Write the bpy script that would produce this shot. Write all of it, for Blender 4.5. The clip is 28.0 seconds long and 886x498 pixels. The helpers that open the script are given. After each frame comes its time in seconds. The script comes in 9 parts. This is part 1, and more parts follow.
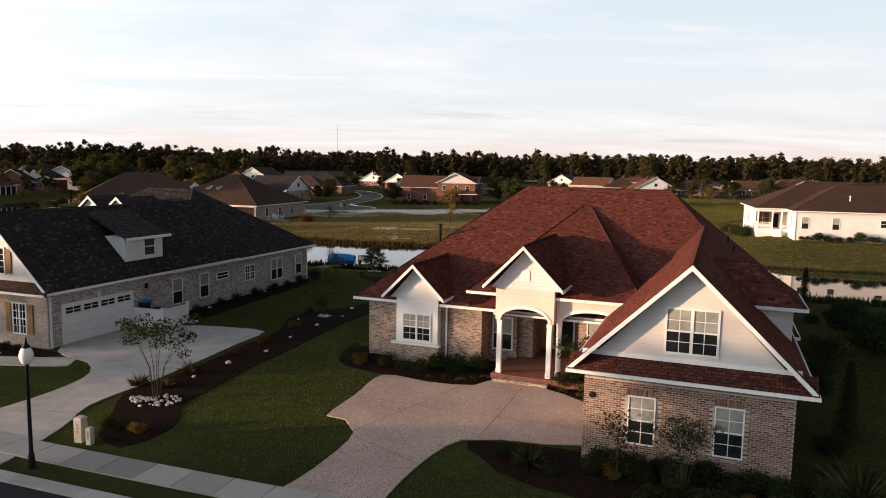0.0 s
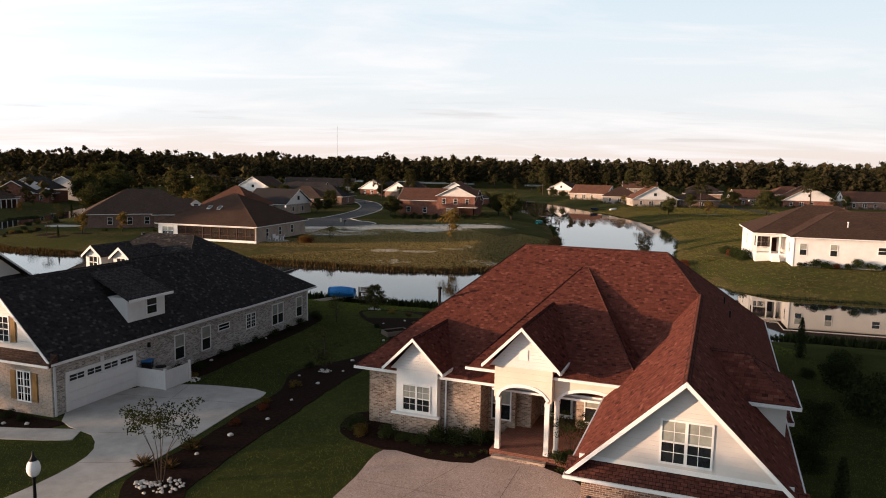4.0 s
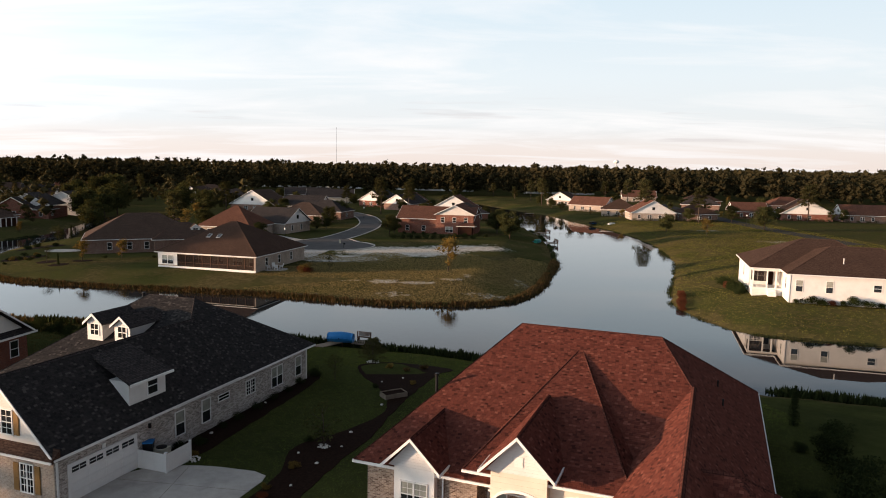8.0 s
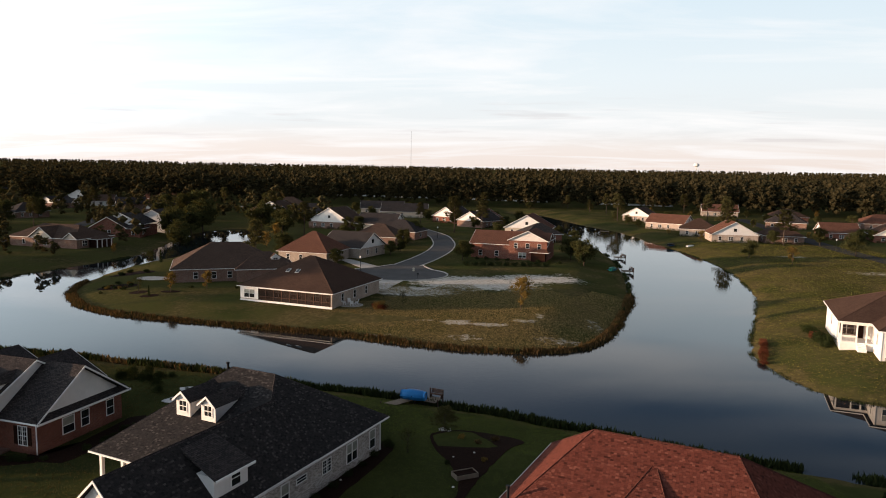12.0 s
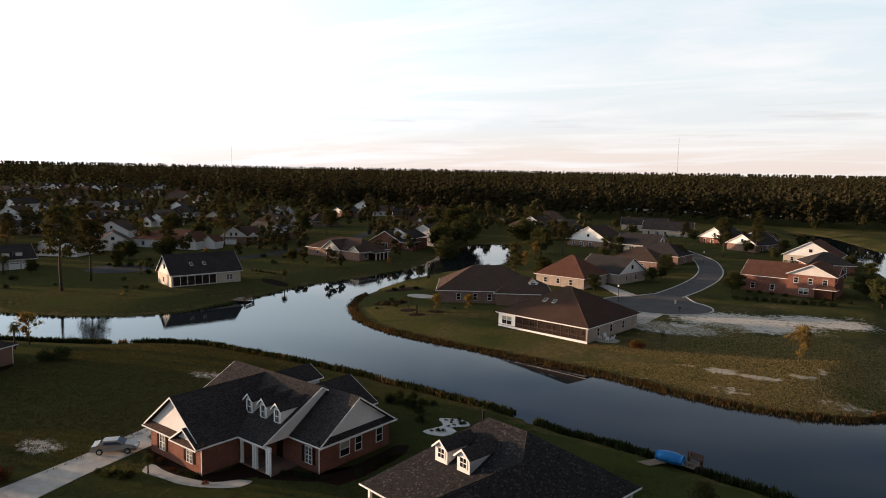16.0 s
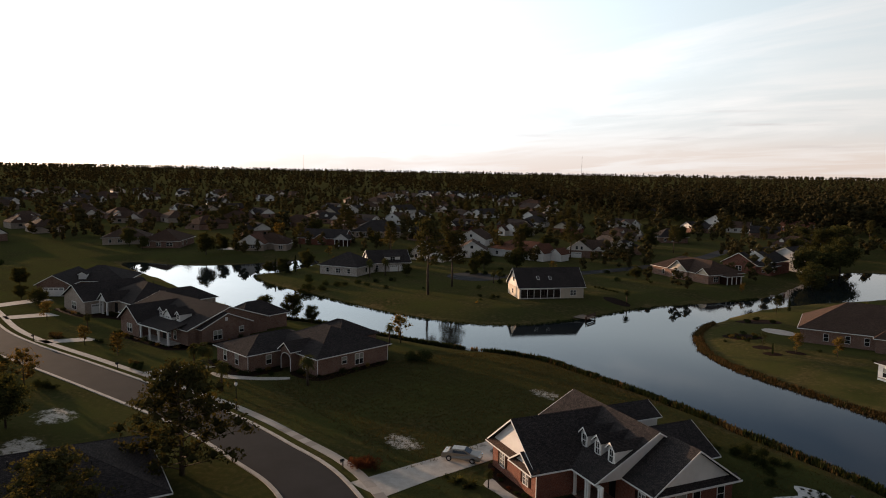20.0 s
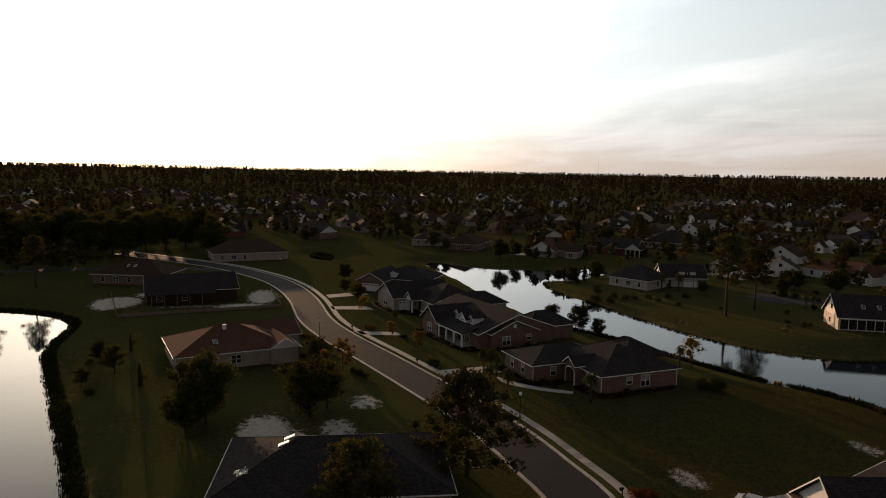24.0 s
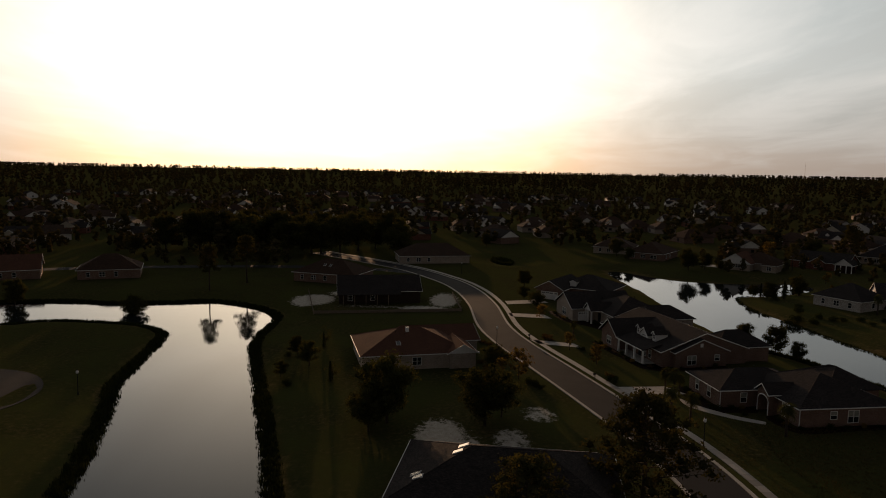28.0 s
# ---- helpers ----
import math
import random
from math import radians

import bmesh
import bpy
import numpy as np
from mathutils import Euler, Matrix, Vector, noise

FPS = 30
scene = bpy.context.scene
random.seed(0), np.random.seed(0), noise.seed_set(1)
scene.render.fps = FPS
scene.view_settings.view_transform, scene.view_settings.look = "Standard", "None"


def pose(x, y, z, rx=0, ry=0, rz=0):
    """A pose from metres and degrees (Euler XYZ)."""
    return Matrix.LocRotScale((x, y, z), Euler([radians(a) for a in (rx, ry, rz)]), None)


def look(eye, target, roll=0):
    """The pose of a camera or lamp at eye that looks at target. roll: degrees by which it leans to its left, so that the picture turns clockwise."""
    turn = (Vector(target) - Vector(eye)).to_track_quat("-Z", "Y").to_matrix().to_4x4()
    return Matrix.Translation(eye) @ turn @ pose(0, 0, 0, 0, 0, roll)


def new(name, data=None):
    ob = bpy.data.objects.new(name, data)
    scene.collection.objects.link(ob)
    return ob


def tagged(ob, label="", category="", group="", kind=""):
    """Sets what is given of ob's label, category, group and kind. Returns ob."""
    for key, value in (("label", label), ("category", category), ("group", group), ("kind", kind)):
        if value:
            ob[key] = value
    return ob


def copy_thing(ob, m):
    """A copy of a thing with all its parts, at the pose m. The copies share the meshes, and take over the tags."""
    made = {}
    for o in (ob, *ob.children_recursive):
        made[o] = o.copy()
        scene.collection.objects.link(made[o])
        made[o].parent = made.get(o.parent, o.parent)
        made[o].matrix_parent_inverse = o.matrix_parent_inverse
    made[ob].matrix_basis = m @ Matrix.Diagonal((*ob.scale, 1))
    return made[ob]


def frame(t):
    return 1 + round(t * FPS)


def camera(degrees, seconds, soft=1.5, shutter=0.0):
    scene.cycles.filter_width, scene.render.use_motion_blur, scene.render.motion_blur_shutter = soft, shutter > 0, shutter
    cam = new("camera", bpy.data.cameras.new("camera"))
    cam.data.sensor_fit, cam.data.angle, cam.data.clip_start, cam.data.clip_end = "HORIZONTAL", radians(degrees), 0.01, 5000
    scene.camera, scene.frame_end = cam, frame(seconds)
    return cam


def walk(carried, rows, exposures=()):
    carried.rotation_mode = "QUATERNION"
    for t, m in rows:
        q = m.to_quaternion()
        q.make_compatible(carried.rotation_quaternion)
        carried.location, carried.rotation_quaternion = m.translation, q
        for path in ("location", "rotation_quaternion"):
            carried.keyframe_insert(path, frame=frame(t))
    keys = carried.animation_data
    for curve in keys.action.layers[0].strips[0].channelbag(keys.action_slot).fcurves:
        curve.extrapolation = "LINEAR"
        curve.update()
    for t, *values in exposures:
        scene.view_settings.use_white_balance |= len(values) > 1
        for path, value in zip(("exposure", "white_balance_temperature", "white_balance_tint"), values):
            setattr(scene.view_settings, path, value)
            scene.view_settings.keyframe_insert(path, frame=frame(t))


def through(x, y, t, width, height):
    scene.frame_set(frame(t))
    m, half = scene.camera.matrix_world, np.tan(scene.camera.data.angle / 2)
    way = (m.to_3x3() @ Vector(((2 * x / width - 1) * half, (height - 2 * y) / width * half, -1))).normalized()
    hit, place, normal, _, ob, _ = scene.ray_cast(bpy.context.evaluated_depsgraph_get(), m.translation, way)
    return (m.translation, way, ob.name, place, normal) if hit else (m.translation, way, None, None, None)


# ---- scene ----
cam = camera(63.91, 28.0, soft=1.0)
ROLL = -1.026
ROWS = [  # seconds, x, y, z, yaw, pitch
    (0.0, 0.000, 0.000, 10.578, -0.000, -6.673),
    (0.5, -0.010, 0.015, 11.043, -0.008, -6.671),
    (1.0, -0.022, 0.025, 11.497, -0.007, -6.676),
    (1.5, -0.026, 0.032, 11.932, -0.014, -6.682),
    (2.0, -0.031, 0.034, 12.370, -0.009, -6.686),
    (2.5, -0.037, 0.037, 12.811, -0.012, -6.693),
    (3.0, -0.042, 0.031, 13.277, -0.003, -6.701),
    (3.5, -0.044, 0.016, 13.805, -0.003, -6.710),
    (5.5, -0.035, -0.074, 16.250, -0.066, -6.747),
    (6.0, -0.013, -0.074, 16.881, -0.075, -6.761),
    (6.5, 0.009, -0.053, 17.525, -0.067, -6.763),
    (7.0, 0.014, -0.021, 18.228, -0.061, -6.752),
    (7.5, 0.006, 0.005, 18.930, -0.077, -6.737),
    (8.0, -0.012, 0.024, 19.640, -0.072, -6.725),
    (8.5, -0.035, 0.028, 20.362, -0.088, -6.720),
    (9.0, -0.085, 0.021, 21.170, 0.271, -6.716),
    (9.5, -0.133, 0.019, 22.101, 1.167, -6.710),
    (10.0, -0.167, 0.029, 22.995, 2.242, -6.715),
    (10.5, -0.180, 0.053, 23.898, 3.443, -6.725),
    (11.0, -0.175, 0.088, 24.768, 4.424, -6.733),
    (11.5, -0.181, 0.136, 25.619, 5.028, -6.737),
    (13.5, -0.266, 0.440, 28.688, 11.958, -6.700),
    (14.0, -0.282, 0.537, 29.265, 15.631, -6.684),
    (14.5, -0.304, 0.646, 29.793, 18.788, -6.670),
    (15.0, -0.361, 0.747, 30.266, 19.983, -6.656),
    (15.5, -0.446, 0.853, 30.737, 22.777, -6.633),
    (16.0, -0.526, 0.969, 31.177, 26.555, -6.601),
    (16.5, -0.591, 1.091, 31.578, 30.165, -6.569),
    (17.0, -0.652, 1.212, 31.997, 33.409, -6.543),
    (17.5, -0.733, 1.313, 32.394, 36.715, -6.534),
    (18.0, -0.838, 1.392, 32.786, 40.201, -6.524),
    (18.5, -0.959, 1.459, 33.164, 43.821, -6.514),
    (19.0, -1.075, 1.530, 33.526, 47.614, -6.509),
    (19.5, -1.173, 1.616, 33.874, 51.353, -6.500),
    (20.0, -1.260, 1.714, 34.125, 53.987, -6.500),
    (20.5, -1.350, 1.818, 34.388, 56.777, -6.504),
    (21.0, -1.438, 1.916, 34.592, 59.764, -6.508),
    (21.5, -1.522, 1.994, 34.802, 62.738, -6.514),
    (22.0, -1.617, 2.057, 34.978, 65.677, -6.519),
    (22.5, -1.709, 2.110, 35.170, 68.586, -6.525),
    (24.5, -1.995, 2.247, 35.900, 79.939, -6.569),
    (25.0, -2.050, 2.279, 36.078, 82.430, -6.580),
    (25.5, -2.089, 2.312, 36.261, 84.826, -6.585),
    (26.0, -2.110, 2.350, 36.433, 86.705, -6.591),
    (26.5, -2.114, 2.393, 36.592, 88.220, -6.598),
    (27.0, -2.108, 2.435, 36.738, 89.592, -6.604),
    (27.5, -2.097, 2.477, 36.882, 91.004, -6.602),
    (28.0, -2.085, 2.525, 37.016, 91.909, -6.593),
]
walk(cam, [(t, pose(x, y, z, 90 + pitch, ROLL, yaw)) for t, x, y, z, yaw, pitch in ROWS],
     exposures=[(0.0, 0.08, 6750, 16), (11.0, 0.10, 6650, 13), (17.0, 0.02, 6700, 14), (21.0, -0.38, 7200, 16), (25.0, -1.15, 7900, 18), (28.0, -1.72, 8200, 19)])

# ---- light ----
SUN_AZ = radians(101.5)   # to the left of +y
SUN_EL = radians(5.3)
SUN_DIR = Vector((-math.sin(SUN_AZ) * math.cos(SUN_EL), math.cos(SUN_AZ) * math.cos(SUN_EL), math.sin(SUN_EL)))
sun = new("sun", bpy.data.lights.new("sun", "SUN"))
sun.data.energy, sun.data.angle, sun.data.color = 8.6, radians(0.7), (1.0, 0.68, 0.44)
sun.matrix_world = look((0, 0, 60), Vector((0, 0, 60)) - SUN_DIR)

world = bpy.data.worlds.new("world")
scene.world = world
world.use_nodes = True
wn, wl = world.node_tree.nodes, world.node_tree.links
wn.clear()


def wnode(kind, **kw):
    n = wn.new(kind)
    for k, v in kw.items():
        n.inputs[k].default_value = v
    return n


sky = wn.new("ShaderNodeTexSky")
sky.sky_type, sky.sun_disc = "NISHITA", False
sky.sun_elevation, sky.sun_rotation = SUN_EL, -SUN_AZ
sky.air_density, sky.dust_density, sky.ozone_density = 1.0, 1.2, 1.0
coord = wn.new("ShaderNodeTexCoord")
sep = wn.new("ShaderNodeSeparateXYZ")
wl.new(coord.outputs["Generated"], sep.inputs[0])
# thin veil of high cloud, drawn out into streaks
flat = wn.new("ShaderNodeVectorMath")
flat.operation = "DIVIDE"
lift = wn.new("ShaderNodeMath")
lift.operation = "ADD"
lift.inputs[1].default_value = 0.10
wl.new(sep.outputs["Z"], lift.inputs[0])
tri = wn.new("ShaderNodeCombineXYZ")
for k in range(3):
    wl.new(lift.outputs[0], tri.inputs[k])
wl.new(coord.outputs["Generated"], flat.inputs[0])
wl.new(tri.outputs[0], flat.inputs[1])
turn = wn.new("ShaderNodeMapping")
turn.inputs["Rotation"].default_value = (0, 0, radians(20))
turn.inputs["Scale"].default_value = (0.55, 1.15, 1.0)
wl.new(flat.outputs[0], turn.inputs["Vector"])
veil = wnode("ShaderNodeTexNoise", Scale=0.9, Detail=9.0, Roughness=0.58, Distortion=0.5)
wl.new(turn.outputs[0], veil.inputs["Vector"])


def ranged(socket, lo, hi, out0, out1):
    n = wn.new("ShaderNodeMapRange")
    n.inputs["From Min"].default_value, n.inputs["From Max"].default_value = lo, hi
    n.inputs["To Min"].default_value, n.inputs["To Max"].default_value = out0, out1
    wl.new(socket, n.inputs["Value"])
    return n.outputs[0]


def wmath(op, a, b):
    n = wn.new("ShaderNodeMath")
    n.operation = op
    for k, v in enumerate((a, b)):
        if isinstance(v, (int, float)):
            n.inputs[k].default_value = v
        else:
            wl.new(v, n.inputs[k])
    return n.outputs[0]


def wmix(fac, a, b):
    n = wn.new("ShaderNodeMix")
    n.data_type = "RGBA"
    for k, v in ((0, fac), (6, a), (7, b)):
        if isinstance(v, tuple):
            n.inputs[k].default_value = (*v, 1)
        elif isinstance(v, float):
            n.inputs[k].default_value = v
        else:
            wl.new(v, n.inputs[k])
    return n.outputs[2]


# the evening's pale band: rosy low down, then a milky blue, deep blue overhead and pale cloud at the top
band = wn.new("ShaderNodeValToRGB")
wl.new(sep.outputs["Z"], band.inputs[0])
stops = [(0.0, (0.85, 0.765, 0.71)), (0.025, (0.85, 0.80, 0.765)), (0.055, (0.79, 0.845, 0.87)), (0.12, (0.77, 0.87, 0.92)), (0.22, (0.67, 0.82, 0.91)), (0.31, (0.135, 0.228, 0.375)), (0.48, (0.09, 0.148, 0.255)), (0.62, (0.135, 0.18, 0.235)), (0.82, (0.215, 0.25, 0.30)), (1.0, (0.255, 0.285, 0.33))]
while len(band.color_ramp.elements) < len(stops):
    band.color_ramp.elements.new(0.5)
for el, (at, c) in zip(band.color_ramp.elements, stops):
    el.position, el.color = at, (*c, 1)
# white streaks in the milky part, thin grey bars of cloud above the skyline
white_part = wmath("MULTIPLY", ranged(veil.outputs["Fac"], 0.46, 0.66, 0.0, 0.8), ranged(sep.outputs["Z"], 0.22, 0.38, 1.0, 0.1))
tinted = wmix(white_part, band.outputs[0], (0.95, 0.97, 0.98))
bars_at = wn.new("ShaderNodeMapping")
bars_at.inputs["Scale"].default_value = (2.2, 2.2, 46.0)
wl.new(coord.outputs["Generated"], bars_at.inputs["Vector"])
bars = wnode("ShaderNodeTexNoise", Scale=2.6, Detail=5.0, Roughness=0.55)
wl.new(bars_at.outputs[0], bars.inputs["Vector"])
low_part = wmath("MULTIPLY", ranged(sep.outputs["Z"], 0.018, 0.04, 0.0, 1.0), ranged(sep.outputs["Z"], 0.065, 0.10, 1.0, 0.0))
tinted = wmix(wmath("MULTIPLY", wmath("MULTIPLY", ranged(bars.outputs["Fac"], 0.58, 0.69, 0.0, 0.45), low_part), 1.0), tinted, (0.64, 0.615, 0.63))
# turned from the sun the sky is dimmer, most of all high up
dot = wn.new("ShaderNodeVectorMath")
dot.operation = "DOT_PRODUCT"
dot.inputs[1].default_value = SUN_DIR
wl.new(coord.outputs["Generated"], dot.inputs[0])
aside = wn.new("ShaderNodeVectorMath")   # a darker bank towards the south-east
aside.operation = "DOT_PRODUCT"
aside.inputs[1].default_value = (0.78, -0.62, 0.0)
wl.new(coord.outputs["Generated"], aside.inputs[0])
away = ranged(dot.outputs["Value"], 0.15, -0.85, 0.0, 1.0)
dimmer = ranged(sep.outputs["Z"], 0.22, 0.36, 0.05, 0.55)
east = wmath("MULTIPLY", wmath("SUBTRACT", 1.0, wmath("MULTIPLY", away, dimmer)), ranged(aside.outputs["Value"], -0.1, 0.7, 1.0, 0.95))
haze = wn.new("ShaderNodeBackground")
wl.new(tinted, haze.inputs["Color"])
wl.new(wmath("MULTIPLY", east, 1.2), haze.inputs["Strength"])
back = wn.new("ShaderNodeBackground")
back.inputs["Strength"].default_value = 0.06
wl.new(sky.outputs[0], back.inputs["Color"])
air = wn.new("ShaderNodeMixShader")
air.inputs[0].default_value = 0.82
wl.new(back.outputs[0], air.inputs[1])
wl.new(haze.outputs[0], air.inputs[2])
# the bright haze round the low sun, and the pale western half of the low sky
near = wmath("MAXIMUM", dot.outputs["Value"], 0.0)
aureole = wn.new("ShaderNodeBackground")
wl.new(wmix(ranged(sep.outputs["Z"], 0.005, 0.07, 0.0, 1.0), (1.0, 0.68, 0.34), (1.0, 0.86, 0.62)), aureole.inputs["Color"])
wl.new(wmath("MULTIPLY", wmath("POWER", near, 22.0), 6.5), aureole.inputs["Strength"])
west = wn.new("ShaderNodeBackground")
west.inputs["Color"].default_value = (0.66, 0.89, 1.06, 1)
streaky = ranged(veil.outputs["Fac"], 0.42, 0.66, 0.88, 1.2)
halo = wmath("MULTIPLY", wmath("MULTIPLY", wmath("POWER", near, 2.2), 2.1), ranged(sep.outputs["Z"], 0.24, 0.70, 1.0, 0.3))
halo = wmath("MULTIPLY", halo, ranged(sep.outputs["Z"], 0.0, 0.13, 0.3, 1.0))
wl.new(wmath("MULTIPLY", halo, streaky), west.inputs["Strength"])
westward = wn.new("ShaderNodeAddShader")
wl.new(west.outputs[0], westward.inputs[0])
wl.new(aureole.outputs[0], westward.inputs[1])
summed = wn.new("ShaderNodeAddShader")
wout = wn.new("ShaderNodeOutputWorld")
wl.new(air.outputs[0], summed.inputs[0])
wl.new(westward.outputs[0], summed.inputs[1])
wl.new(summed.outputs[0], wout.inputs[0])


# ---- materials ----
def base_mat(name, rough=0.8, spec=0.3):
    m = bpy.data.materials.new(name)
    m.use_nodes = True
    b = m.node_tree.nodes["Principled BSDF"]
    b.inputs["Roughness"].default_value = rough
    b.inputs["Specular IOR Level"].default_value = spec
    return m, m.node_tree, b


def nd(nt, kind, **kw):
    n = nt.nodes.new(kind)
    for k, v in kw.items():
        n.inputs[k.replace("_", " ")].default_value = v
    return n


def noise_of(nt, scale, detail=5.0, space="Object", stretch=None, rough=0.6):
    tc = nt.nodes.new("ShaderNodeTexCoord")
    n = nd(nt, "ShaderNodeTexNoise", Scale=scale, Detail=detail, Roughness=rough)
    src = tc.outputs[space]
    if stretch:
        mp = nt.nodes.new("ShaderNodeMapping")
        mp.inputs["Scale"].default_value = stretch
        nt.links.new(src, mp.inputs["Vector"])
        src = mp.outputs[0]
    nt.links.new(src, n.inputs["Vector"])
    return n.outputs["Fac"]


def mix_col(nt, fac, a, b, mode="MIX"):
    n = nt.nodes.new("ShaderNodeMix")
    n.data_type, n.blend_type = "RGBA", mode
    for s, v in ((n.inputs[0], fac), (n.inputs[6], a), (n.inputs[7], b)):
        if isinstance(v, (int, float)):
            s.default_value = v
        elif isinstance(v, tuple):
            s.default_value = (*v[:3], 1)
        else:
            nt.links.new(v, s)
    return n.outputs[2]


def spread(nt, fac, lo, hi):
    n = nd(nt, "ShaderNodeMapRange")
    n.inputs["From Min"].default_value, n.inputs["From Max"].default_value = lo, hi
    nt.links.new(fac, n.inputs["Value"])
    return n.outputs[0]


def bump(nt, b, height, strength, dist):
    n = nd(nt, "ShaderNodeBump", Strength=strength, Distance=dist)
    nt.links.new(height, n.inputs["Height"])
    nt.links.new(n.outputs[0], b.inputs["Normal"])


def plain(name, c, rough=0.7, var=0.25, scale=1.5, fine=25.0, spec=0.1, metal=0.0):
    m, nt, b = base_mat(name, rough, spec)
    dark = tuple(x * (1 - var) for x in c)
    big = spread(nt, noise_of(nt, scale), 0.3, 0.7)
    col = mix_col(nt, big, dark, c)
    small = noise_of(nt, fine, 3.0)
    col = mix_col(nt, spread(nt, small, 0.25, 0.75), col, mix_col(nt, 1.0, col, (0.82, 0.82, 0.82), "MULTIPLY"))
    nt.links.new(col, b.inputs["Base Color"])
    b.inputs["Metallic"].default_value = metal
    bump(nt, b, small, 0.15, 0.01)
    return m


def brick_mat(name, c1, c2, mortar, width=0.22, row=0.076, joint=0.009):
    m, nt, b = base_mat(name, 0.9, 0.04)
    tc = nt.nodes.new("ShaderNodeTexCoord")
    n = nd(nt, "ShaderNodeTexBrick", Scale=1.0)
    n.inputs["Brick Width"].default_value, n.inputs["Row Height"].default_value = width, row
    n.inputs["Mortar Size"].default_value, n.inputs["Mortar Smooth"].default_value = joint, 0.2
    n.inputs["Color1"].default_value, n.inputs["Color2"].default_value, n.inputs["Mortar"].default_value = (*c1, 1), (*c2, 1), (*mortar, 1)
    n.inputs["Bias"].default_value = -0.1
    nt.links.new(tc.outputs["UV"], n.inputs["Vector"])
    stain = spread(nt, noise_of(nt, 0.7), 0.35, 0.7)
    col = mix_col(nt, stain, mix_col(nt, 1.0, n.outputs[0], (0.78, 0.76, 0.74), "MULTIPLY"), n.outputs[0])
    fine = noise_of(nt, 9.0, 4.0)
    col = mix_col(nt, spread(nt, fine, 0.35, 0.7), col, mix_col(nt, 1.0, col, (0.7, 0.68, 0.66), "MULTIPLY"))
    nt.links.new(col, b.inputs["Base Color"])
    inv = nt.nodes.new("ShaderNodeMath")
    inv.operation = "SUBTRACT"
    inv.inputs[0].default_value = 1.0
    nt.links.new(n.outputs["Fac"], inv.inputs[1])
    bump(nt, b, inv.outputs[0], 0.5, 0.008)
    return m


def shingle_mat(name, c1, c2, seam, tab=0.30, row=0.14):
    m, nt, b = base_mat(name, 0.95, 0.02)
    tc = nt.nodes.new("ShaderNodeTexCoord")
    n = nd(nt, "ShaderNodeTexBrick", Scale=1.0)
    n.inputs["Brick Width"].default_value, n.inputs["Row Height"].default_value = tab, row
    n.inputs["Mortar Size"].default_value, n.inputs["Mortar Smooth"].default_value = 0.012, 0.4
    n.inputs["Color1"].default_value, n.inputs["Color2"].default_value, n.inputs["Mortar"].default_value = (*c1, 1), (*c2, 1), (*seam, 1)
    nt.links.new(tc.outputs["UV"], n.inputs["Vector"])
    patch = spread(nt, noise_of(nt, 5.0, 2.0, "UV", (1.0, 2.2, 1.0)), 0.40, 0.62)
    col = mix_col(nt, patch, mix_col(nt, 1.0, n.outputs[0], (0.62, 0.6, 0.6), "MULTIPLY"), n.outputs[0])
    wear = spread(nt, noise_of(nt, 0.35), 0.3, 0.7)
    col = mix_col(nt, wear, mix_col(nt, 1.0, col, (0.8, 0.8, 0.82), "MULTIPLY"), col)
    grit = noise_of(nt, 60.0, 2.0)
    col = mix_col(nt, spread(nt, grit, 0.3, 0.7), col, mix_col(nt, 1.0, col, (1.25, 1.25, 1.25), "MULTIPLY"))
    nt.links.new(col, b.inputs["Base Color"])
    inv = nt.nodes.new("ShaderNodeMath")
    inv.operation = "SUBTRACT"
    inv.inputs[0].default_value = 1.0
    nt.links.new(n.outputs["Fac"], inv.inputs[1])
    bump(nt, b, inv.outputs[0], 0.6, 0.012)
    return m


def lap_mat(name, c, period=0.16):
    m, nt, b = base_mat(name, 0.6, 0.3)
    tc = nt.nodes.new("ShaderNodeTexCoord")
    w = nt.nodes.new("ShaderNodeTexWave")
    w.wave_type, w.bands_direction, w.wave_profile = "BANDS", "Y", "SAW"
    w.inputs["Scale"].default_value = 0.31416 / period
    nt.links.new(tc.outputs["UV"], w.inputs["Vector"])
    dirt = spread(nt, noise_of(nt, 0.8), 0.3, 0.7)
    col = mix_col(nt, dirt, tuple(x * 0.86 for x in c), c)
    nt.links.new(col, b.inputs["Base Color"])
    bump(nt, b, w.outputs["Fac"], 0.8, 0.02)
    return m


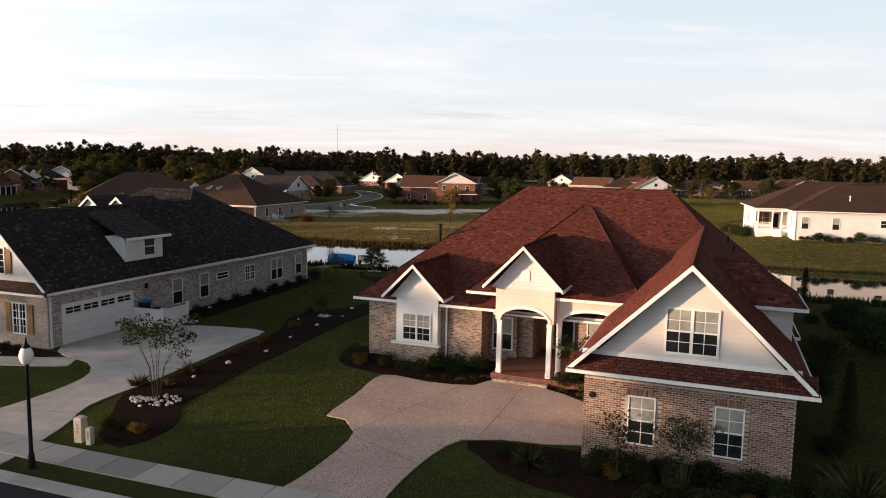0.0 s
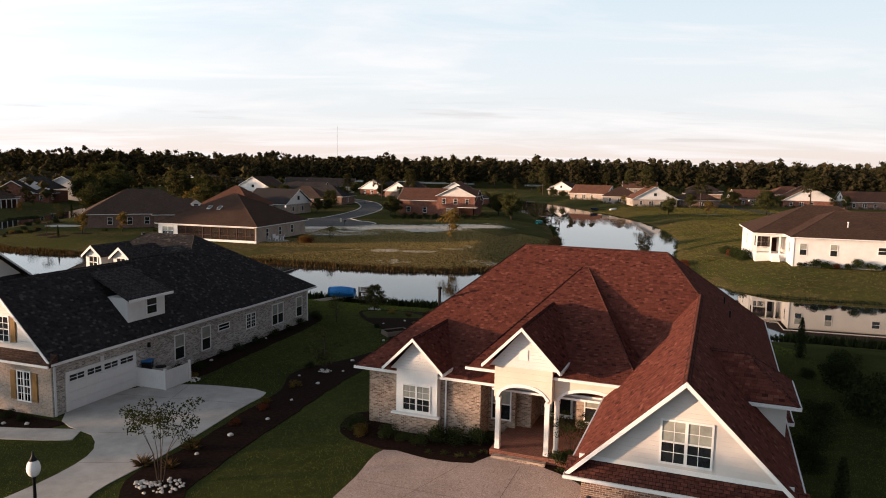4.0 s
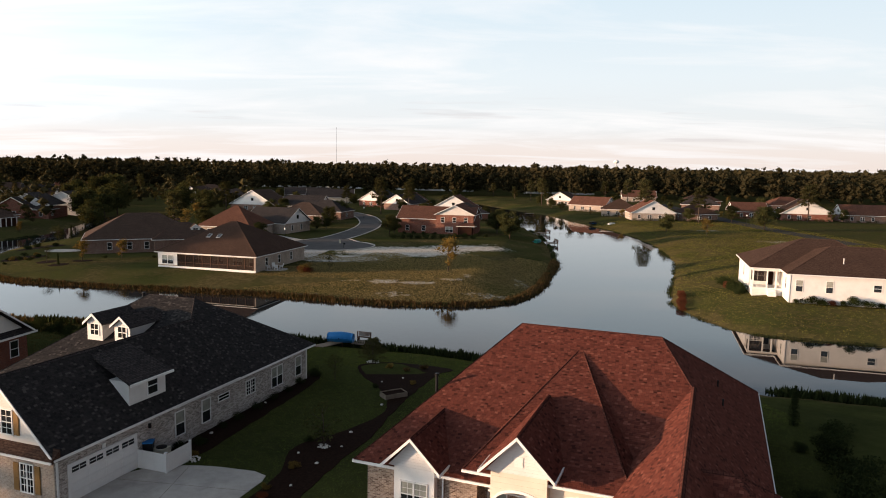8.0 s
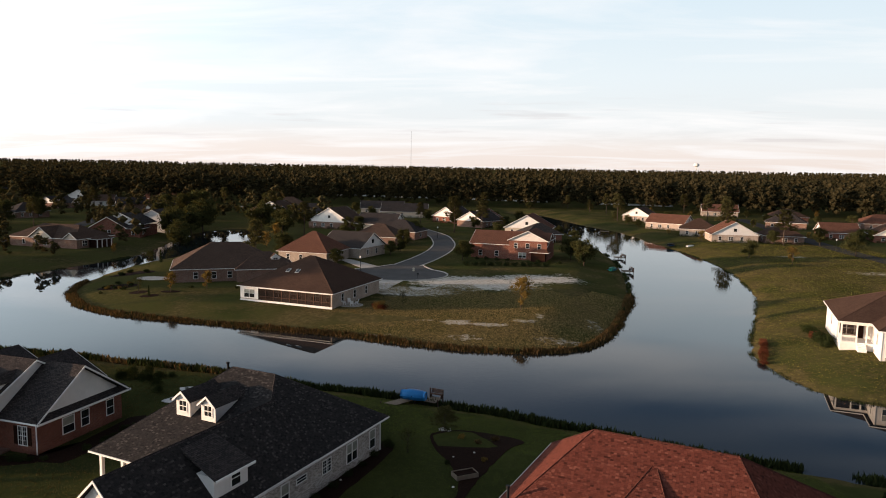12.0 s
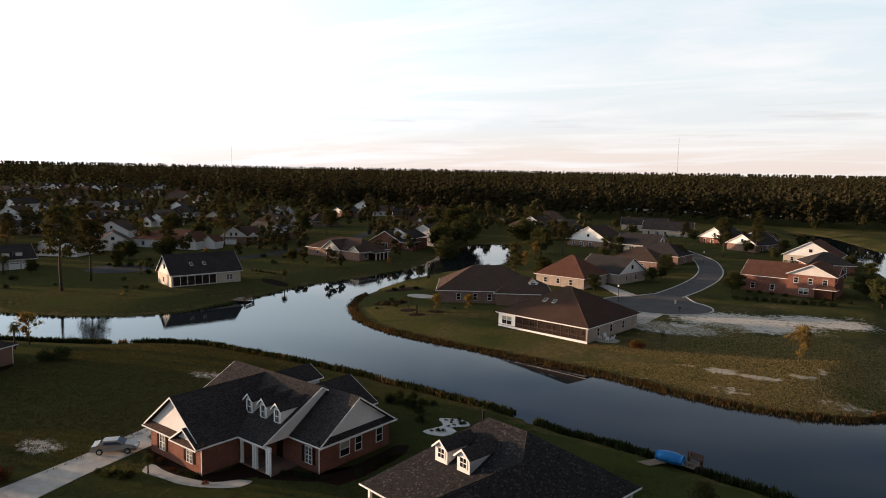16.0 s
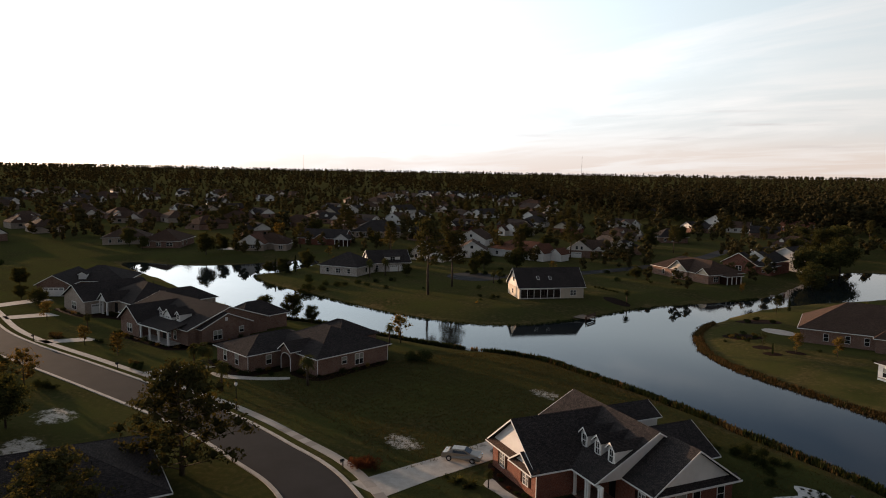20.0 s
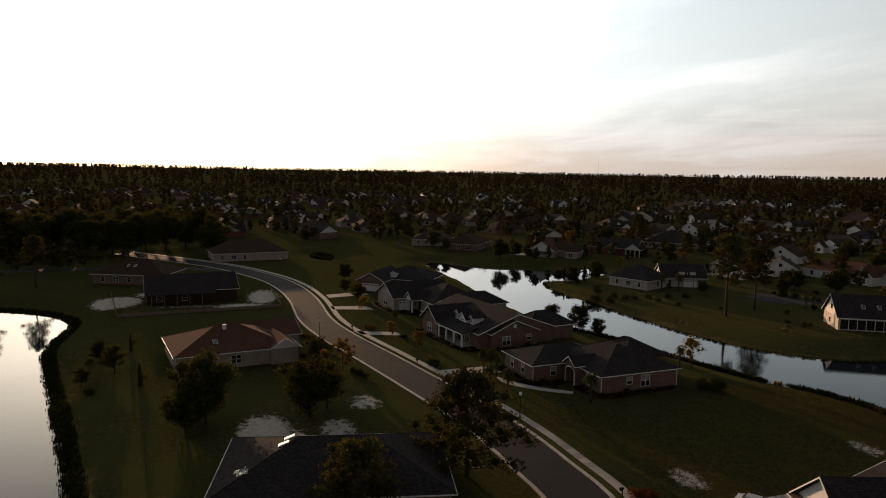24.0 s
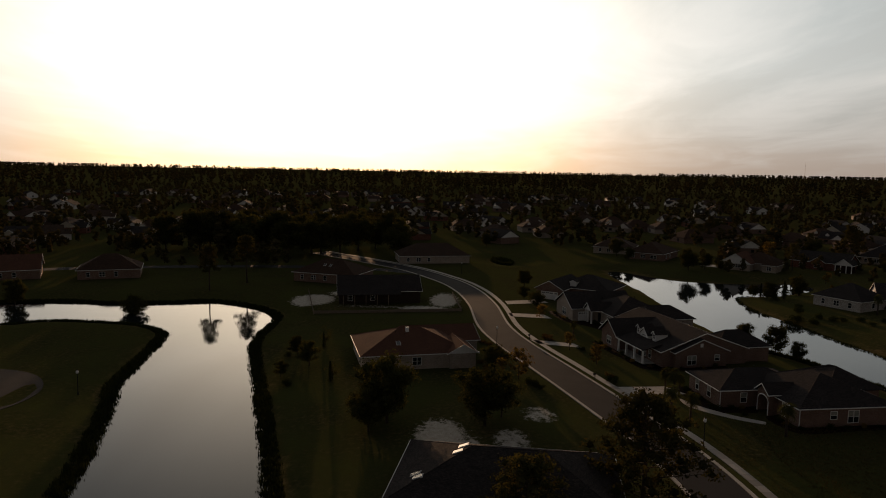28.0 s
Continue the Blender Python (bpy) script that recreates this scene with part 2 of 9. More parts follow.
def leaf_mat(name, c, c2, through=0.35):
    m, nt, b = base_mat(name, 1.0, 0.0)
    info = nt.nodes.new("ShaderNodeObjectInfo")
    geo = nt.nodes.new("ShaderNodeNewGeometry")
    col = mix_col(nt, geo.outputs["Random Per Island"], c, c2)
    hue = nd(nt, "ShaderNodeHueSaturation")
    nt.links.new(spread(nt, info.outputs["Random"], -0.3, 1.4), hue.inputs["Value"])
    hue.inputs["Value"].default_value = 1.0
    val = nt.nodes.new("ShaderNodeMapRange")
    val.inputs["To Min"].default_value, val.inputs["To Max"].default_value = 0.7, 1.25
    nt.links.new(info.outputs["Random"], val.inputs["Value"])
    nt.links.new(val.outputs[0], hue.inputs["Value"])
    nt.links.new(col, hue.inputs["Color"])
    nt.links.new(hue.outputs[0], b.inputs["Base Color"])
    thin = nt.nodes.new("ShaderNodeBsdfTranslucent")
    warm = mix_col(nt, 1.0, hue.outputs[0], (1.5, 1.25, 0.7), "MULTIPLY")
    nt.links.new(warm, thin.inputs["Color"])
    both_ = nt.nodes.new("ShaderNodeMixShader")
    both_.inputs[0].default_value = through
    nt.links.new(b.outputs[0], both_.inputs[1])
    nt.links.new(thin.outputs[0], both_.inputs[2])
    nt.links.new(both_.outputs[0], nt.nodes["Material Output"].inputs[0])
    return m


def grass_mat():
    m, nt, b = base_mat("lawn_grass", 1.0, 0.0)
    at = nt.nodes.new("ShaderNodeAttribute")
    at.attribute_name = "dry"
    n1 = spread(nt, noise_of(nt, 0.10, 6.0), 0.32, 0.68)
    n2 = spread(nt, noise_of(nt, 1.3, 6.0), 0.3, 0.7)
    n3 = noise_of(nt, 14.0, 4.0, rough=0.8)
    green = mix_col(nt, n1, (0.040, 0.044, 0.018), (0.072, 0.075, 0.027))
    green = mix_col(nt, n2, green, mix_col(nt, 1.0, green, (0.72, 0.78, 0.7), "MULTIPLY"))
    straw = mix_col(nt, n2, (0.068, 0.052, 0.025), (0.165, 0.118, 0.060))
    straw = mix_col(nt, n1, straw, (0.060, 0.060, 0.021))
    edge = nt.nodes.new("ShaderNodeMath")
    edge.operation = "MULTIPLY_ADD"
    nt.links.new(n2, edge.inputs[0])
    edge.inputs[1].default_value = 0.5
    nt.links.new(at.outputs["Fac"], edge.inputs[2])
    col = mix_col(nt, spread(nt, edge.outputs[0], 0.4, 1.0), green, straw)
    bare = nt.nodes.new("ShaderNodeAttribute")
    bare.attribute_name = "bare"
    n4 = noise_of(nt, 0.8, 9.0, rough=0.78)
    sandy = nt.nodes.new("ShaderNodeMath")
    sandy.operation = "MULTIPLY_ADD"
    nt.links.new(n4, sandy.inputs[0])
    sandy.inputs[1].default_value = 1.3
    nt.links.new(bare.outputs["Fac"], sandy.inputs[2])
    col = mix_col(nt, spread(nt, sandy.outputs[0], 1.22, 1.36), col, mix_col(nt, n2, (0.44, 0.39, 0.355), (0.64, 0.58, 0.535)))
    col = mix_col(nt, spread(nt, n3, 0.3, 0.7), col, mix_col(nt, 1.0, col, (0.55, 0.58, 0.5), "MULTIPLY"))
    nt.links.new(col, b.inputs["Base Color"])
    bump(nt, b, n3, 0.7, 0.06)
    return m


def water_mat():
    m, nt, b = base_mat("pond_water", 0.015, 0.5)
    b.inputs["Base Color"].default_value = (0.008, 0.012, 0.014, 1)
    b.inputs["IOR"].default_value = 1.33
    big = spread(nt, noise_of(nt, 0.02, 3.0), 0.42, 0.62)
    rip = noise_of(nt, 1.6, 3.0, stretch=(1.0, 1.8, 1.0))
    ml = nt.nodes.new("ShaderNodeMath")
    ml.operation = "MULTIPLY"
    nt.links.new(big, ml.inputs[0])
    nt.links.new(rip, ml.inputs[1])
    bump(nt, b, ml.outputs[0], 0.13, 0.05)
    return m


def pebble_mat():
    """Exposed aggregate: small stones of mixed tone in pale cement."""
    m, nt, b = base_mat("exposed_aggregate", 0.85, 0.2)
    tc = nt.nodes.new("ShaderNodeTexCoord")
    cell = nd(nt, "ShaderNodeTexVoronoi", Scale=26.0)
    nt.links.new(tc.outputs["Object"], cell.inputs["Vector"])
    tone = nt.nodes.new("ShaderNodeSeparateColor")
    nt.links.new(cell.outputs["Color"], tone.inputs[0])
    col = mix_col(nt, tone.outputs[0], (0.36, 0.22, 0.17), (0.72, 0.56, 0.48))
    col = mix_col(nt, spread(nt, tone.outputs[1], 0.72, 0.78), col, (0.20, 0.12, 0.095))
    col = mix_col(nt, spread(nt, cell.outputs["Distance"], 0.35, 0.6), col, (0.40, 0.30, 0.25))
    stain = spread(nt, noise_of(nt, 0.5), 0.35, 0.7)
    col = mix_col(nt, stain, mix_col(nt, 1.0, col, (0.82, 0.80, 0.79), "MULTIPLY"), col)
    nt.links.new(col, b.inputs["Base Color"])
    bump(nt, b, cell.outputs["Distance"], 0.4, 0.01)
    return m


def glass_mat(name, c, rough=0.06):
    m, nt, b = base_mat(name, rough, 0.6)
    col = mix_col(nt, spread(nt, noise_of(nt, 2.0), 0.3, 0.7), c, tuple(x * 0.6 for x in c))
    nt.links.new(col, b.inputs["Base Color"])
    return m


M = {}
M["grass"] = grass_mat()
M["water"] = water_mat()
M["asphalt_pale"] = plain("weathered_asphalt", (0.098, 0.092, 0.090), 0.9, 0.25, 0.25, 30, 0.04)
M["asphalt"] = plain("asphalt", (0.038, 0.037, 0.038), 0.9, 0.25, 0.25, 30, 0.04)
M["concrete"] = plain("pale_concrete", (0.48, 0.44, 0.40), 0.85, 0.30, 0.9, 34, 0.1)
M["pebble"] = pebble_mat()
M["mulch"] = plain("dark_mulch", (0.026, 0.014, 0.010), 0.95, 0.6, 6.0, 30, 0.02)
M["white"] = plain("white_trim_paint", (0.75, 0.735, 0.715), 0.5, 0.08, 2.0, 30)
M["siding"] = lap_mat("cream_lap_siding", (0.62, 0.57, 0.53))
M["siding_white"] = lap_mat("white_lap_siding", (0.66, 0.64, 0.62))
M["panel"] = lap_mat("white_board_siding", (0.62, 0.55, 0.465), 0.3)
M["brick_a"] = brick_mat("whitewashed_tan_brick", (0.46, 0.34, 0.27), (0.115, 0.066, 0.050), (0.46, 0.385, 0.32), joint=0.010)
M["brick_b"] = brick_mat("grey_white_brick", (0.60, 0.55, 0.51), (0.16, 0.130, 0.118), (0.56, 0.53, 0.50), joint=0.010)
M["brick_c"] = brick_mat("red_brick", (0.235, 0.078, 0.052), (0.14, 0.050, 0.038), (0.26, 0.17, 0.135))
M["brick_d"] = brick_mat("brown_brick", (0.23, 0.125, 0.095), (0.15, 0.085, 0.07), (0.30, 0.24, 0.2))
M["brick_e"] = brick_mat("pale_brick", (0.44, 0.36, 0.30), (0.32, 0.25, 0.21), (0.45, 0.4, 0.36))
M["roof_red"] = shingle_mat("red_brown_shingles", (0.118, 0.042, 0.031), (0.060, 0.024, 0.019), (0.022, 0.012, 0.010), 0.22, 0.14)
M["roof_dark"] = shingle_mat("charcoal_shingles", (0.072, 0.061, 0.057), (0.038, 0.034, 0.034), (0.010, 0.010, 0.010))
M["roof_mix"] = shingle_mat("brown_grey_shingles", (0.118, 0.076, 0.056), (0.068, 0.047, 0.038), (0.025, 0.02, 0.018))
M["roof_brown"] = shingle_mat("brown_shingles", (0.095, 0.058, 0.042), (0.060, 0.037, 0.028), (0.04, 0.025, 0.02))
M["roof_rust"] = shingle_mat("rust_shingles", (0.170, 0.080, 0.054), (0.118, 0.056, 0.040), (0.06, 0.035, 0.025))
M["glass"] = glass_mat("window_glass", (0.020, 0.022, 0.024))
M["blind"] = glass_mat("blind_behind_glass", (0.33, 0.33, 0.285), 0.15)
M["shutter"] = plain("brown_shutter_paint", (0.26, 0.145, 0.055), 0.6)
M["tan"] = lap_mat("tan_lap_siding", (0.42, 0.36, 0.29))
M["black"] = plain("black_metal", (0.015, 0.015, 0.016), 0.45, 0.2, 5, 40)
M["globe"] = plain("frosted_globe", (0.85, 0.82, 0.78), 0.25, 0.05, 5, 30)
M["wood"] = plain("weathered_wood", (0.22, 0.17, 0.13), 0.85, 0.35, 2.0, 22)
M["darkwood"] = plain("dark_wood", (0.09, 0.05, 0.035), 0.7, 0.35, 2.0, 22)
M["screen"] = plain("dark_screen_mesh", (0.034, 0.016, 0.011), 0.9, 0.3, 1.0, 40, 0.02)
def mesh_screen():
    """Insect screen: fine dark wire, half of it open."""
    m, nt, b = base_mat("insect_screen", 0.8, 0.05)
    b.inputs["Base Color"].default_value = (0.030, 0.020, 0.016, 1)
    clear = nt.nodes.new("ShaderNodeBsdfTransparent")
    both_ = nt.nodes.new("ShaderNodeMixShader")
    both_.inputs[0].default_value = 0.45
    nt.links.new(b.outputs[0], both_.inputs[1])
    nt.links.new(clear.outputs[0], both_.inputs[2])
    nt.links.new(both_.outputs[0], nt.nodes["Material Output"].inputs[0])
    return m


M["screen_mesh"] = mesh_screen()
M["door"] = plain("dark_door_paint", (0.012, 0.012, 0.013), 0.35, 0.2)
M["tyvek"] = plain("dark_sheathing", (0.045, 0.030, 0.024), 0.9, 0.3)
M["bark"] = plain("bark", (0.085, 0.062, 0.047), 0.95, 0.4, 3.0, 14)
M["pine"] = leaf_mat("pine_needles", (0.027, 0.030, 0.013), (0.066, 0.058, 0.024), 0.25)
M["suburb_leaf"] = leaf_mat("garden_tree_leaves", (0.022, 0.022, 0.011), (0.058, 0.047, 0.022), 0.2)
M["woods"] = leaf_mat("woodland_leaves", (0.016, 0.0155, 0.008), (0.045, 0.037, 0.019), 0.2)
M["leaf"] = leaf_mat("broad_leaves", (0.025, 0.030, 0.012), (0.062, 0.060, 0.023), 0.25)
M["autumn"] = leaf_mat("yellowing_leaves", (0.10, 0.07, 0.022), (0.17, 0.115, 0.035))
M["shrub"] = leaf_mat("shrub_leaves", (0.014, 0.021, 0.009), (0.034, 0.042, 0.016), 0.2)
M["reed"] = leaf_mat("dry_reeds", (0.040, 0.036, 0.016), (0.150, 0.090, 0.042), 0.2)
M["redleaf"] = leaf_mat("red_leaves", (0.060, 0.020, 0.014), (0.120, 0.045, 0.024))
M["palm"] = leaf_mat("palm_fronds", (0.035, 0.045, 0.018), (0.075, 0.075, 0.032))
M["stone"] = plain("white_stone", (0.62, 0.58, 0.53), 0.85, 0.3, 3.0, 12)
M["blue"] = plain("blue_plastic", (0.02, 0.16, 0.42), 0.4, 0.15)
M["green_hull"] = plain("green_plastic", (0.02, 0.20, 0.15), 0.4, 0.15)
M["plastic"] = plain("beige_plastic", (0.52, 0.47, 0.38), 0.5, 0.1)
M["carpaint"] = plain("tan_car_paint", (0.30, 0.25, 0.20), 0.25, 0.05, 1.0, 40, 0.6, 0.5)
M["chrome"] = plain("bright_metal", (0.6, 0.6, 0.6), 0.25, 0.1, 3.0, 30, 0.5, 0.9)
M["skylight"] = glass_mat("skylight_glass", (0.10, 0.10, 0.10), 0.08)


def piece_mat(name, tones, rough=0.88):
    """Pieces of mixed tone: each takes its own, with fine grain."""
    m, nt, b = base_mat(name, rough, 0.02)
    info, geo = nt.nodes.new("ShaderNodeObjectInfo"), nt.nodes.new("ShaderNodeNewGeometry")
    both_ = nt.nodes.new("ShaderNodeMath")
    both_.operation = "ADD"
    nt.links.new(info.outputs["Random"], both_.inputs[0])
    nt.links.new(geo.outputs["Random Per Island"], both_.inputs[1])
    wrap = nt.nodes.new("ShaderNodeMath")
    wrap.operation = "FRACT"
    nt.links.new(both_.outputs[0], wrap.inputs[0])
    r = nt.nodes.new("ShaderNodeValToRGB")
    while len(r.color_ramp.elements) < len(tones):
        r.color_ramp.elements.new(0.5)
    for k, (el, c) in enumerate(zip(r.color_ramp.elements, tones)):
        el.position, el.color = k / (len(tones) - 1), (*c, 1)
    nt.links.new(wrap.outputs[0], r.inputs[0])
    grain = noise_of(nt, 30.0, 4.0)
    col = mix_col(nt, spread(nt, grain, 0.3, 0.7), r.outputs[0], mix_col(nt, 1.0, r.outputs[0], (0.72, 0.7, 0.68), "MULTIPLY"))
    nt.links.new(col, b.inputs["Base Color"])
    bump(nt, b, grain, 0.3, 0.006)
    return m


M["brick_piece"] = piece_mat("tan_brick", [(0.115, 0.060, 0.045), (0.235, 0.140, 0.104), (0.165, 0.090, 0.067), (0.32, 0.225, 0.178), (0.085, 0.050, 0.040), (0.20, 0.114, 0.084)])
M["slab"] = piece_mat("pavement_slab", [(0.27, 0.245, 0.225), (0.42, 0.385, 0.35), (0.34, 0.31, 0.285), (0.46, 0.42, 0.385), (0.38, 0.35, 0.32)])
M["mortar"] = plain("pale_mortar", (0.45, 0.375, 0.32), 0.95, 0.18, 1.2, 40)
M["tab_red"] = piece_mat("red_brown_shingle", [(0.045, 0.017, 0.014), (0.118, 0.038, 0.028), (0.136, 0.043, 0.031), (0.096, 0.030, 0.022), (0.146, 0.047, 0.034), (0.090, 0.029, 0.022), (0.20, 0.072, 0.052)], 0.95)
M["tab_dark"] = piece_mat("charcoal_shingle", [(0.020, 0.019, 0.020), (0.030, 0.028, 0.028), (0.036, 0.033, 0.033), (0.026, 0.024, 0.025), (0.042, 0.039, 0.038), (0.030, 0.028, 0.028), (0.085, 0.077, 0.073)], 0.95)


# ---- building helpers ----
class MB:
    def __init__(self):
        self.v, self.f = [], []

    def add(self, vs, fs):
        o = len(self.v)
        self.v += [tuple(p) for p in vs]
        self.f += [tuple(i + o for i in q) for q in fs]
        return self

    def box(self, x0, x1, y0, y1, z0, z1):
        return self.add([(x0, y0, z0), (x1, y0, z0), (x1, y1, z0), (x0, y1, z0), (x0, y0, z1), (x1, y0, z1), (x1, y1, z1), (x0, y1, z1)],
                        [(3, 2, 1, 0), (4, 5, 6, 7), (0, 1, 5, 4), (1, 2, 6, 5), (2, 3, 7, 6), (3, 0, 4, 7)])

    def cyl(self, x, y, z0, z1, r0, r1=None, n=10, cap=True):
        r1 = r0 if r1 is None else r1
        vs = [(x + r * math.cos(2 * math.pi * k / n), y + r * math.sin(2 * math.pi * k / n), z) for r, z in ((r0, z0), (r1, z1)) for k in range(n)]
        fs = [(k, (k + 1) % n, n + (k + 1) % n, n + k) for k in range(n)]
        if cap:
            fs += [tuple(range(n, 2 * n)), tuple(reversed(range(n)))]
        return self.add(vs, fs)

    def lathe(self, x, y, prof, n=12):
        vs = [(x + r * math.cos(2 * math.pi * k / n), y + r * math.sin(2 * math.pi * k / n), z) for r, z in prof for k in range(n)]
        fs = [(j * n + k, j * n + (k + 1) % n, (j + 1) * n + (k + 1) % n, (j + 1) * n + k) for j in range(len(prof) - 1) for k in range(n)]
        return self.add(vs, fs + [tuple(range((len(prof) - 1) * n, len(prof) * n)), tuple(reversed(range(n)))])

    def tube(self, pts, radii, n=6):
        rings = []
        for i, p in enumerate(pts):
            p = Vector(p)
            d = (Vector(pts[min(i + 1, len(pts) - 1)]) - Vector(pts[max(i - 1, 0)])).normalized()
            a = d.orthogonal().normalized()
            b = d.cross(a)
            rings.append([p + radii[i] * (a * math.cos(2 * math.pi * k / n) + b * math.sin(2 * math.pi * k / n)) for k in range(n)])
        o = [q for r in rings for q in r]
        fs = [(j * n + k, j * n + (k + 1) % n, (j + 1) * n + (k + 1) % n, (j + 1) * n + k) for j in range(len(pts) - 1) for k in range(n)]
        return self.add(o, fs + [tuple(reversed(range(n))), tuple(range((len(pts) - 1) * n, len(pts) * n))])

    def lattice(self, xs, zs, solid, y0, y1):
        """A flat plate with square openings: cells between xs and zs, solid where solid(i, j)."""
        at = {}

        def vert(i, j, y):
            if (i, j, y) not in at:
                at[i, j, y] = len(self.v)
                self.v.append((xs[i], y, zs[j]))
            return at[i, j, y]
        full = {(i, j) for i in range(len(xs) - 1) for j in range(len(zs) - 1) if solid(i, j)}
        for i, j in full:
            self.f.append((vert(i, j, y0), vert(i + 1, j, y0), vert(i + 1, j + 1, y0), vert(i, j + 1, y0)))
            self.f.append((vert(i, j + 1, y1), vert(i + 1, j + 1, y1), vert(i + 1, j, y1), vert(i, j, y1)))
            for di, dj, a, b in ((-1, 0, (i, j + 1), (i, j)), (1, 0, (i + 1, j), (i + 1, j + 1)), (0, -1, (i, j), (i + 1, j)), (0, 1, (i + 1, j + 1), (i, j + 1))):
                if (i + di, j + dj) not in full:
                    self.f.append((vert(*b, y0), vert(*a, y0), vert(*a, y1), vert(*b, y1)))
        return self

    def prism(self, outline, y0, y1):
        """An outline in x, z, drawn out from y0 to y1."""
        n = len(outline)
        vs = [(x, y0, z) for x, z in outline] + [(x, y1, z) for x, z in outline]
        return self.add(vs, [tuple(range(n)), tuple(reversed(range(n, 2 * n)))] + [(k, n + k, n + (k + 1) % n, (k + 1) % n) for k in range(n)])


def mesh_of(name, mb, material, uv=True, smooth=False):
    me = bpy.data.meshes.new(name)
    me.from_pydata(mb.v, [], mb.f)
    me.materials.append(material)
    if uv:
        bm = bmesh.new()
        bm.from_mesh(me)
        bmesh.ops.recalc_face_normals(bm, faces=bm.faces)
        lay = bm.loops.layers.uv.new("UVMap")
        for fc in bm.faces:
            nrm = fc.normal
            t = Vector((-nrm.y, nrm.x, 0))
            t = t.normalized() if t.length > 1e-4 else Vector((1, 0, 0))
            bt = nrm.cross(t)
            for lp in fc.loops:
                lp[lay].uv = (lp.vert.co.dot(t), lp.vert.co.dot(bt))
        bm.to_mesh(me)
        bm.free()
    if smooth:
        me.polygons.foreach_set("use_smooth", [True] * len(me.polygons))
    me.update()
    return me


def part(name, mb, material, parent=None, label="", m=None, uv=True, smooth=False):
    ob = new(name, mb if isinstance(mb, bpy.types.Mesh) else mesh_of(name, mb, material, uv, smooth))
    if parent:
        ob.parent = parent
    if m is not None:
        ob.matrix_basis = m
    if label:
        ob["label"] = label
    return ob


def empty(name, m, label, category, group="", kind=""):
    ob = new(name)
    ob.matrix_basis = m
    ob.empty_display_size = 0.3
    return tagged(ob, label, category, group, kind)


def curve_through(pts, step=2.0, closed=False):
    """Catmull-Rom through plan points, about one point every step metres."""
    P = [np.array(p, float) for p in pts]
    n = len(P)
    out = []
    for i in range(n if closed else n - 1):
        a, b, c, d = (P[(i + k) % n] if closed else P[min(max(i + k, 0), n - 1)] for k in (-1, 0, 1, 2))
        m = max(1, int(np.linalg.norm(c - b) / step))
        for j in range(m):
            t = j / m
            out.append(0.5 * (2 * b + (c - a) * t + (2 * a - 5 * b + 4 * c - d) * t * t + (3 * b - a - 3 * c + d) * t ** 3))
    if not closed:
        out.append(P[-1])
    return np.array(out)


# ---- the lie of the land ----
WATER = -1.5
FAR = 0.3          # the lots beyond the water


def drawn(x, y, shore=False):
    """Plan points beyond the water and along it, from the sketch plan to true distance."""
    az = math.degrees(math.atan2(-x, y))
    k = np.interp(az, [30, 50], [0.979, 0.986] if shore else [0.946, 0.963])
    return (x * k, y * k)


SOUTH = [(150, 18), (80, 48), (41.4, 64.1), (30.6, 67.3), (16, 72.5), (10.2, 75.3), (4.5, 76.7), (-1, 79.3), (-8, 81.6), (-16, 84), (-25, 86), (-36.6, 89.8),
         (-50.5, 92.2), (-61, 94), (-72, 95), (-86, 95.5), (-97, 95.5), (-106, 91.5), (-114, 86), (-131, 79.4), (-150, 72.6), (-160, 67), (-190, 62.5), (-233, 60), (-268, 57)]
WEST = [(-275, 62), (-258, 76), (-251, 96), (-253, 119), (-241, 119), (-228, 101), (-223.5, 88), (-204, 85), (-185, 88), (-158, 92), (-141, 96.5), (-129, 103),
        (-121.5, 113), (-119.5, 125), (-119.5, 140), (-120, 155), (-116, 175), (-112, 197), (-114, 215), (-122, 250), (-124, 282)]
POINT = [(-108, 290), (-92, 245), (-93, 225), (-99, 205), (-102, 188), (-102, 172), (-99, 154), (-95, 143), (-90, 135.5), (-81.5, 127), (-72, 122.5), (-57, 119), (-46, 117.2),
         (-36, 115.4), (-26, 113.5), (-16, 110.2), (-6.6, 108), (2, 108), (11, 111.6), (17, 123.7), (22, 142), (26, 160), (30, 198), (30.3, 239), (25, 287), (17, 349), (8, 399)]
EAST = [(-5, 440), (12, 430), (33, 357), (46, 322), (55, 266), (59.7, 236), (60, 203), (55.5, 170), (48, 145), (40, 122), (36.8, 110.5), (38, 100), (41.5, 92), (55, 87), (85, 80), (150, 66)]
POND = [(-79.5, -44), (-90, -46.7), (-111.5, -54), (-120, -57.7), (-136, -60.6), (-154, -64), (-160, -66.5), (-167, -76), (-169, -97), (-163.6, -107), (-160, -125), (-185, -128),
        (-192, -110), (-191, -94), (-194, -79), (-197, -68), (-190.6, -54.5), (-180.5, -46), (-170.7, -44.4), (-154, -43.5), (-134, -37.6), (-118, -32), (-90.6, -23), (-70, -17), (-45, -12), (-40, -28), (-60, -38)]
POOL = [(-286, 20), (-293, 21.5), (-300, 19.5), (-304, 16), (-298, 14.5), (-290, 17)]
SOUTH, WEST, POINT, EAST, POND, POOL = ([drawn(*p, True) for p in line_] for line_ in (SOUTH, WEST, POINT, EAST, POND, POOL))
SHORES = [curve_through(SOUTH + WEST + POINT + EAST, 3.0, True), curve_through(POND, 3.0, True), curve_through(POOL, 3.0, True)]
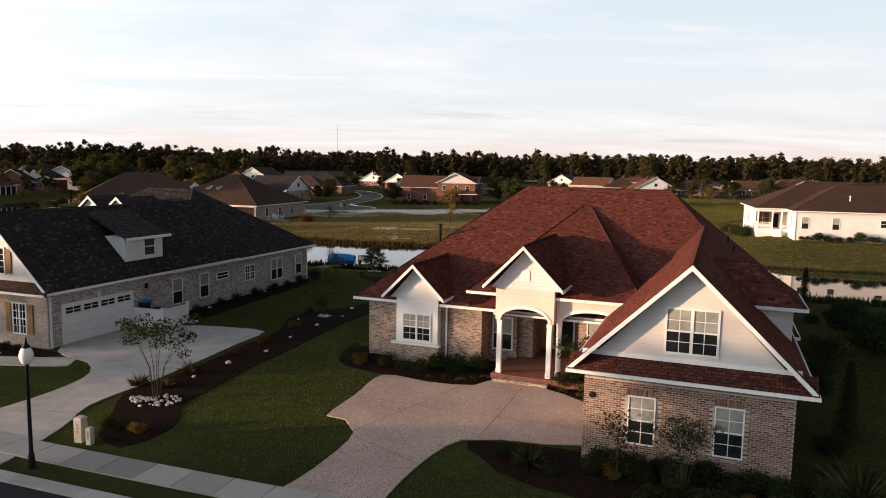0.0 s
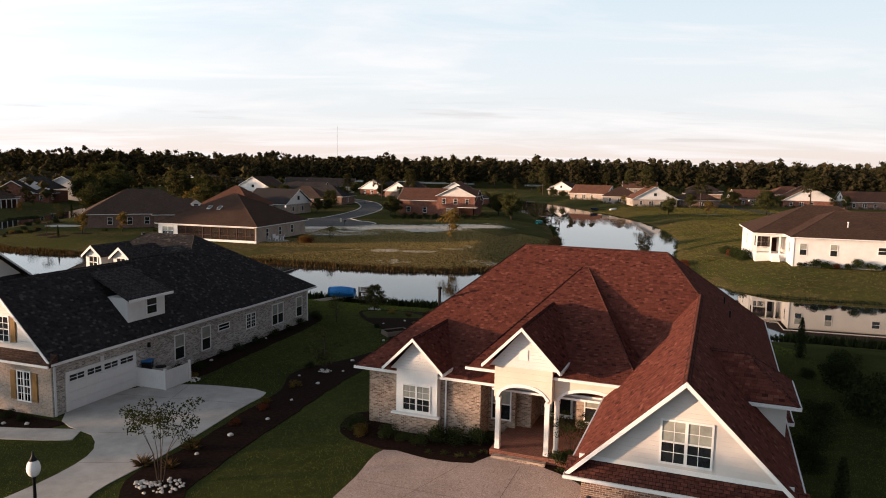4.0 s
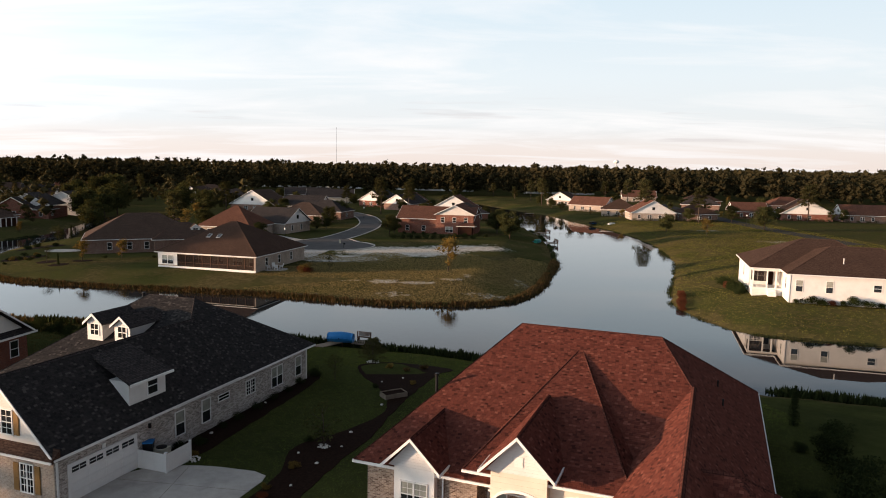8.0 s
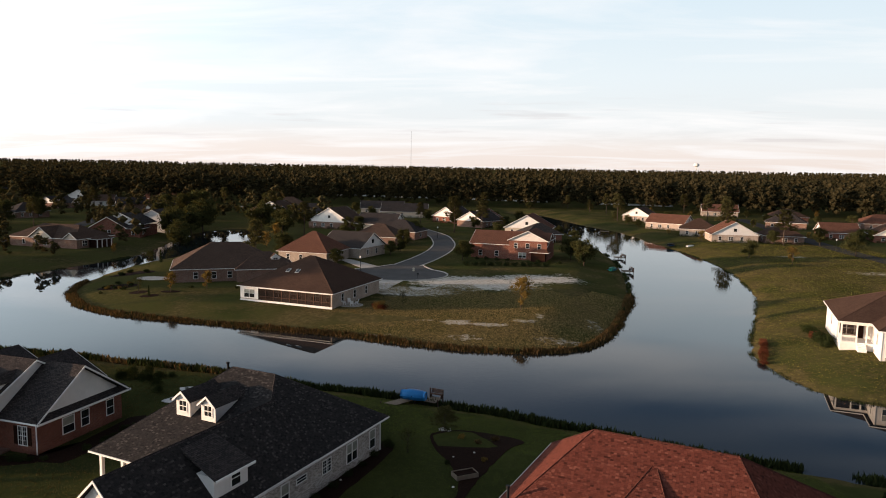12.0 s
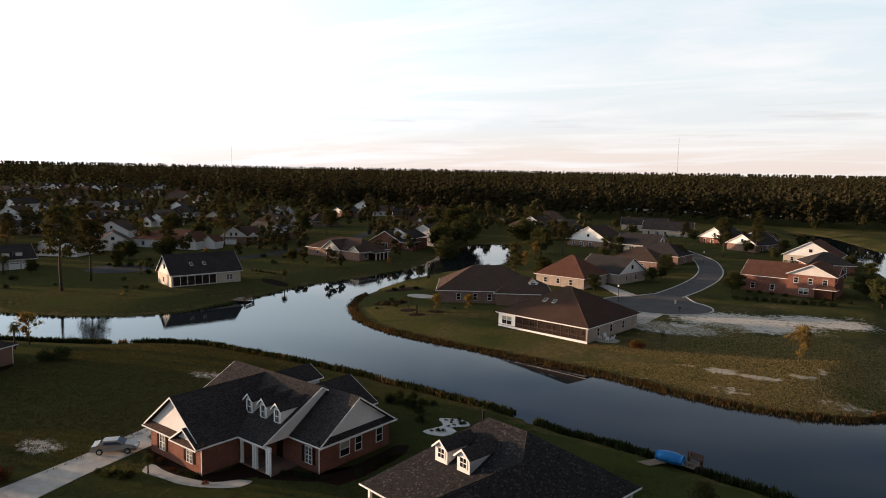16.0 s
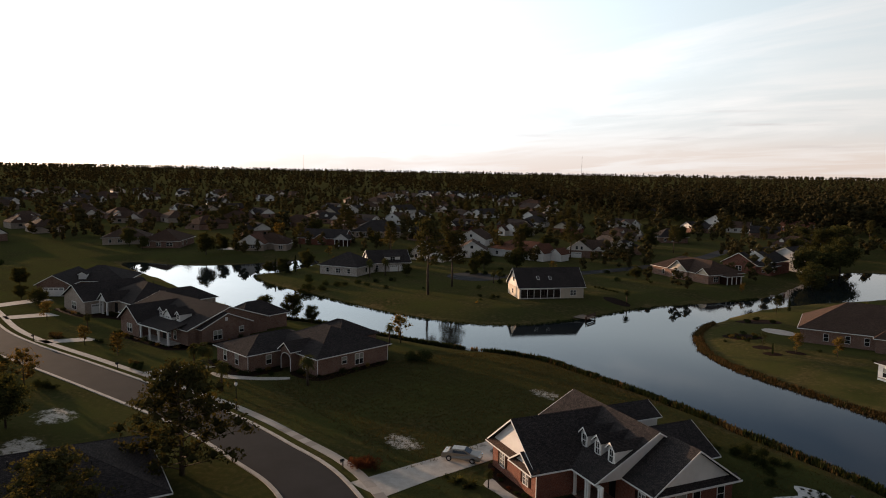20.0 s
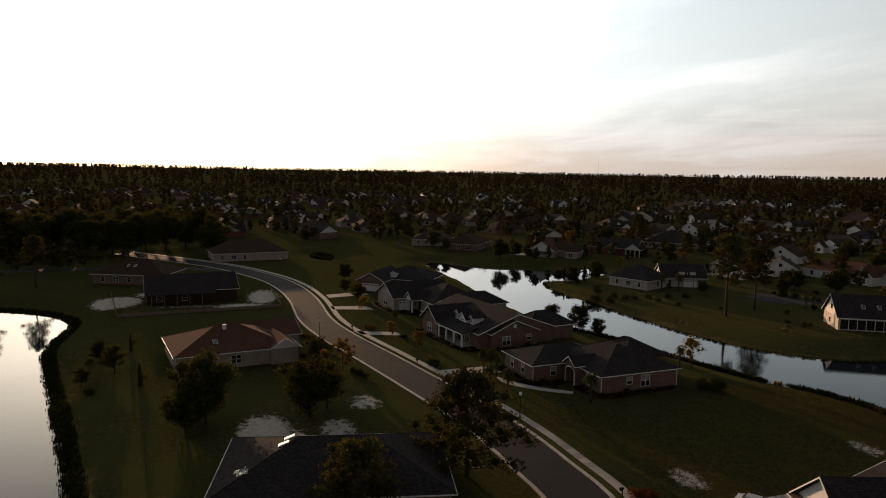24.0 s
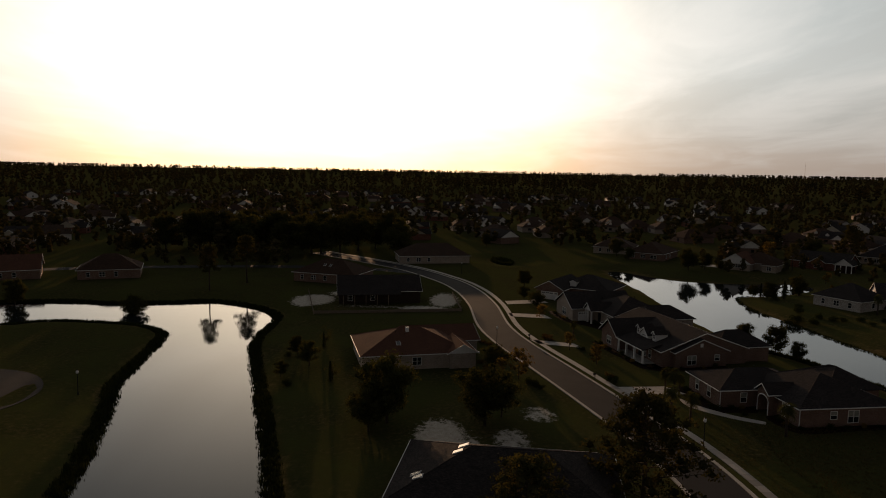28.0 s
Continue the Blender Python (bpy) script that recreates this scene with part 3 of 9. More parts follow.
for poly in SHORES:  # small irregularities of the bank
    for i, p in enumerate(poly):
        q = Vector((p[0] * 0.16, p[1] * 0.16, 3.0))
        poly[i] = p + 0.55 * np.array((noise.noise(q), noise.noise(q + Vector((9, 4, 1)))))


def shore_distance(x, y):
    """Metres from the nearest shore, minus in the water."""
    x, y = np.atleast_1d(x).astype(float), np.atleast_1d(y).astype(float)
    best, inside = np.full(x.shape, 1e9), np.zeros(x.shape, bool)
    for poly in SHORES:
        a, b = poly, np.roll(poly, -1, 0)
        for (ax, ay), (bx, by) in zip(a, b):
            dx, dy = bx - ax, by - ay
            t = np.clip(((x - ax) * dx + (y - ay) * dy) / (dx * dx + dy * dy + 1e-9), 0, 1)
            best = np.minimum(best, np.hypot(x - ax - t * dx, y - ay - t * dy))
            if ay != by:
                inside ^= ((ay > y) != (by > y)) & (x < (bx - ax) * (y - ay) / (by - ay) + ax)
    return np.where(inside, -best, best)


SX, SY = np.array([p[0] for p in SOUTH][::-1]), np.array([p[1] for p in SOUTH][::-1])


def level(x, y):
    """The height of the lots: the near side stands higher than the far one."""
    x, y = np.asarray(x, float), np.asarray(y, float)
    near = 1 - np.clip((y - np.interp(x, SX, SY)) / 12, 0, 1)
    west = np.clip((x + 36) / 16, 0, 1)
    far = FAR + 0.75 * np.clip((x - 30) / 14, 0, 1) * np.clip((190 - y) / 60, 0, 1)
    return near * (0.5 * west * west * (3 - 2 * west)) + (1 - near) * far


def place(x, y):
    """Where a thing of the plan stands: those beyond the water are drawn in to true distance."""
    return drawn(x, y) if y > np.interp(x, SX, SY) else (x, y)


def height(x, y, d=None):
    d = shore_distance(x, y) if d is None else d
    lv = level(x, y)
    w = np.clip(d / 13.0, 0, 1)
    bank = WATER + (lv - WATER) * (1 - (1 - w) ** 1.25)
    return np.where(d < 0, WATER + np.maximum(d * 0.5, -2.0), bank)




def axis(lo, hi, step, far):
    out = [i for i in np.arange(lo, hi + step, step)]
    a, s = [], step
    p = lo
    while p > -far:
        s *= 1.6
        p -= s
        a.append(p)
    b, s, p = [], step, out[-1]
    while p < far:
        s *= 1.6
        p += s
        b.append(p)
    return np.array(a[::-1] + out + b)


gx, gy_ = axis(-330, 140, 1.7, 7000), axis(-150, 440, 1.7, 7000)
GX, GY = np.meshgrid(gx, gy_)
fx, fy = GX.ravel(), GY.ravel()
fd = shore_distance(fx, fy)
fz = height(fx, fy, fd)
nx, ny = len(gx), len(gy_)
FD, exact_distance = fd.reshape(ny, nx), shore_distance


def shore_distance(x, y):
    """The same, read off the ground's grid."""
    x, y = np.atleast_1d(x).astype(float), np.atleast_1d(y).astype(float)
    i = np.clip(np.searchsorted(gx, x) - 1, 0, nx - 2)
    j = np.clip(np.searchsorted(gy_, y) - 1, 0, ny - 2)
    u, v = (x - gx[i]) / (gx[i + 1] - gx[i]), (y - gy_[j]) / (gy_[j + 1] - gy_[j])
    return FD[j, i] * (1 - u) * (1 - v) + FD[j, i + 1] * u * (1 - v) + FD[j + 1, i] * (1 - u) * v + FD[j + 1, i + 1] * u * v


def gz(x, y):
    return float(height(np.array([x]), np.array([y]))[0])


idx = np.arange(nx * ny).reshape(ny, nx)
quads = np.stack([idx[:-1, :-1].ravel(), idx[:-1, 1:].ravel(), idx[1:, 1:].ravel(), idx[1:, :-1].ravel()], 1)
gm = bpy.data.meshes.new("ground")
gm.from_pydata(np.stack([fx, fy, fz], 1).tolist(), [], quads.tolist())
gm.polygons.foreach_set("use_smooth", [True] * len(gm.polygons))
gm.materials.append(M["grass"])
# how dry the turf is: mown lots are green, vacant lots and banks are straw
dry = np.zeros(len(fx))


def dry_spot(cx, cy, rx, ry, amount):
    global dry
    cx, cy = place(cx, cy)
    dry = np.maximum(dry, amount * np.clip(1.6 - 1.6 * np.hypot((fx - cx) / rx, (fy - cy) / ry), 0, 1))


for spot in ((2, 138, 36, 36, 0.95), (-18, 126, 44, 24, 0.85), (-12, 116, 40, 10, 1.0), (72, 130, 40, 60, 0.75), (95, 205, 50, 55, 0.95), (85, 250, 40, 40, 0.6), (-85, 85, 28, 12, 0.35), (-80, 55, 12, 10, 0.4),
             (-105, 5, 30, 16, 0.45), (-190, -25, 30, 22, 0.5), (-20, 113, 60, 7, 0.7)):
    dry_spot(*spot)
dry = np.maximum(dry, 0.40 * (fy > 100))
dry = np.maximum(dry, 0.30 * np.clip((-34 - fx) / 25, 0, 1) * (fy < 100))
dry = dry + np.where((fy > 104) & (fx > -65) & (fx < 120), 0.32 * np.sin(fx * .31 + 1.3 * np.sin(fy * .17)) * np.sin(fy * .27 + np.sin(fx * .11)), 0)
dry = np.maximum(dry, np.where((fd > -1) & (fd < 2.2), 0.8, 0))
bare = np.zeros(len(fx))
for cx, cy, rx, ry, amount in ((-9, 167, 28, 18, 0.68), (-22, 153, 18, 11, 0.66), (6, 176, 20, 12, 0.66), (-10, 157, 6, 4, .5), (13, 185, 6, 4, .5), (-73, 48.5, 6, 3.5, .66), (-77, 77, 6, 3.5, .60), (-96.3, -0.4, 13, 7, .72), (-106.5, 14.3, 7, 5, .6), (-96, 9.4, 8, 5, .64), (-93, 3, 8, 5, .62), (-194, -39, 13, 10, .85), (-186.5, -22, 5, 20, .5), (-198, -3, 18, 7, .8), (-185, -8, 7, 12, .72), (-205, -28, 9, 14, .82),
                               (15, 131, 4, 9, .5), (8, 118, 8, 3.5, .55), (-8, 117, 9, 3, .5), (100, 205, 16, 8, .5), (90, 240, 12, 6, .5), (-24, 118, 8, 3, .45), (-16, 125, 4, 1.6, .6), (-10, 124.5, 6, 2.0, .8), (-4, 123.5, 6, 2.0, .8), (2, 127, 4, 2.4, .75), (4.8, 132, 2.2, 4, .7), (-68, 30, 5, 3, .4)):
    cx, cy = place(cx, cy)
    bare = np.maximum(bare, amount * np.clip(1.5 - 1.5 * np.hypot((fx - cx) / rx, (fy - cy) / ry), 0, 1))
bare = np.where(bare > 0.05, bare + 0.1, 0.0)
gm.attributes.new("bare", "FLOAT", "POINT").data.foreach_set("value", bare.astype(np.float32))
gm.attributes.new("dry", "FLOAT", "POINT").data.foreach_set("value", dry.astype(np.float32))
ground = tagged(new("ground", gm), "green mown lawns and dry vacant lots down to the ponds", "ground", kind="structure")
wm = MB().add([(-340, -150, WATER), (170, -150, WATER), (170, 460, WATER), (-340, 460, WATER)], [(0, 1, 2, 3)])
tagged(part("water", wm, M["water"], uv=False), "calm dark pond water reflecting the evening sky", "water", kind="structure")


def ribbon(name, line, lo, hi, lift, material, label, category="road", thick=0.0, kind="structure", step=2.0, across=3):
    """A strip that follows a line over the ground, from lo to hi metres to its left."""
    c = curve_through([place(*p) for p in line], step)
    d = np.gradient(c, axis=0)
    d /= np.linalg.norm(d, axis=1)[:, None] + 1e-9
    nrm = np.stack([-d[:, 1], d[:, 0]], 1)
    offs = np.linspace(lo, hi, across)
    P = (c[:, None, :] + nrm[:, None, :] * offs[None, :, None])
    z = level(P[..., 0].ravel(), P[..., 1].ravel()).reshape(P.shape[:2]) + lift
    mb = MB()
    k, m = P.shape[:2]
    vs = [(P[i, j, 0], P[i, j, 1], z[i, j]) for i in range(k) for j in range(m)]
    fs = [(i * m + j, (i + 1) * m + j, (i + 1) * m + j + 1, i * m + j + 1) for i in range(k - 1) for j in range(m - 1)]
    if thick:
        o = len(vs)
        vs += [(x, y, zz - thick) for x, y, zz in vs]
        for i in range(k - 1):
            for j in (0, m - 1):
                a, b = i * m + j, (i + 1) * m + j
                fs.append((a, b, b + o, a + o))
    mb.add(vs, fs)
    return tagged(part(name, mb, material), label, category, kind=kind)


FLATS = []   # outlines of all that is not lawn


def sheet(name, outline, lift, material, label, category, kind="structure", smooth_line=True, wob=0.0, thick=0.06):
    """A flat patch on the ground with the given outline."""
    outline = [place(*p) for p in outline]
    c = curve_through(outline, 0.8, True) if smooth_line else np.array(outline, float)
    if wob:
        c = np.array([p + wob * np.array((noise.noise(Vector((p[0] * .7, p[1] * .7, 0))), noise.noise(Vector((p[0] * .7, p[1] * .7, 7))))) for p in c])
    FLATS.append(c)
    z = height(c[:, 0], c[:, 1]) + lift
    n = len(c)
    bm = bmesh.new()
    top = [bm.verts.new((x, y, zz)) for (x, y), zz in zip(c, z)]
    low = [bm.verts.new((x, y, zz - thick)) for (x, y), zz in zip(c, z)]
    face = bm.faces.new(top)
    for i in range(n):
        bm.faces.new((top[i], low[i], low[(i + 1) % n], top[(i + 1) % n]))
    bmesh.ops.triangulate(bm, faces=[face])
    me = bpy.data.meshes.new(name)
    bm.normal_update()
    bm.to_mesh(me)
    bm.free()
    me.materials.append(material)
    return tagged(new(name, me), label, category, kind=kind)


# ---- roads and paving ----
ROAD = [(-300, -60), (-262, -22), (-236, -5.0), (-216, 3), (-193, 7.5), (-167, 9.7), (-150, 13.4), (-131, 19.5), (-113, 25.1), (-95, 30.3), (-80, 32.7), (-66, 33.3), (-40, 27.2), (-16.2, 18.4), (0, 12.7), (20, 5.4), (60, -12), (130, -42)]
ribbon("road", ROAD, -3.5, 3.5, 0.03, M["asphalt"], "grey asphalt street with pale kerbs", across=5)
for lo, hi in ((3.5, 4.0), (-4.0, -3.5)):
    ribbon("kerb", ROAD, lo, hi, 0.12, M["concrete"], "pale concrete kerb along the street", "kerb", thick=0.2)
walkway = ribbon("sidewalk", ROAD, 5.12, 6.33, 0.035, M["concrete"], "pale concrete pavement beside the street", "pavement", thick=0.1)
BACK = [(-248, -14), (-256, -40), (-252, -90), (-232, -150), (-200, -190)]
ribbon("road", BACK, -3.2, 3.2, 0.035, M["asphalt"], "grey asphalt side street", across=3)
LANE = [(-33, 176), (-30, 190), (-26, 210), (-24, 233), (-26, 258), (-34, 287), (-60, 330), (-110, 380), (-170, 430)]
ribbon("road", LANE, -3.4, 3.4, 0.03, M["asphalt_pale"], "grey asphalt lane down the point", across=3)
LANE_KERB = [(-29.4, 192), (-26, 210)] + LANE[3:]
for lo, hi in ((3.4, 3.8), (-3.8, -3.4)):
    ribbon("kerb", LANE_KERB, lo, hi, 0.10, M["concrete"], "pale concrete kerb of the lane", "kerb", thick=0.2)
sheet("turning_circle", [(-30 + 13 * math.cos(a), 177 + 10.5 * math.sin(a)) for a in np.linspace(0, 2 * math.pi, 32, endpoint=False)]
      , 0.045, M["asphalt_pale"], "grey asphalt turning circle at the lane's end", "road")
sheet("road", [(-38, 184.8), (-22, 184.8), (-25.4, 193), (-33, 193)], 0.04, M["asphalt_pale"], "flared grey asphalt mouth of the lane", "road")
ribbon("kerb", [(-33.3, 193)] + [(-30 + 13.2 * math.cos(a), 177 + 10.7 * math.sin(a)) for a in np.linspace(2.2, 2 * math.pi + 0.9, 22)] + [(-25.2, 193)], -0.4, 0.0, 0.12, M["concrete"], "pale concrete kerb round the turning circle", "kerb", thick=0.2)
RIGHT = [(118, 200), (117, 225), (116, 260), (118, 300), (122, 350), (128, 420)]
ribbon("road", RIGHT, -3.4, 3.4, 0.03, M["asphalt"], "grey asphalt street on the far bank", across=3)
DLANE = [(-180, 147), (-172, 165), (-170, 184), (-170, 222), (-178, 270), (-200, 330)]
ribbon("road", DLANE, -3.0, 3.0, 0.03, M["asphalt"], "grey asphalt lane across the pond", across=3)
sheet("turning_circle", [(-181 + 9 * math.cos(a), 146 + 9 * math.sin(a)) for a in np.linspace(0, 2 * math.pi, 12, endpoint=False)], 0.045, M["asphalt"], "grey asphalt turning circle across the pond", "road")
sheet("turning_circle", [(-107 + 15 * math.cos(a), -80 + 15 * math.sin(a)) for a in np.linspace(0, 2 * math.pi, 14, endpoint=False)], 0.045, M["asphalt"], "grey asphalt turning circle beside the small pond", "road")



# ---- houses ----
FRAMES = {}


def window(h, x, y, z, rz, w, hh, style="double", blind=True, small_panes=False):
    """A window on a wall: middle of its foot, the way it faces (0 is -y), width, height. style: single, double, slider, grid."""
    key = (w, hh, style, blind, small_panes)
    if key not in FRAMES:
        fr, t = MB(), 0.045 if small_panes and style == "single" else 0.07
        xs = [-w / 2 - t, -w / 2, w / 2, w / 2 + t]
        zs = [-t, 0, hh / 2 - 0.025, hh / 2 + 0.025, hh, hh + t]
        bars = {0, 2, 4}
        posts = {0, 2}
        if style in ("double", "grid"):
            xs = [xs[0], xs[1], -0.05, 0.05, xs[2], xs[3]]
            posts = {0, 2, 4}
        fr.lattice(xs, zs, lambda i, j: i in posts or j in bars, -0.06, 0.02)
        gr = None
        if small_panes:
            cols = [-w / 4, w / 4] if style == "double" else [0.0]
            gx_ = [-w / 2] + [c + e for c in cols for e in (-.011, .011)] + [w / 2]
            gz_ = [0, hh * .25 - .011, hh * .25 + .011, hh * .75 - .011, hh * .75 + .011, hh]
            gr = mesh_of("muntins", MB().lattice(gx_, gz_, lambda i, j: i % 2 == 1 or j in (1, 3), -0.034, -0.026), M["white"], False)
        if style == "grid":
            gx_ = [-w / 2, -w / 4 - 0.014, -w / 4 + 0.014, w / 4 - 0.014, w / 4 + 0.014, w / 2]
            gz_ = [0, hh * .25 - .014, hh * .25 + .014, hh * .75 - .014, hh * .75 + .014, hh]
            gr = mesh_of("muntins", MB().lattice(gx_, gz_, lambda i, j: i in (1, 3) or j in (1, 3), -0.04, -0.026), M["white"], False)
        lo = mesh_of("pane", MB().box(-w / 2, w / 2, -0.025, 0.0, 0, hh / 2), M["glass"], False)
        up = mesh_of("pane", MB().box(-w / 2, w / 2, -0.025, 0.0, hh / 2, hh), M["blind" if blind else "glass"], False)
        FRAMES[key] = (mesh_of("window", fr, M["white"], False), lo, up, gr)
    fr, lo, up, gr = FRAMES[key]
    ob = part("window", fr, None, h, m=pose(x, y, z, 0, 0, rz))
    part("pane", lo, None, ob)
    part("pane", up, None, ob)
    if gr:
        part("muntins", gr, None, ob)
    return ob


def shutters(h, x, y, z, rz, w, hh, material="shutter"):
    if material not in FRAMES:
        mb = MB().box(-0.2, 0.2, -0.05, 0.0, 0, 1.0).box(-0.17, 0.17, -0.065, -0.05, 0.06, 0.46).box(-0.17, 0.17, -0.065, -0.05, 0.54, 0.94)
        FRAMES[material] = mesh_of("shutter", mb, M[material], False)
    for s in (-1, 1):
        m = pose(x, y, z, 0, 0, rz) @ Matrix.Translation((s * (w / 2 + 0.34), 0, 0)) @ Matrix.Diagonal((1, 1, hh, 1))
        part("shutter", FRAMES[material], None, h, m=m)


def walls(h, x0, x1, y0, y1, hh, material, z0=-0.6, label=""):
    return part("wall", MB().box(x0, x1, y0, y1, z0, hh), material, h, label)


def eave_trim(h, x0, x1, y0, y1, ze, sides="nsew"):
    for side in sides:
        mb = MB()
        if side == "s":
            mb.box(x0 - 0.06, x1 + 0.06, y0 - 0.08, y0 + 0.01, ze - 0.15, ze - 0.02)
        elif side == "n":
            mb.box(x0 - 0.06, x1 + 0.06, y1 - 0.01, y1 + 0.08, ze - 0.15, ze - 0.02)
        elif side == "w":
            mb.box(x0 - 0.08, x0 + 0.01, y0 + 0.012, y1 - 0.012, ze - 0.15, ze - 0.02)
        else:
            mb.box(x1 - 0.01, x1 + 0.08, y0 + 0.012, y1 - 0.012, ze - 0.15, ze - 0.02)
        part("gutter", mb, M["white"], h, uv=False)


def ridge_cap(h, pts, material):
    mb = MB()
    for a, b in pts:
        a, b = Vector(a), Vector(b)
        d = (b - a).normalized()
        s = d.cross(Vector((0, 0, 1))).normalized() * 0.13
        up, dn = Vector((0, 0, 0.05)), Vector((0, 0, -0.07))
        mb.add([a + s + dn, a + up, a - s + dn, b + s + dn, b + up, b - s + dn], [(0, 1, 4, 3), (1, 2, 5, 4), (0, 3, 5, 2), (0, 2, 1), (3, 4, 5)])
    part("ridge_cap", mb, material, h)


def hip(h, x0, x1, y0, y1, ze, ra, rb, zr, material, trim="nsew", cap=True):
    """A hipped roof over the eaves' rectangle; ra, rb: the ends of its ridge in plan."""
    c = [(x0, y0), (x1, y0), (x1, y1), (x0, y1)]
    vs = [(*p, ze) for p in c] + [(*p, ze - 0.16) for p in c] + [(*ra, zr), (*rb, zr)]
    if abs(ra[0] - rb[0]) >= abs(ra[1] - rb[1]):
        a, b = (8, 9) if ra[0] <= rb[0] else (9, 8)
        top = [(0, 1, b, a), (1, 2, b), (2, 3, a, b), (3, 0, a)]
        hips = [(0, a), (3, a), (1, b), (2, b)]
    else:
        a, b = (8, 9) if ra[1] <= rb[1] else (9, 8)
        top = [(0, 1, a), (1, 2, b, a), (2, 3, b), (3, 0, a, b)]
        hips = [(0, a), (1, a), (2, b), (3, b)]
    mb = MB().add(vs, top + [(3, 2, 6, 7)[::-1], (0, 4, 5, 1), (1, 5, 6, 2), (2, 6, 7, 3), (3, 7, 4, 0), (4, 7, 6, 5)])
    mb.f = [q for q in mb.f if len(set(q)) == len(q)]
    mb.f.remove((7, 6, 2, 3))
    part("roof", mb, material, h)
    if cap:
        ridge_cap(h, [(vs[8], vs[9])] * (Vector(vs[8]) != Vector(vs[9])) + [(vs[i], vs[j]) for i, j in hips], material)
    if trim:
        eave_trim(h, x0, x1, y0, y1, ze, trim)


def gable(h, x0, x1, y0, y1, ze, zr, axis_, material, wall=None, ends="01", over=0.35, apex=None, rake=True, trim=True, pent=False):
    """A gabled roof whose ridge runs along axis_; ends: which of its ends (0 the low one) show a gable."""
    sw = axis_ == "x"
    u0, u1, v0, v1 = (y0, y1, x0, x1) if sw else (x0, x1, y0, y1)   # u across, v along
    um = (u0 + u1) / 2 if apex is None else apex
    P = lambda u, v, z: (v, u, z) if sw else (u, v, z)
    t = 0.16
    sec = [(u0, ze), (um, zr), (u1, ze), (u1, ze - t), (um, zr - t), (u0, ze - t)]
    vs = [P(u, v0, z) for u, z in sec] + [P(u, v1, z) for u, z in sec]
    fs = [(0, 1, 7, 6), (1, 2, 8, 7), (2, 3, 9, 8), (3, 4, 10, 9), (4, 5, 11, 10), (5, 0, 6, 11), (0, 5, 4, 1), (1, 4, 3, 2), (6, 7, 10, 11), (7, 8, 9, 10)]
    part("roof", MB().add(vs, fs), material, h)
    if trim:
        ridge_cap(h, [(P(um, v0, zr), P(um, v1, zr))], material)
    for e, v, s in (("0", v0, -1), ("1", v1, 1)):
        if e not in ends:
            continue
        if rake:
            a, b = v + s * 0.004, v + s * 0.05
            for ua, za, ub, zb in ((u0 - 0.02, ze, um - 0.002, zr), (um + 0.002, zr, u1 + 0.02, ze)):
                q = [P(ua, a, za + 0.01), P(ub, a, zb + 0.01), P(ub, a, zb - 0.17), P(ua, a, za - 0.17), P(ua, b, za + 0.01), P(ub, b, zb + 0.01), P(ub, b, zb - 0.17), P(ua, b, za - 0.17)]
                part("rake_board", MB().add(q, [(0, 1, 2, 3), (7, 6, 5, 4), (0, 4, 5, 1), (1, 5, 6, 2), (2, 6, 7, 3), (3, 7, 4, 0)]), M["white"], h, uv=False)
        if wall:
            vi = v - s * over
            q = [(u0 + 0.2, ze - t), (um, zr - t - 0.02), (u1 - 0.2, ze - t)]
            vv = [P(u, vi, z) for u, z in q] + [P(u, vi - s * 0.2, z) for u, z in q]
            part("gable_wall", MB().add(vv, [(0, 1, 2), (3, 5, 4), (0, 3, 4, 1), (1, 4, 5, 2), (2, 5, 3, 0)]), wall, h)
    if trim:
        for u, s in ((u0, -1), (u1, 1)):
            lo, hi = sorted((u - s * 0.01, u + s * 0.08))
            mb = MB().box(v0, v1, lo, hi, ze - 0.15, ze - 0.02) if sw else MB().box(lo, hi, v0, v1, ze - 0.15, ze - 0.02)
            part("gutter", mb, M["white"], h, uv=False)


def pent(h, x0, x1, y0, y1, z0, z1, material):
    """A narrow strip of roof at a gable's foot, low at y0."""
    part("pent_roof", MB().add([(x0, y0, z0), (x1, y0, z0), (x1, y1, z1), (x0, y1, z1), (x0, y0, z0 - .14), (x1, y0, z0 - .14), (x1, y1, z0 - .14), (x0, y1, z0 - .14)],
                               [(0, 1, 2, 3), (4, 5, 1, 0), (5, 6, 2, 1), (6, 7, 3, 2), (7, 4, 0, 3), (4, 7, 6, 5)]), material, h)
    part("gutter", MB().box(x0 - 0.04, x1 + 0.04, y0 - 0.08, y0 - 0.004, z0 - 0.13, z0 - 0.02), M["white"], h, "white gutter", uv=False)


def column(h, x, y, z0, z1, r=0.14):
    mb = MB().box(x - r, x + r, y - r, y + r, z0, z1).box(x - r * 1.15, x + r * 1.15, y - r * 1.15, y + r * 1.15, z0, z0 + 0.2).box(x - r * 1.12, x + r * 1.12, y - r * 1.12, y + r * 1.12, z1 - 0.18, z1 - 0.002)
    part("column", mb, M["white"], h, uv=False)


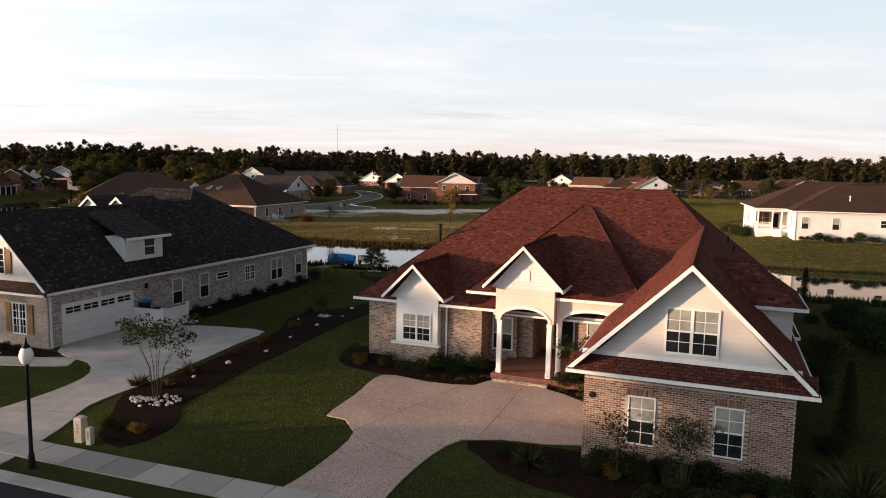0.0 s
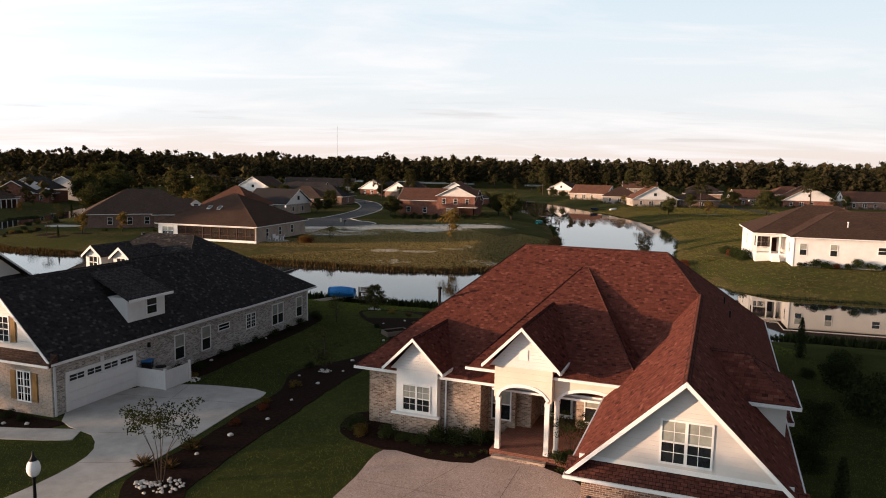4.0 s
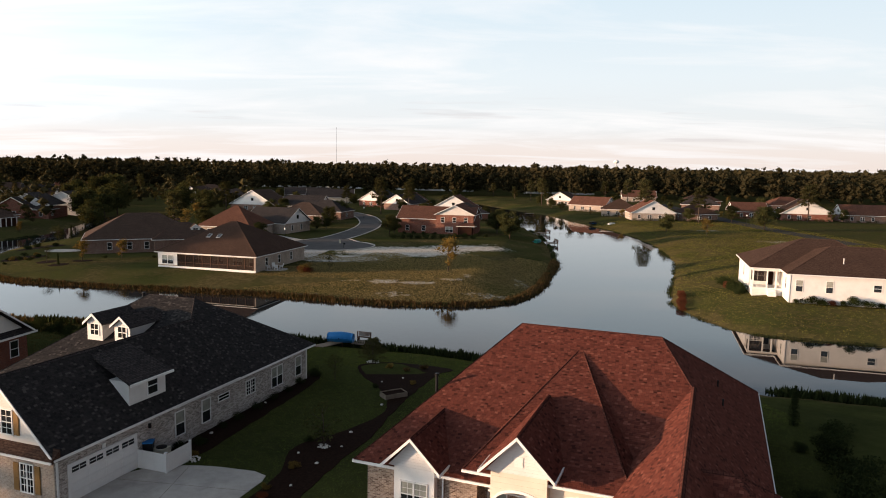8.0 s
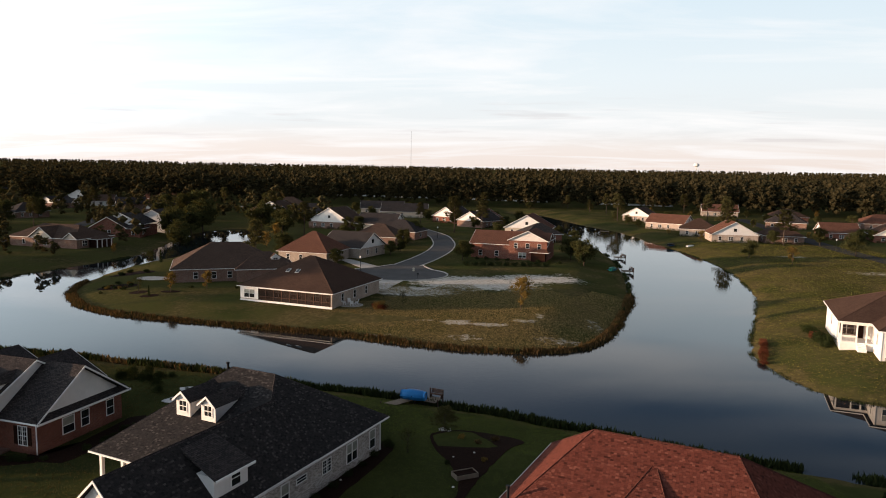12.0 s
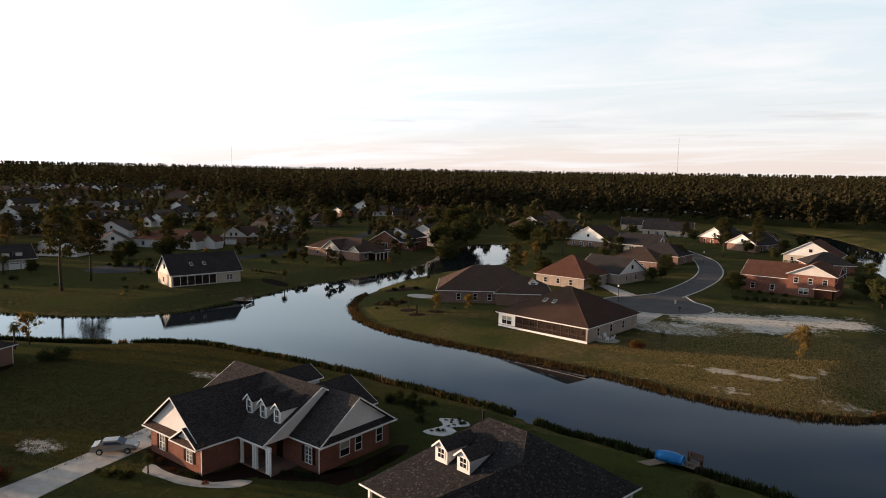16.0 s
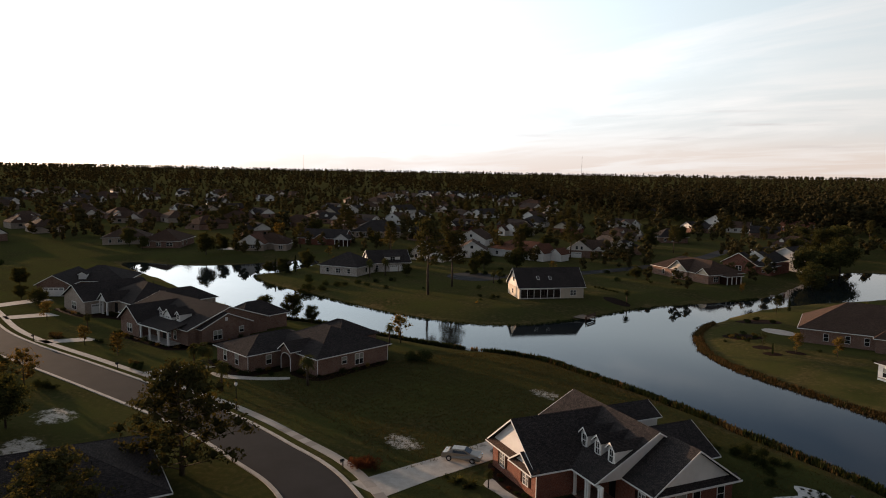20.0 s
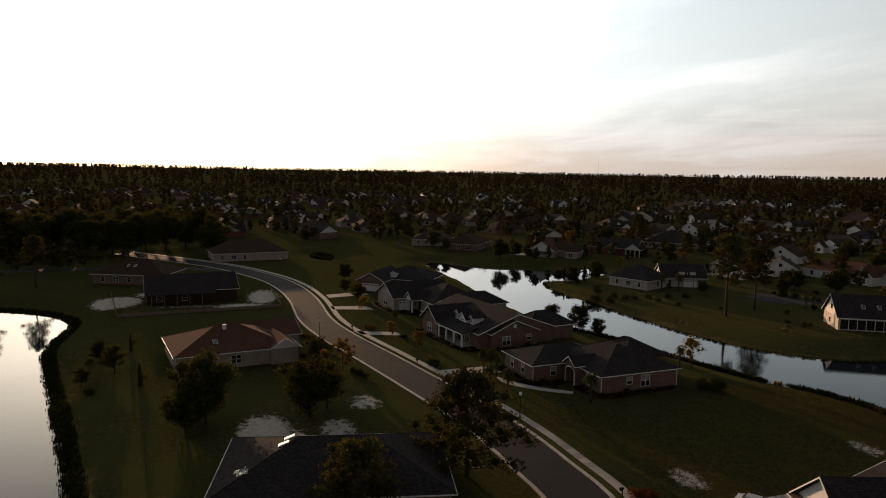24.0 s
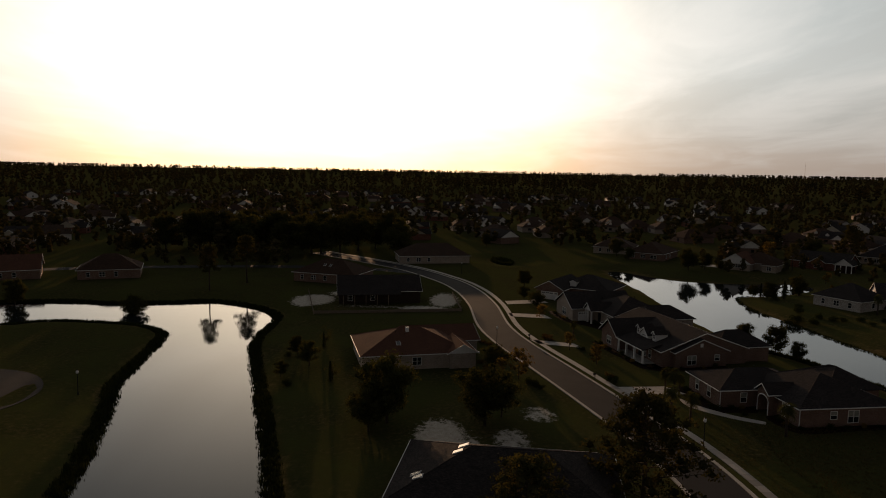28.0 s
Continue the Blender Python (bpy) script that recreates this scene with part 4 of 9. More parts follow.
def dormer(h, x, y, z, rz, w, hh, depth, rise, material, wall, win=True):
    """A gabled dormer with its front's foot at x, y, z."""
    m = pose(x, y, z, 0, 0, rz)
    d = part("dormer", MB().box(-w / 2, w / 2, 0, depth, -0.3, hh), wall, h, m=m)
    gable_roof = MB()
    o, t = 0.2, 0.08
    sec = [(-w / 2 - o, hh - 0.05), (0, hh + rise), (w / 2 + o, hh - 0.05), (w / 2 + o, hh - 0.05 - t), (0, hh + rise - t), (-w / 2 - o, hh - 0.05 - t)]
    gable_roof.add([(a, -0.25, b) for a, b in sec] + [(a, depth + 0.6, b) for a, b in sec],
                   [(0, 1, 7, 6), (1, 2, 8, 7), (2, 3, 9, 8), (3, 4, 10, 9), (4, 5, 11, 10), (5, 0, 6, 11), (0, 5, 4, 1), (1, 4, 3, 2), (6, 7, 10, 11), (7, 8, 9, 10)])
    part("dormer_roof", gable_roof, material, d)
    tri_ = MB().prism([(-w / 2, hh - 0.02), (0, hh + rise - 0.12), (w / 2, hh - 0.02)], 0.0, depth)
    part("dormer_gable", tri_, wall, d)
    tr = MB()
    for s in (-1, 1):
        tr.add([(0, -0.254, hh + rise + 0.01), (s * (w / 2 + o), -0.254, hh - 0.04), (s * (w / 2 + o), -0.254, hh - 0.22), (0, -0.254, hh + rise - 0.2), (0, -0.29, hh + rise + 0.01), (s * (w / 2 + o), -0.29, hh - 0.04), (s * (w / 2 + o), -0.29, hh - 0.22), (0, -0.29, hh + rise - 0.2)],
               [(0, 1, 2, 3), (7, 6, 5, 4), (0, 4, 5, 1), (1, 5, 6, 2), (2, 6, 7, 3), (3, 7, 4, 0)])
    part("dormer_trim", tr, M["white"], d, uv=False)
    if win:
        fr = MB().box(-w * .32, w * .32, -0.05, 0, 0.22, 0.3).box(-w * .32, w * .32, -0.05, 0, hh - 0.12, hh - 0.04).box(-w * .32, -w * .25, -0.05, 0, 0.3, hh - 0.12).box(w * .25, w * .32, -0.05, 0, 0.3, hh - 0.12).box(-w * .25, w * .25, -0.045, 0, hh / 2 + .04, hh / 2 + .1).box(-.02, .02, -0.042, 0, .3, hh - .12)
        part("dormer_window", fr, M["white"], d, uv=False)
        part("dormer_pane", MB().box(-w * .25, w * .25, -0.02, 0.0, 0.3, hh - 0.12), M["glass"], d, uv=False)


def garage_door(h, x, y, z, rz, w, hh, lights=True):
    m = pose(x, y, z, 0, 0, rz)
    mb = MB()
    n = 4
    for k in range(n):
        mb.box(-w / 2, w / 2, -0.05, 0.0, k * hh / n + 0.008, (k + 1) * hh / n - 0.008)
        for j in range(4):
            a = -w / 2 + (j + 0.08) * w / 4
            if k < n - 1 or not lights:
                mb.box(a, a + w / 4 * 0.84, -0.065, -0.05, k * hh / n + 0.1, (k + 1) * hh / n - 0.1)
    d = part("garage_door", mb, M["white"], h, "white panelled garage door", m=m, uv=False)
    if lights:
        for j in range(4):
            a = -w / 2 + (j + 0.1) * w / 4
            part("door_light", MB().box(a, a + w / 4 * 0.8, -0.062, -0.05, hh * 0.80, hh * 0.95), M["glass"], d, uv=False)
            b = a + w / 4 * 0.4
            part("light_bar", MB().box(b - 0.02, b + 0.02, -0.07, -0.0622, hh * 0.80, hh * 0.95).box(a, a + w / 4 * .8, -0.07, -0.0622, hh * .87, hh * .885), M["white"], d, uv=False)
    tr = MB().box(-w / 2 - 0.14, -w / 2, -0.07, 0.01, 0, hh + 0.12).box(w / 2, w / 2 + 0.14, -0.07, 0.01, 0, hh + 0.12).box(-w / 2, w / 2, -0.07, 0.01, hh, hh + 0.12)
    part("door_trim", tr, M["white"], d, uv=False)


def arch(h, x0, x1, y0, y1, z0, zs, rise, z1, material, name="arch_wall"):
    """A wall from x0 to x1 with an arched opening that springs at zs."""
    n, leg = 18, 0.22
    a, b = x0 + leg, x1 - leg
    mid = (a + b) / 2
    low = [(a + (b - a) * k / n, zs + rise * math.sqrt(max(0, 1 - ((a + (b - a) * k / n - mid) / ((b - a) / 2)) ** 2))) for k in range(n + 1)]
    part(name, MB().prism([(x0, zs)] + low + [(x1, zs), (x1, z1), (x0, z1)], y0, y1), material, h)
    tr = MB().prism([(x, z - 0.02) for x, z in low] + [(x + (0.12 if k == n else -0.12 if k == 0 else 0), z + 0.14) for k, (x, z) in reversed(list(enumerate(low)))], y0 - 0.04, y0 - 0.003)
    part("arch_trim", tr, M["white"], h, uv=False)


def main_house():
    h = empty("house", pose(5.03, 23.88, 0.5, 0, 0, -21.3), "single-storey whitewashed brick house with red-brown shingle roof", "house")
    R, B = M["roof_red"], M["brick_a"]
    # garage wing, gable to the street
    walls(h, 0, 6.6, 0, 14, 3.25, B)
    gable(h, -0.45, 7.1, -0.55, 17.0, 3.4, 7.1, "y", R, M["siding"], "0", 0.5)
    pent(h, -0.5, 7.15, -0.62, -0.02, 3.36, 3.82, R)
    part("gable_board", MB().box(-0.1, 6.7, -0.06, 0.0, 3.75, 3.95), M["white"], h, uv=False)
    window(h, 3.4, -0.04, 4.15, 0, 1.55, 1.42, "double", small_panes=True)
    window(h, 1.95, 0, 0.85, 0, 0.82, 1.6, "single", small_panes=True)
    window(h, 4.7, 0, 0.85, 0, 0.82, 1.6, "single", small_panes=True)
    part("soldier_bed", MB().box(0.0, 6.6, -0.015, 0, 2.98, 3.2), M["mortar"], h, uv=False)
    mb = MB().lathe(0, 0, [(0.09, 0), (0.11, 0.02), (0.11, 0.05), (0.07, 0.07)], 14)
    part("wall_vent", mb, M["black"], h, m=pose(0.28, -0.01, 2.35, 90, 0, 0), uv=False)
    # dormer over the garage, to the right
    d = part("dormer", MB().box(4.6, 6.85, 5.4, 8.4, 3.6, 5.0), M["siding"], h)
    hip(h, 3.4, 7.25, 5.0, 8.8, 5.05, (3.6, 6.9), (5.3, 6.9), 6.5, R)
    window(h, 6.85, 6.9, 3.95, 90, 1.2, 0.9, "double")
    # the body
    walls(h, -13.1, -11.25, 9.3, 16, 3.05, B)
    walls(h, -13.1, 6.9, 13.2, 30.4, 3.05, B)
    walls(h, -8.95, -6.75, 9.2, 16, 3.05, B)
    hip(h, -13.75, 7.45, 8.9, 31.0, 3.15, (-7.65, 20.8), (1.2, 20.8), 8.85, R)
    # bay with its small gable
    walls(h, -11.25, -8.95, 8.75, 13.2, 3.5, M["white"])
    part("brick_apron", MB().box(-11.4, -8.8, 8.55, 8.75, -0.6, 0.95), B, h)
    part("stone_sill", MB().box(-11.45, -8.75, 8.5, 8.78, 0.95, 1.03), M["white"], h, uv=False)
    window(h, -10.1, 8.75, 1.2, 0, 1.45, 1.3, "double", small_panes=True)
    gable(h, -11.75, -8.45, 8.15, 13.5, 3.5, 5.15, "y", R, M["siding_white"], "0", 0.5)
    part("gable_vent", MB().box(-0.2, 0.2, -0.012, 0, 0, 0.42).box(-.16, .16, -.02, -.012, .05, .1).box(-.16, .16, -.02, -.012, .16, .21).box(-.16, .16, -.02, -.012, .27, .32), M["white"], h, m=pose(-10.1, 8.65, 3.9), uv=False)
    # the recess beside the porch
    walls(h, -6.75, -5.3, 10.6, 16, 3.05, B)
    window(h, -6.05, 10.6, 0.75, 0, 0.95, 1.6, "single")
    # porch
    part("porch_floor", MB().box(-5.7, 0.5, 7.5, 13.2, -0.3, 0.32), M["brick_c"], h, "red-brown brick porch floor")
    for k in range(2):
        part("porch_step", MB().box(-5.5, -2.9, 7.5 - 0.35 * (k + 1), 7.5 - 0.35 * k, -0.3, 0.32 - 0.16 * (k + 1)), B, h)
    for x, y in ((-5.4, 7.82), (-3.0, 7.82), (-2.65, 8.32), (0.4, 8.32)):
        column(h, x, y, 0.32, 2.9, 0.11)
    arch(h, -5.6, -2.8, 7.72, 7.98, 0.3, 2.9, 0.62, 4.62, M["panel"])
    arch(h, -2.78, 0.6, 8.2, 8.45, 0.3, 2.9, 0.62, 4.1, M["panel"])
    part("porch_side", MB().box(-5.6, -5.4, 7.99, 10.6, 2.9, 4.3), M["panel"], h)
    part("porch_side", MB().box(-3.0, -2.8, 7.99, 9.0, 2.9, 4.4), M["panel"], h)
    part("porch_ceiling", MB().box(-5.94, 0.0, 8.5, 13.2, 2.95, 3.05), M["white"], h, uv=False)
    gable(h, -6.05, -2.35, 7.2, 14.0, 4.6, 6.5, "y", R, M["siding_white"], "0", 0.5)
    part("gable_vent", MB().box(-0.22, 0.22, -0.012, 0, 0, 0.5).box(-.18, .18, -.02, -.012, .06, .12).box(-.18, .18, -.02, -.012, .2, .26).box(-.18, .18, -.02, -.012, .34, .4), M["white"], h, m=pose(-4.2, 7.68, 4.85), uv=False)
    hip(h, -7.1, 1.15, 7.95, 26.0, 4.15, (-3.4, 19.3), (-3.4, 21.6), 8.05, R, "se")
    walls(h, -5.3, -4.55, 11.0, 13.2, 3.0, B)
    walls(h, -2.4, 0, 12.0, 13.2, 3.0, B)
    part("front_door", MB().box(-0.48, 0.48, -0.06, 0.0, 0.0, 2.3).box(-.36, .36, -.075, -.06, .3, 2.0), M["door"], h, "dark glazed front door", m=pose(-3.4, 13.2, 0.34), uv=False)
    part("door_trim", MB().box(-.62, -.5, -.08, 0, 0, 2.42).box(.5, .62, -.08, 0, 0, 2.42).box(-.5, .5, -.08, 0, 2.31, 2.42).box(-.48, .48, -.085, -.0605, 0.0, .2), M["white"], h, m=pose(-3.4, 13.2, 0.34), uv=False)
    part("sidelight", MB().box(-0.95, -0.66, -0.05, 0.0, 0.1, 2.3), M["glass"], h, m=pose(-3.4, 13.2, 0.34), uv=False)
    window(h, -1.1, 11.6, 0.9, 0, 1.5, 1.5, "double")
    part("brick_arch", MB().prism([(-1.0 + 0.1 * k, 2.55 + .22 * math.sin(math.pi * k / 20)) for k in range(21)] + [(1.0 - 0.1 * k, 2.72 + .25 * math.sin(math.pi * k / 20)) for k in range(21)], -0.03, 0), M["brick_c"], h, m=pose(-1.1, 11.6, 0))
    # right side and back
    for v in (16.5, 20.5, 25.0):
        window(h, 6.9, v, 0.9, 90, 1.0, 1.5, "single")
    for u in (-10, -4, 2):
        window(h, u, 30.4, 0.9, 180, 1.7, 1.5, "double")
    for v in (18.0, 22.5, 27.0):
        window(h, -13.1, v, 0.9, -90, 0.95, 1.5, "single")
    for u, v in ((-11.2, 14.6), (4.6, 22.2), (4.9, 19.3)):
        z = 3.2 + (5.65 * (v - 8.9) / 11.9 if u < 0 else 5.65 * (7.45 - u) / 6.2)
        part("vent_pipe", MB().cyl(u, v, z - 0.3, z + (0.7 if u < 0 else 0.35), 0.09 if u < 0 else .05).cyl(u, v, z + (.7 if u < 0 else .35), z + (.82 if u < 0 else .38), 0.14 if u < 0 else .06), M["black"], h, uv=False)
    for u, v in ((-8.6, 9.12), (6.95, 13.1)):
        part("downpipe", MB().box(u - .04, u + .04, v - .05, v, -0.4, 3.1), M["white"], h, uv=False)
    return h


def dark_house():
    h = empty("house", pose(-20.8, 37.0, 0.5, 0, 0, -20), "grey-white brick house with charcoal shingle roof", "house")
    R, B = M["roof_dark"], M["brick_b"]
    walls(h, -7.4, 0, 0, 14, 3.05, B)
    walls(h, -7.42, -0.02, -0.02, 0.3, 3.0, M["brick_e"])
    gable(h, -7.85, 0.45, -0.45, 16.0, 3.1, 7.15, "y", R, M["siding"], "0", 0.4)
    pent(h, -7.9, 0.5, -0.62, -0.02, 3.05, 3.55, M["roof_brown"])
    window(h, -3.7, -0.05, 3.9, 0, 1.6, 1.35, "grid", False)
    shutters(h, -3.7, -0.05, 3.9, 0, 1.6, 1.35)
    for x in (-2.0, -5.4):
        window(h, x, -0.02, 0.7, 0, 0.9, 1.6, "grid", False)
        shutters(h, x, -0.02, 0.7, 0, 0.9, 1.6)
    walls(h, -15.4, 0, 11.2, 26.4, 3.0, B)
    hip(h, -16.4, 0.45, 9.0, 27.0, 3.05, (-11.4, 19.85), (-6.7, 19.85), 7.8, R)
    for x in (-15.6, -13.2, -10.6):
        column(h, x, 9.5, 0, 2.9, 0.13)
    part("porch_beam", MB().box(-15.9, -7.6, 9.35, 9.65, 2.7, 2.95), M["white"], h, uv=False)
    part("porch_floor", MB().box(-15.9, -7.4, 9.3, 11.2, -0.4, 0.15), M["concrete"], h)
    dormer(h, -11.3, 13.9, 5.35, 0, 1.5, 1.25, 3.0, 0.75, R, M["siding_white"])
    dormer(h, -8.6, 13.9, 5.35, 0, 1.5, 1.25, 3.0, 0.75, R, M["siding_white"])
    # shed dormer over the garage
    part("dormer", MB().box(-3.6, -0.4, 5.9, 9.1, 3.2, 5.45), M["siding_white"], h)
    part("dormer_roof", MB().add([(0.0, 5.6, 5.42), (0.0, 9.4, 5.42), (-3.3, 9.1, 6.9), (-3.3, 5.9, 6.9), (0.0, 5.6, 5.32), (0.0, 9.4, 5.32), (-3.3, 9.1, 6.7), (-3.3, 5.9, 6.7)],
                                 [(0, 1, 2, 3), (7, 6, 5, 4), (0, 4, 5, 1), (1, 5, 6, 2), (2, 6, 7, 3), (3, 7, 4, 0)]), R, h)
    part("gutter", MB().box(0.004, 0.08, 5.6, 9.4, 5.26, 5.42), M["white"], h, uv=False)
    window(h, -0.4, 7.9, 4.2, 90, 0.85, 1.05, "single", False)
    garage_door(h, 0, 3.4, 0.0, 90, 4.88, 2.13)
    part("soldier_course", MB().box(-0.02, 0.025, 0.3, 26.3, 2.75, 2.97), B, h)
    for v, w, s, hh in ((9.9, 0.85, 0.75, 1.6), (12.6, 0.85, 0.75, 1.6), (14.6, 1.2, 1.75, 0.4), (17.9, 1.1, 1.2, 1.05), (21.6, 1.55, 0.75, 1.6), (24.9, 0.85, 0.75, 1.6)):
        window(h, 0, v, s, 90, w, hh, "grid" if hh == 1.05 else "double" if w > 1.5 else "single", hh > 1.2)
    part("downpipe", MB().box(0.0, 0.06, 0.08, 0.2, -0.4, 3.0), M["white"], h, uv=False)
    part("downpipe", MB().box(0.0, 0.06, 26.2, 26.32, -0.4, 2.95), M["white"], h, uv=False)
    part("vent_pipe", MB().cyl(-13.5, 21.5, 5.5, 7.4, 0.11).cyl(-13.5, 21.5, 7.4, 7.55, 0.16), M["black"], h, uv=False)
    part("keystone", MB().box(0.0, 0.06, 3.28, 3.52, 2.27, 2.55), M["white"], h, uv=False)
    part("wall_lamp", MB().box(0.0, 0.14, 7.0, 7.14, 2.2, 2.5), M["black"], h, uv=False)
    return h


def red_house():
    h = empty("house", pose(-61.4, 53.3, 0.0, 0, 0, -12), "red brick house with charcoal roof, white gables and dormers", "house")
    R, B = M["roof_dark"], M["brick_c"]
    walls(h, 0, 9.6, 0, 16, 3.0, B)
    gable(h, -0.6, 10.1, -0.5, 11.5, 3.1, 7.2, "y", R, M["siding_white"], "0", 0.5)
    pent(h, -0.55, 10.15, -0.65, -0.02, 3.05, 3.5, M["roof_mix"])
    gable(h, 5.4, 10.15, -1.0, 2.0, 3.15, 4.7, "y", R, M["siding_white"], "0", 0.5)
    pent(h, 5.4, 10.2, -1.05, -0.5, 3.06, 3.4, M["roof_mix"])
    for x in (2.3, 7.4):
        window(h, x, 0, 0.8, 0, 0.95, 1.6, "grid", False)
        shutters(h, x, 0, 0.8, 0, 0.95, 1.6, "screen")
    # main body with the porch under its front slope
    walls(h, -1.0, 18.1, 7.8, 18.2, 3.0, B)
    gable(h, -1.4, 14.2, 3.9, 19.4, 3.1, 7.35, "x", R, M["siding_white"], "01", 0.3, apex=11.8)
    part("porch_floor", MB().box(9.6, 15, 4.3, 7.8, -0.4, 0.2), M["brick_d"], h)
    part("porch_beam", MB().box(9.6, 14.9, 4.2, 4.45, 2.65, 2.95), M["white"], h, uv=False)
    for x in (10.2, 12.2, 12.6, 14.4, 14.75):
        column(h, x, 4.32, 0.2, 2.65, 0.13)
    for x in (8.4, 10.8, 13.1):
        dormer(h, x, 6.6, 4.3, 0, 1.15, 1.7, 3.8, 0.7, R, M["siding_white"])
    # wing, gable to the side
    gable(h, 12.0, 18.75, 7.4, 18.6, 3.1, 6.95, "x", R, M["siding_white"], "1", 0.6)
    part("pent_roof", MB().add([(18.05, 7.4, 3.55), (18.85, 7.4, 3.08), (18.85, 18.6, 3.08), (18.05, 18.6, 3.55), (18.05, 7.4, 2.95), (18.85, 7.4, 2.95), (18.85, 18.6, 2.95), (18.05, 18.6, 2.95)],
                               [(0, 3, 2, 1), (0, 1, 5, 4), (1, 2, 6, 5), (2, 3, 7, 6), (3, 0, 4, 7), (4, 5, 6, 7)]), R, h)
    part("gutter", MB().box(18.854, 18.93, 7.3, 18.7, 2.9, 3.08), M["white"], h, uv=False)
    window(h, 16.6, 7.8, 0.8, 0, 0.95, 1.7, "grid", False)
    shutters(h, 16.6, 7.8, 0.8, 0, 0.95, 1.7, "screen")
    for v, w in ((11.4, 1.3), (13.4, 0.9), (16.6, 0.9)):
        window(h, 18.1, v, 0.9, 90, w, 1.5, "single", w > 1)
    part("front_door", MB().box(-0.5, 0.5, -0.06, 0, 0, 2.2).box(-.4, .4, -.08, -.06, .2, .9).box(-.4, .4, -.08, -.06, 1.1, 2.0), M["door"], h, m=pose(12.0, 7.8, 0.22), uv=False)
    # rear wings
    walls(h, -4.6, 0.2, 17.5, 23.8, 2.8, M["siding_white"])
    gable(h, -5.0, 0.6, 16.5, 24.2, 2.9, 4.3, "y", R, M["siding_white"], "1", 0.4)
    walls(h, 4.4, 12.9, 17.5, 20.9, 2.9, B)
    gable(h, 3.9, 13.4, 13.5, 21.3, 3.05, 5.6, "y", R, M["siding_white"], "1", 0.4)
    for u, v in ((18.14, 7.86), (9.65, -0.06), (15.0, 4.25)):
        part("downpipe", MB().box(u - .05, u + .05, v - .06, v, -0.4, 3.0), M["white"], h, uv=False)
    return h


def simple_house(x, y, z, ang, w, d, label, wall, roof, style="hip", eave=2.9, pitch=0.55, wins=(), extra=None, gable_wall=None, chimney=False, skylights=(), trims=True, recess=None):
    """A plainer house: its corner, the way its front runs, width and depth; wins: (side, along, wide, high)."""
    px_, py_ = place(x, y)
    k = math.hypot(px_, py_) / math.hypot(x, y)
    h = empty("house", pose(px_, py_, z, 0, 0, ang) @ Matrix.Diagonal((k, k, k, 1)), label, "house")
    W, R = M[wall], M[roof]
    gw = M[gable_wall or "siding_white"]
    if recess:   # a porch let into the front: from, to, how deep
        a, b, deep = recess
        walls(h, 0, a, 0, deep, eave, W)
        walls(h, b, w, 0, deep, eave, W)
        walls(h, 0, w, deep, d, eave, W)
    else:
        walls(h, 0, w, 0, d, eave, W)
    o = 0.5
    if style == "hip":
        s = min(w, d) / 2
        zr = eave + 0.1 + s * pitch
        ra, rb = ((s, d / 2), (w - s, d / 2)) if w >= d else ((w / 2, s), (w / 2, d - s))
        hip(h, -o, w + o, -o, d + o, eave + 0.08, ra, rb, zr, R, "nsew" if trims else "", trims)
    elif style == "gx":
        gable(h, -o, w + o, -o, d + o, eave + 0.08, eave + (d / 2) * pitch, "x", R, gw, "01", o, rake=trims, trim=trims)
    else:
        gable(h, -o, w + o, -o, d + o, eave + 0.08, eave + (w / 2) * pitch, "y", R, gw, "01", o, rake=trims, trim=trims)
    if trims and style != "hip":
        zg = eave + (d if style == "gx" else w) * pitch * 0.13
        for m in ((pose(0, d / 2, zg, 0, 0, -90), pose(w, d / 2, zg, 0, 0, 90)) if style == "gx" else (pose(w / 2, 0, zg),)):
            part("gable_window", MB().box(-0.55, 0.55, -0.05, -0.003, 0, 1.15), M["glass"], h, "dark window in the gable", m=m, uv=False)
    for side, at, ww, hh in wins:
        px_, py_, rz = {"s": (at, 0, 0), "e": (w, at, 90), "n": (at, d, 180), "w": (0, at, -90)}[side]
        window(h, px_, py_, 0.8 if hh < 1.9 else 0.2, rz, ww, hh, "double" if ww > 1.3 else "single", False)
    for sx, sy, *end in skylights:
        run = sx if end else min(sy, d - sy)
        zz = eave + 0.08 + (run + o) * pitch * (min(w, d) / 2) / (min(w, d) / 2 + o)
        a = math.degrees(math.atan(pitch))
        m = pose(sx, sy, zz, 0, -a, 0) if end else pose(sx, sy, zz, a if sy < d / 2 else -a, 0, 0)
        part("skylight", MB().box(-0.6, 0.6, -0.4, 0.4, -0.05, 0.1) if end else MB().box(-0.4, 0.4, -0.6, 0.6, -0.05, 0.1), M["white"], h, m=m, uv=False)
        part("skylight_pane", MB().box(-0.54, 0.54, -0.34, 0.34, 0.1, 0.12) if end else MB().box(-0.34, 0.34, -0.54, 0.54, 0.1, 0.12), M["skylight"], h, m=m, uv=False)
    if chimney:
        part("chimney", MB().box(w * .6, w * .6 + 0.9, d * .55, d * .55 + .9, eave, eave + d * pitch / 2 + 1.0), W, h)
    if extra:
        extra(h, W, R)
    return h


home = main_house()
dark_home = dark_house()
red_house()


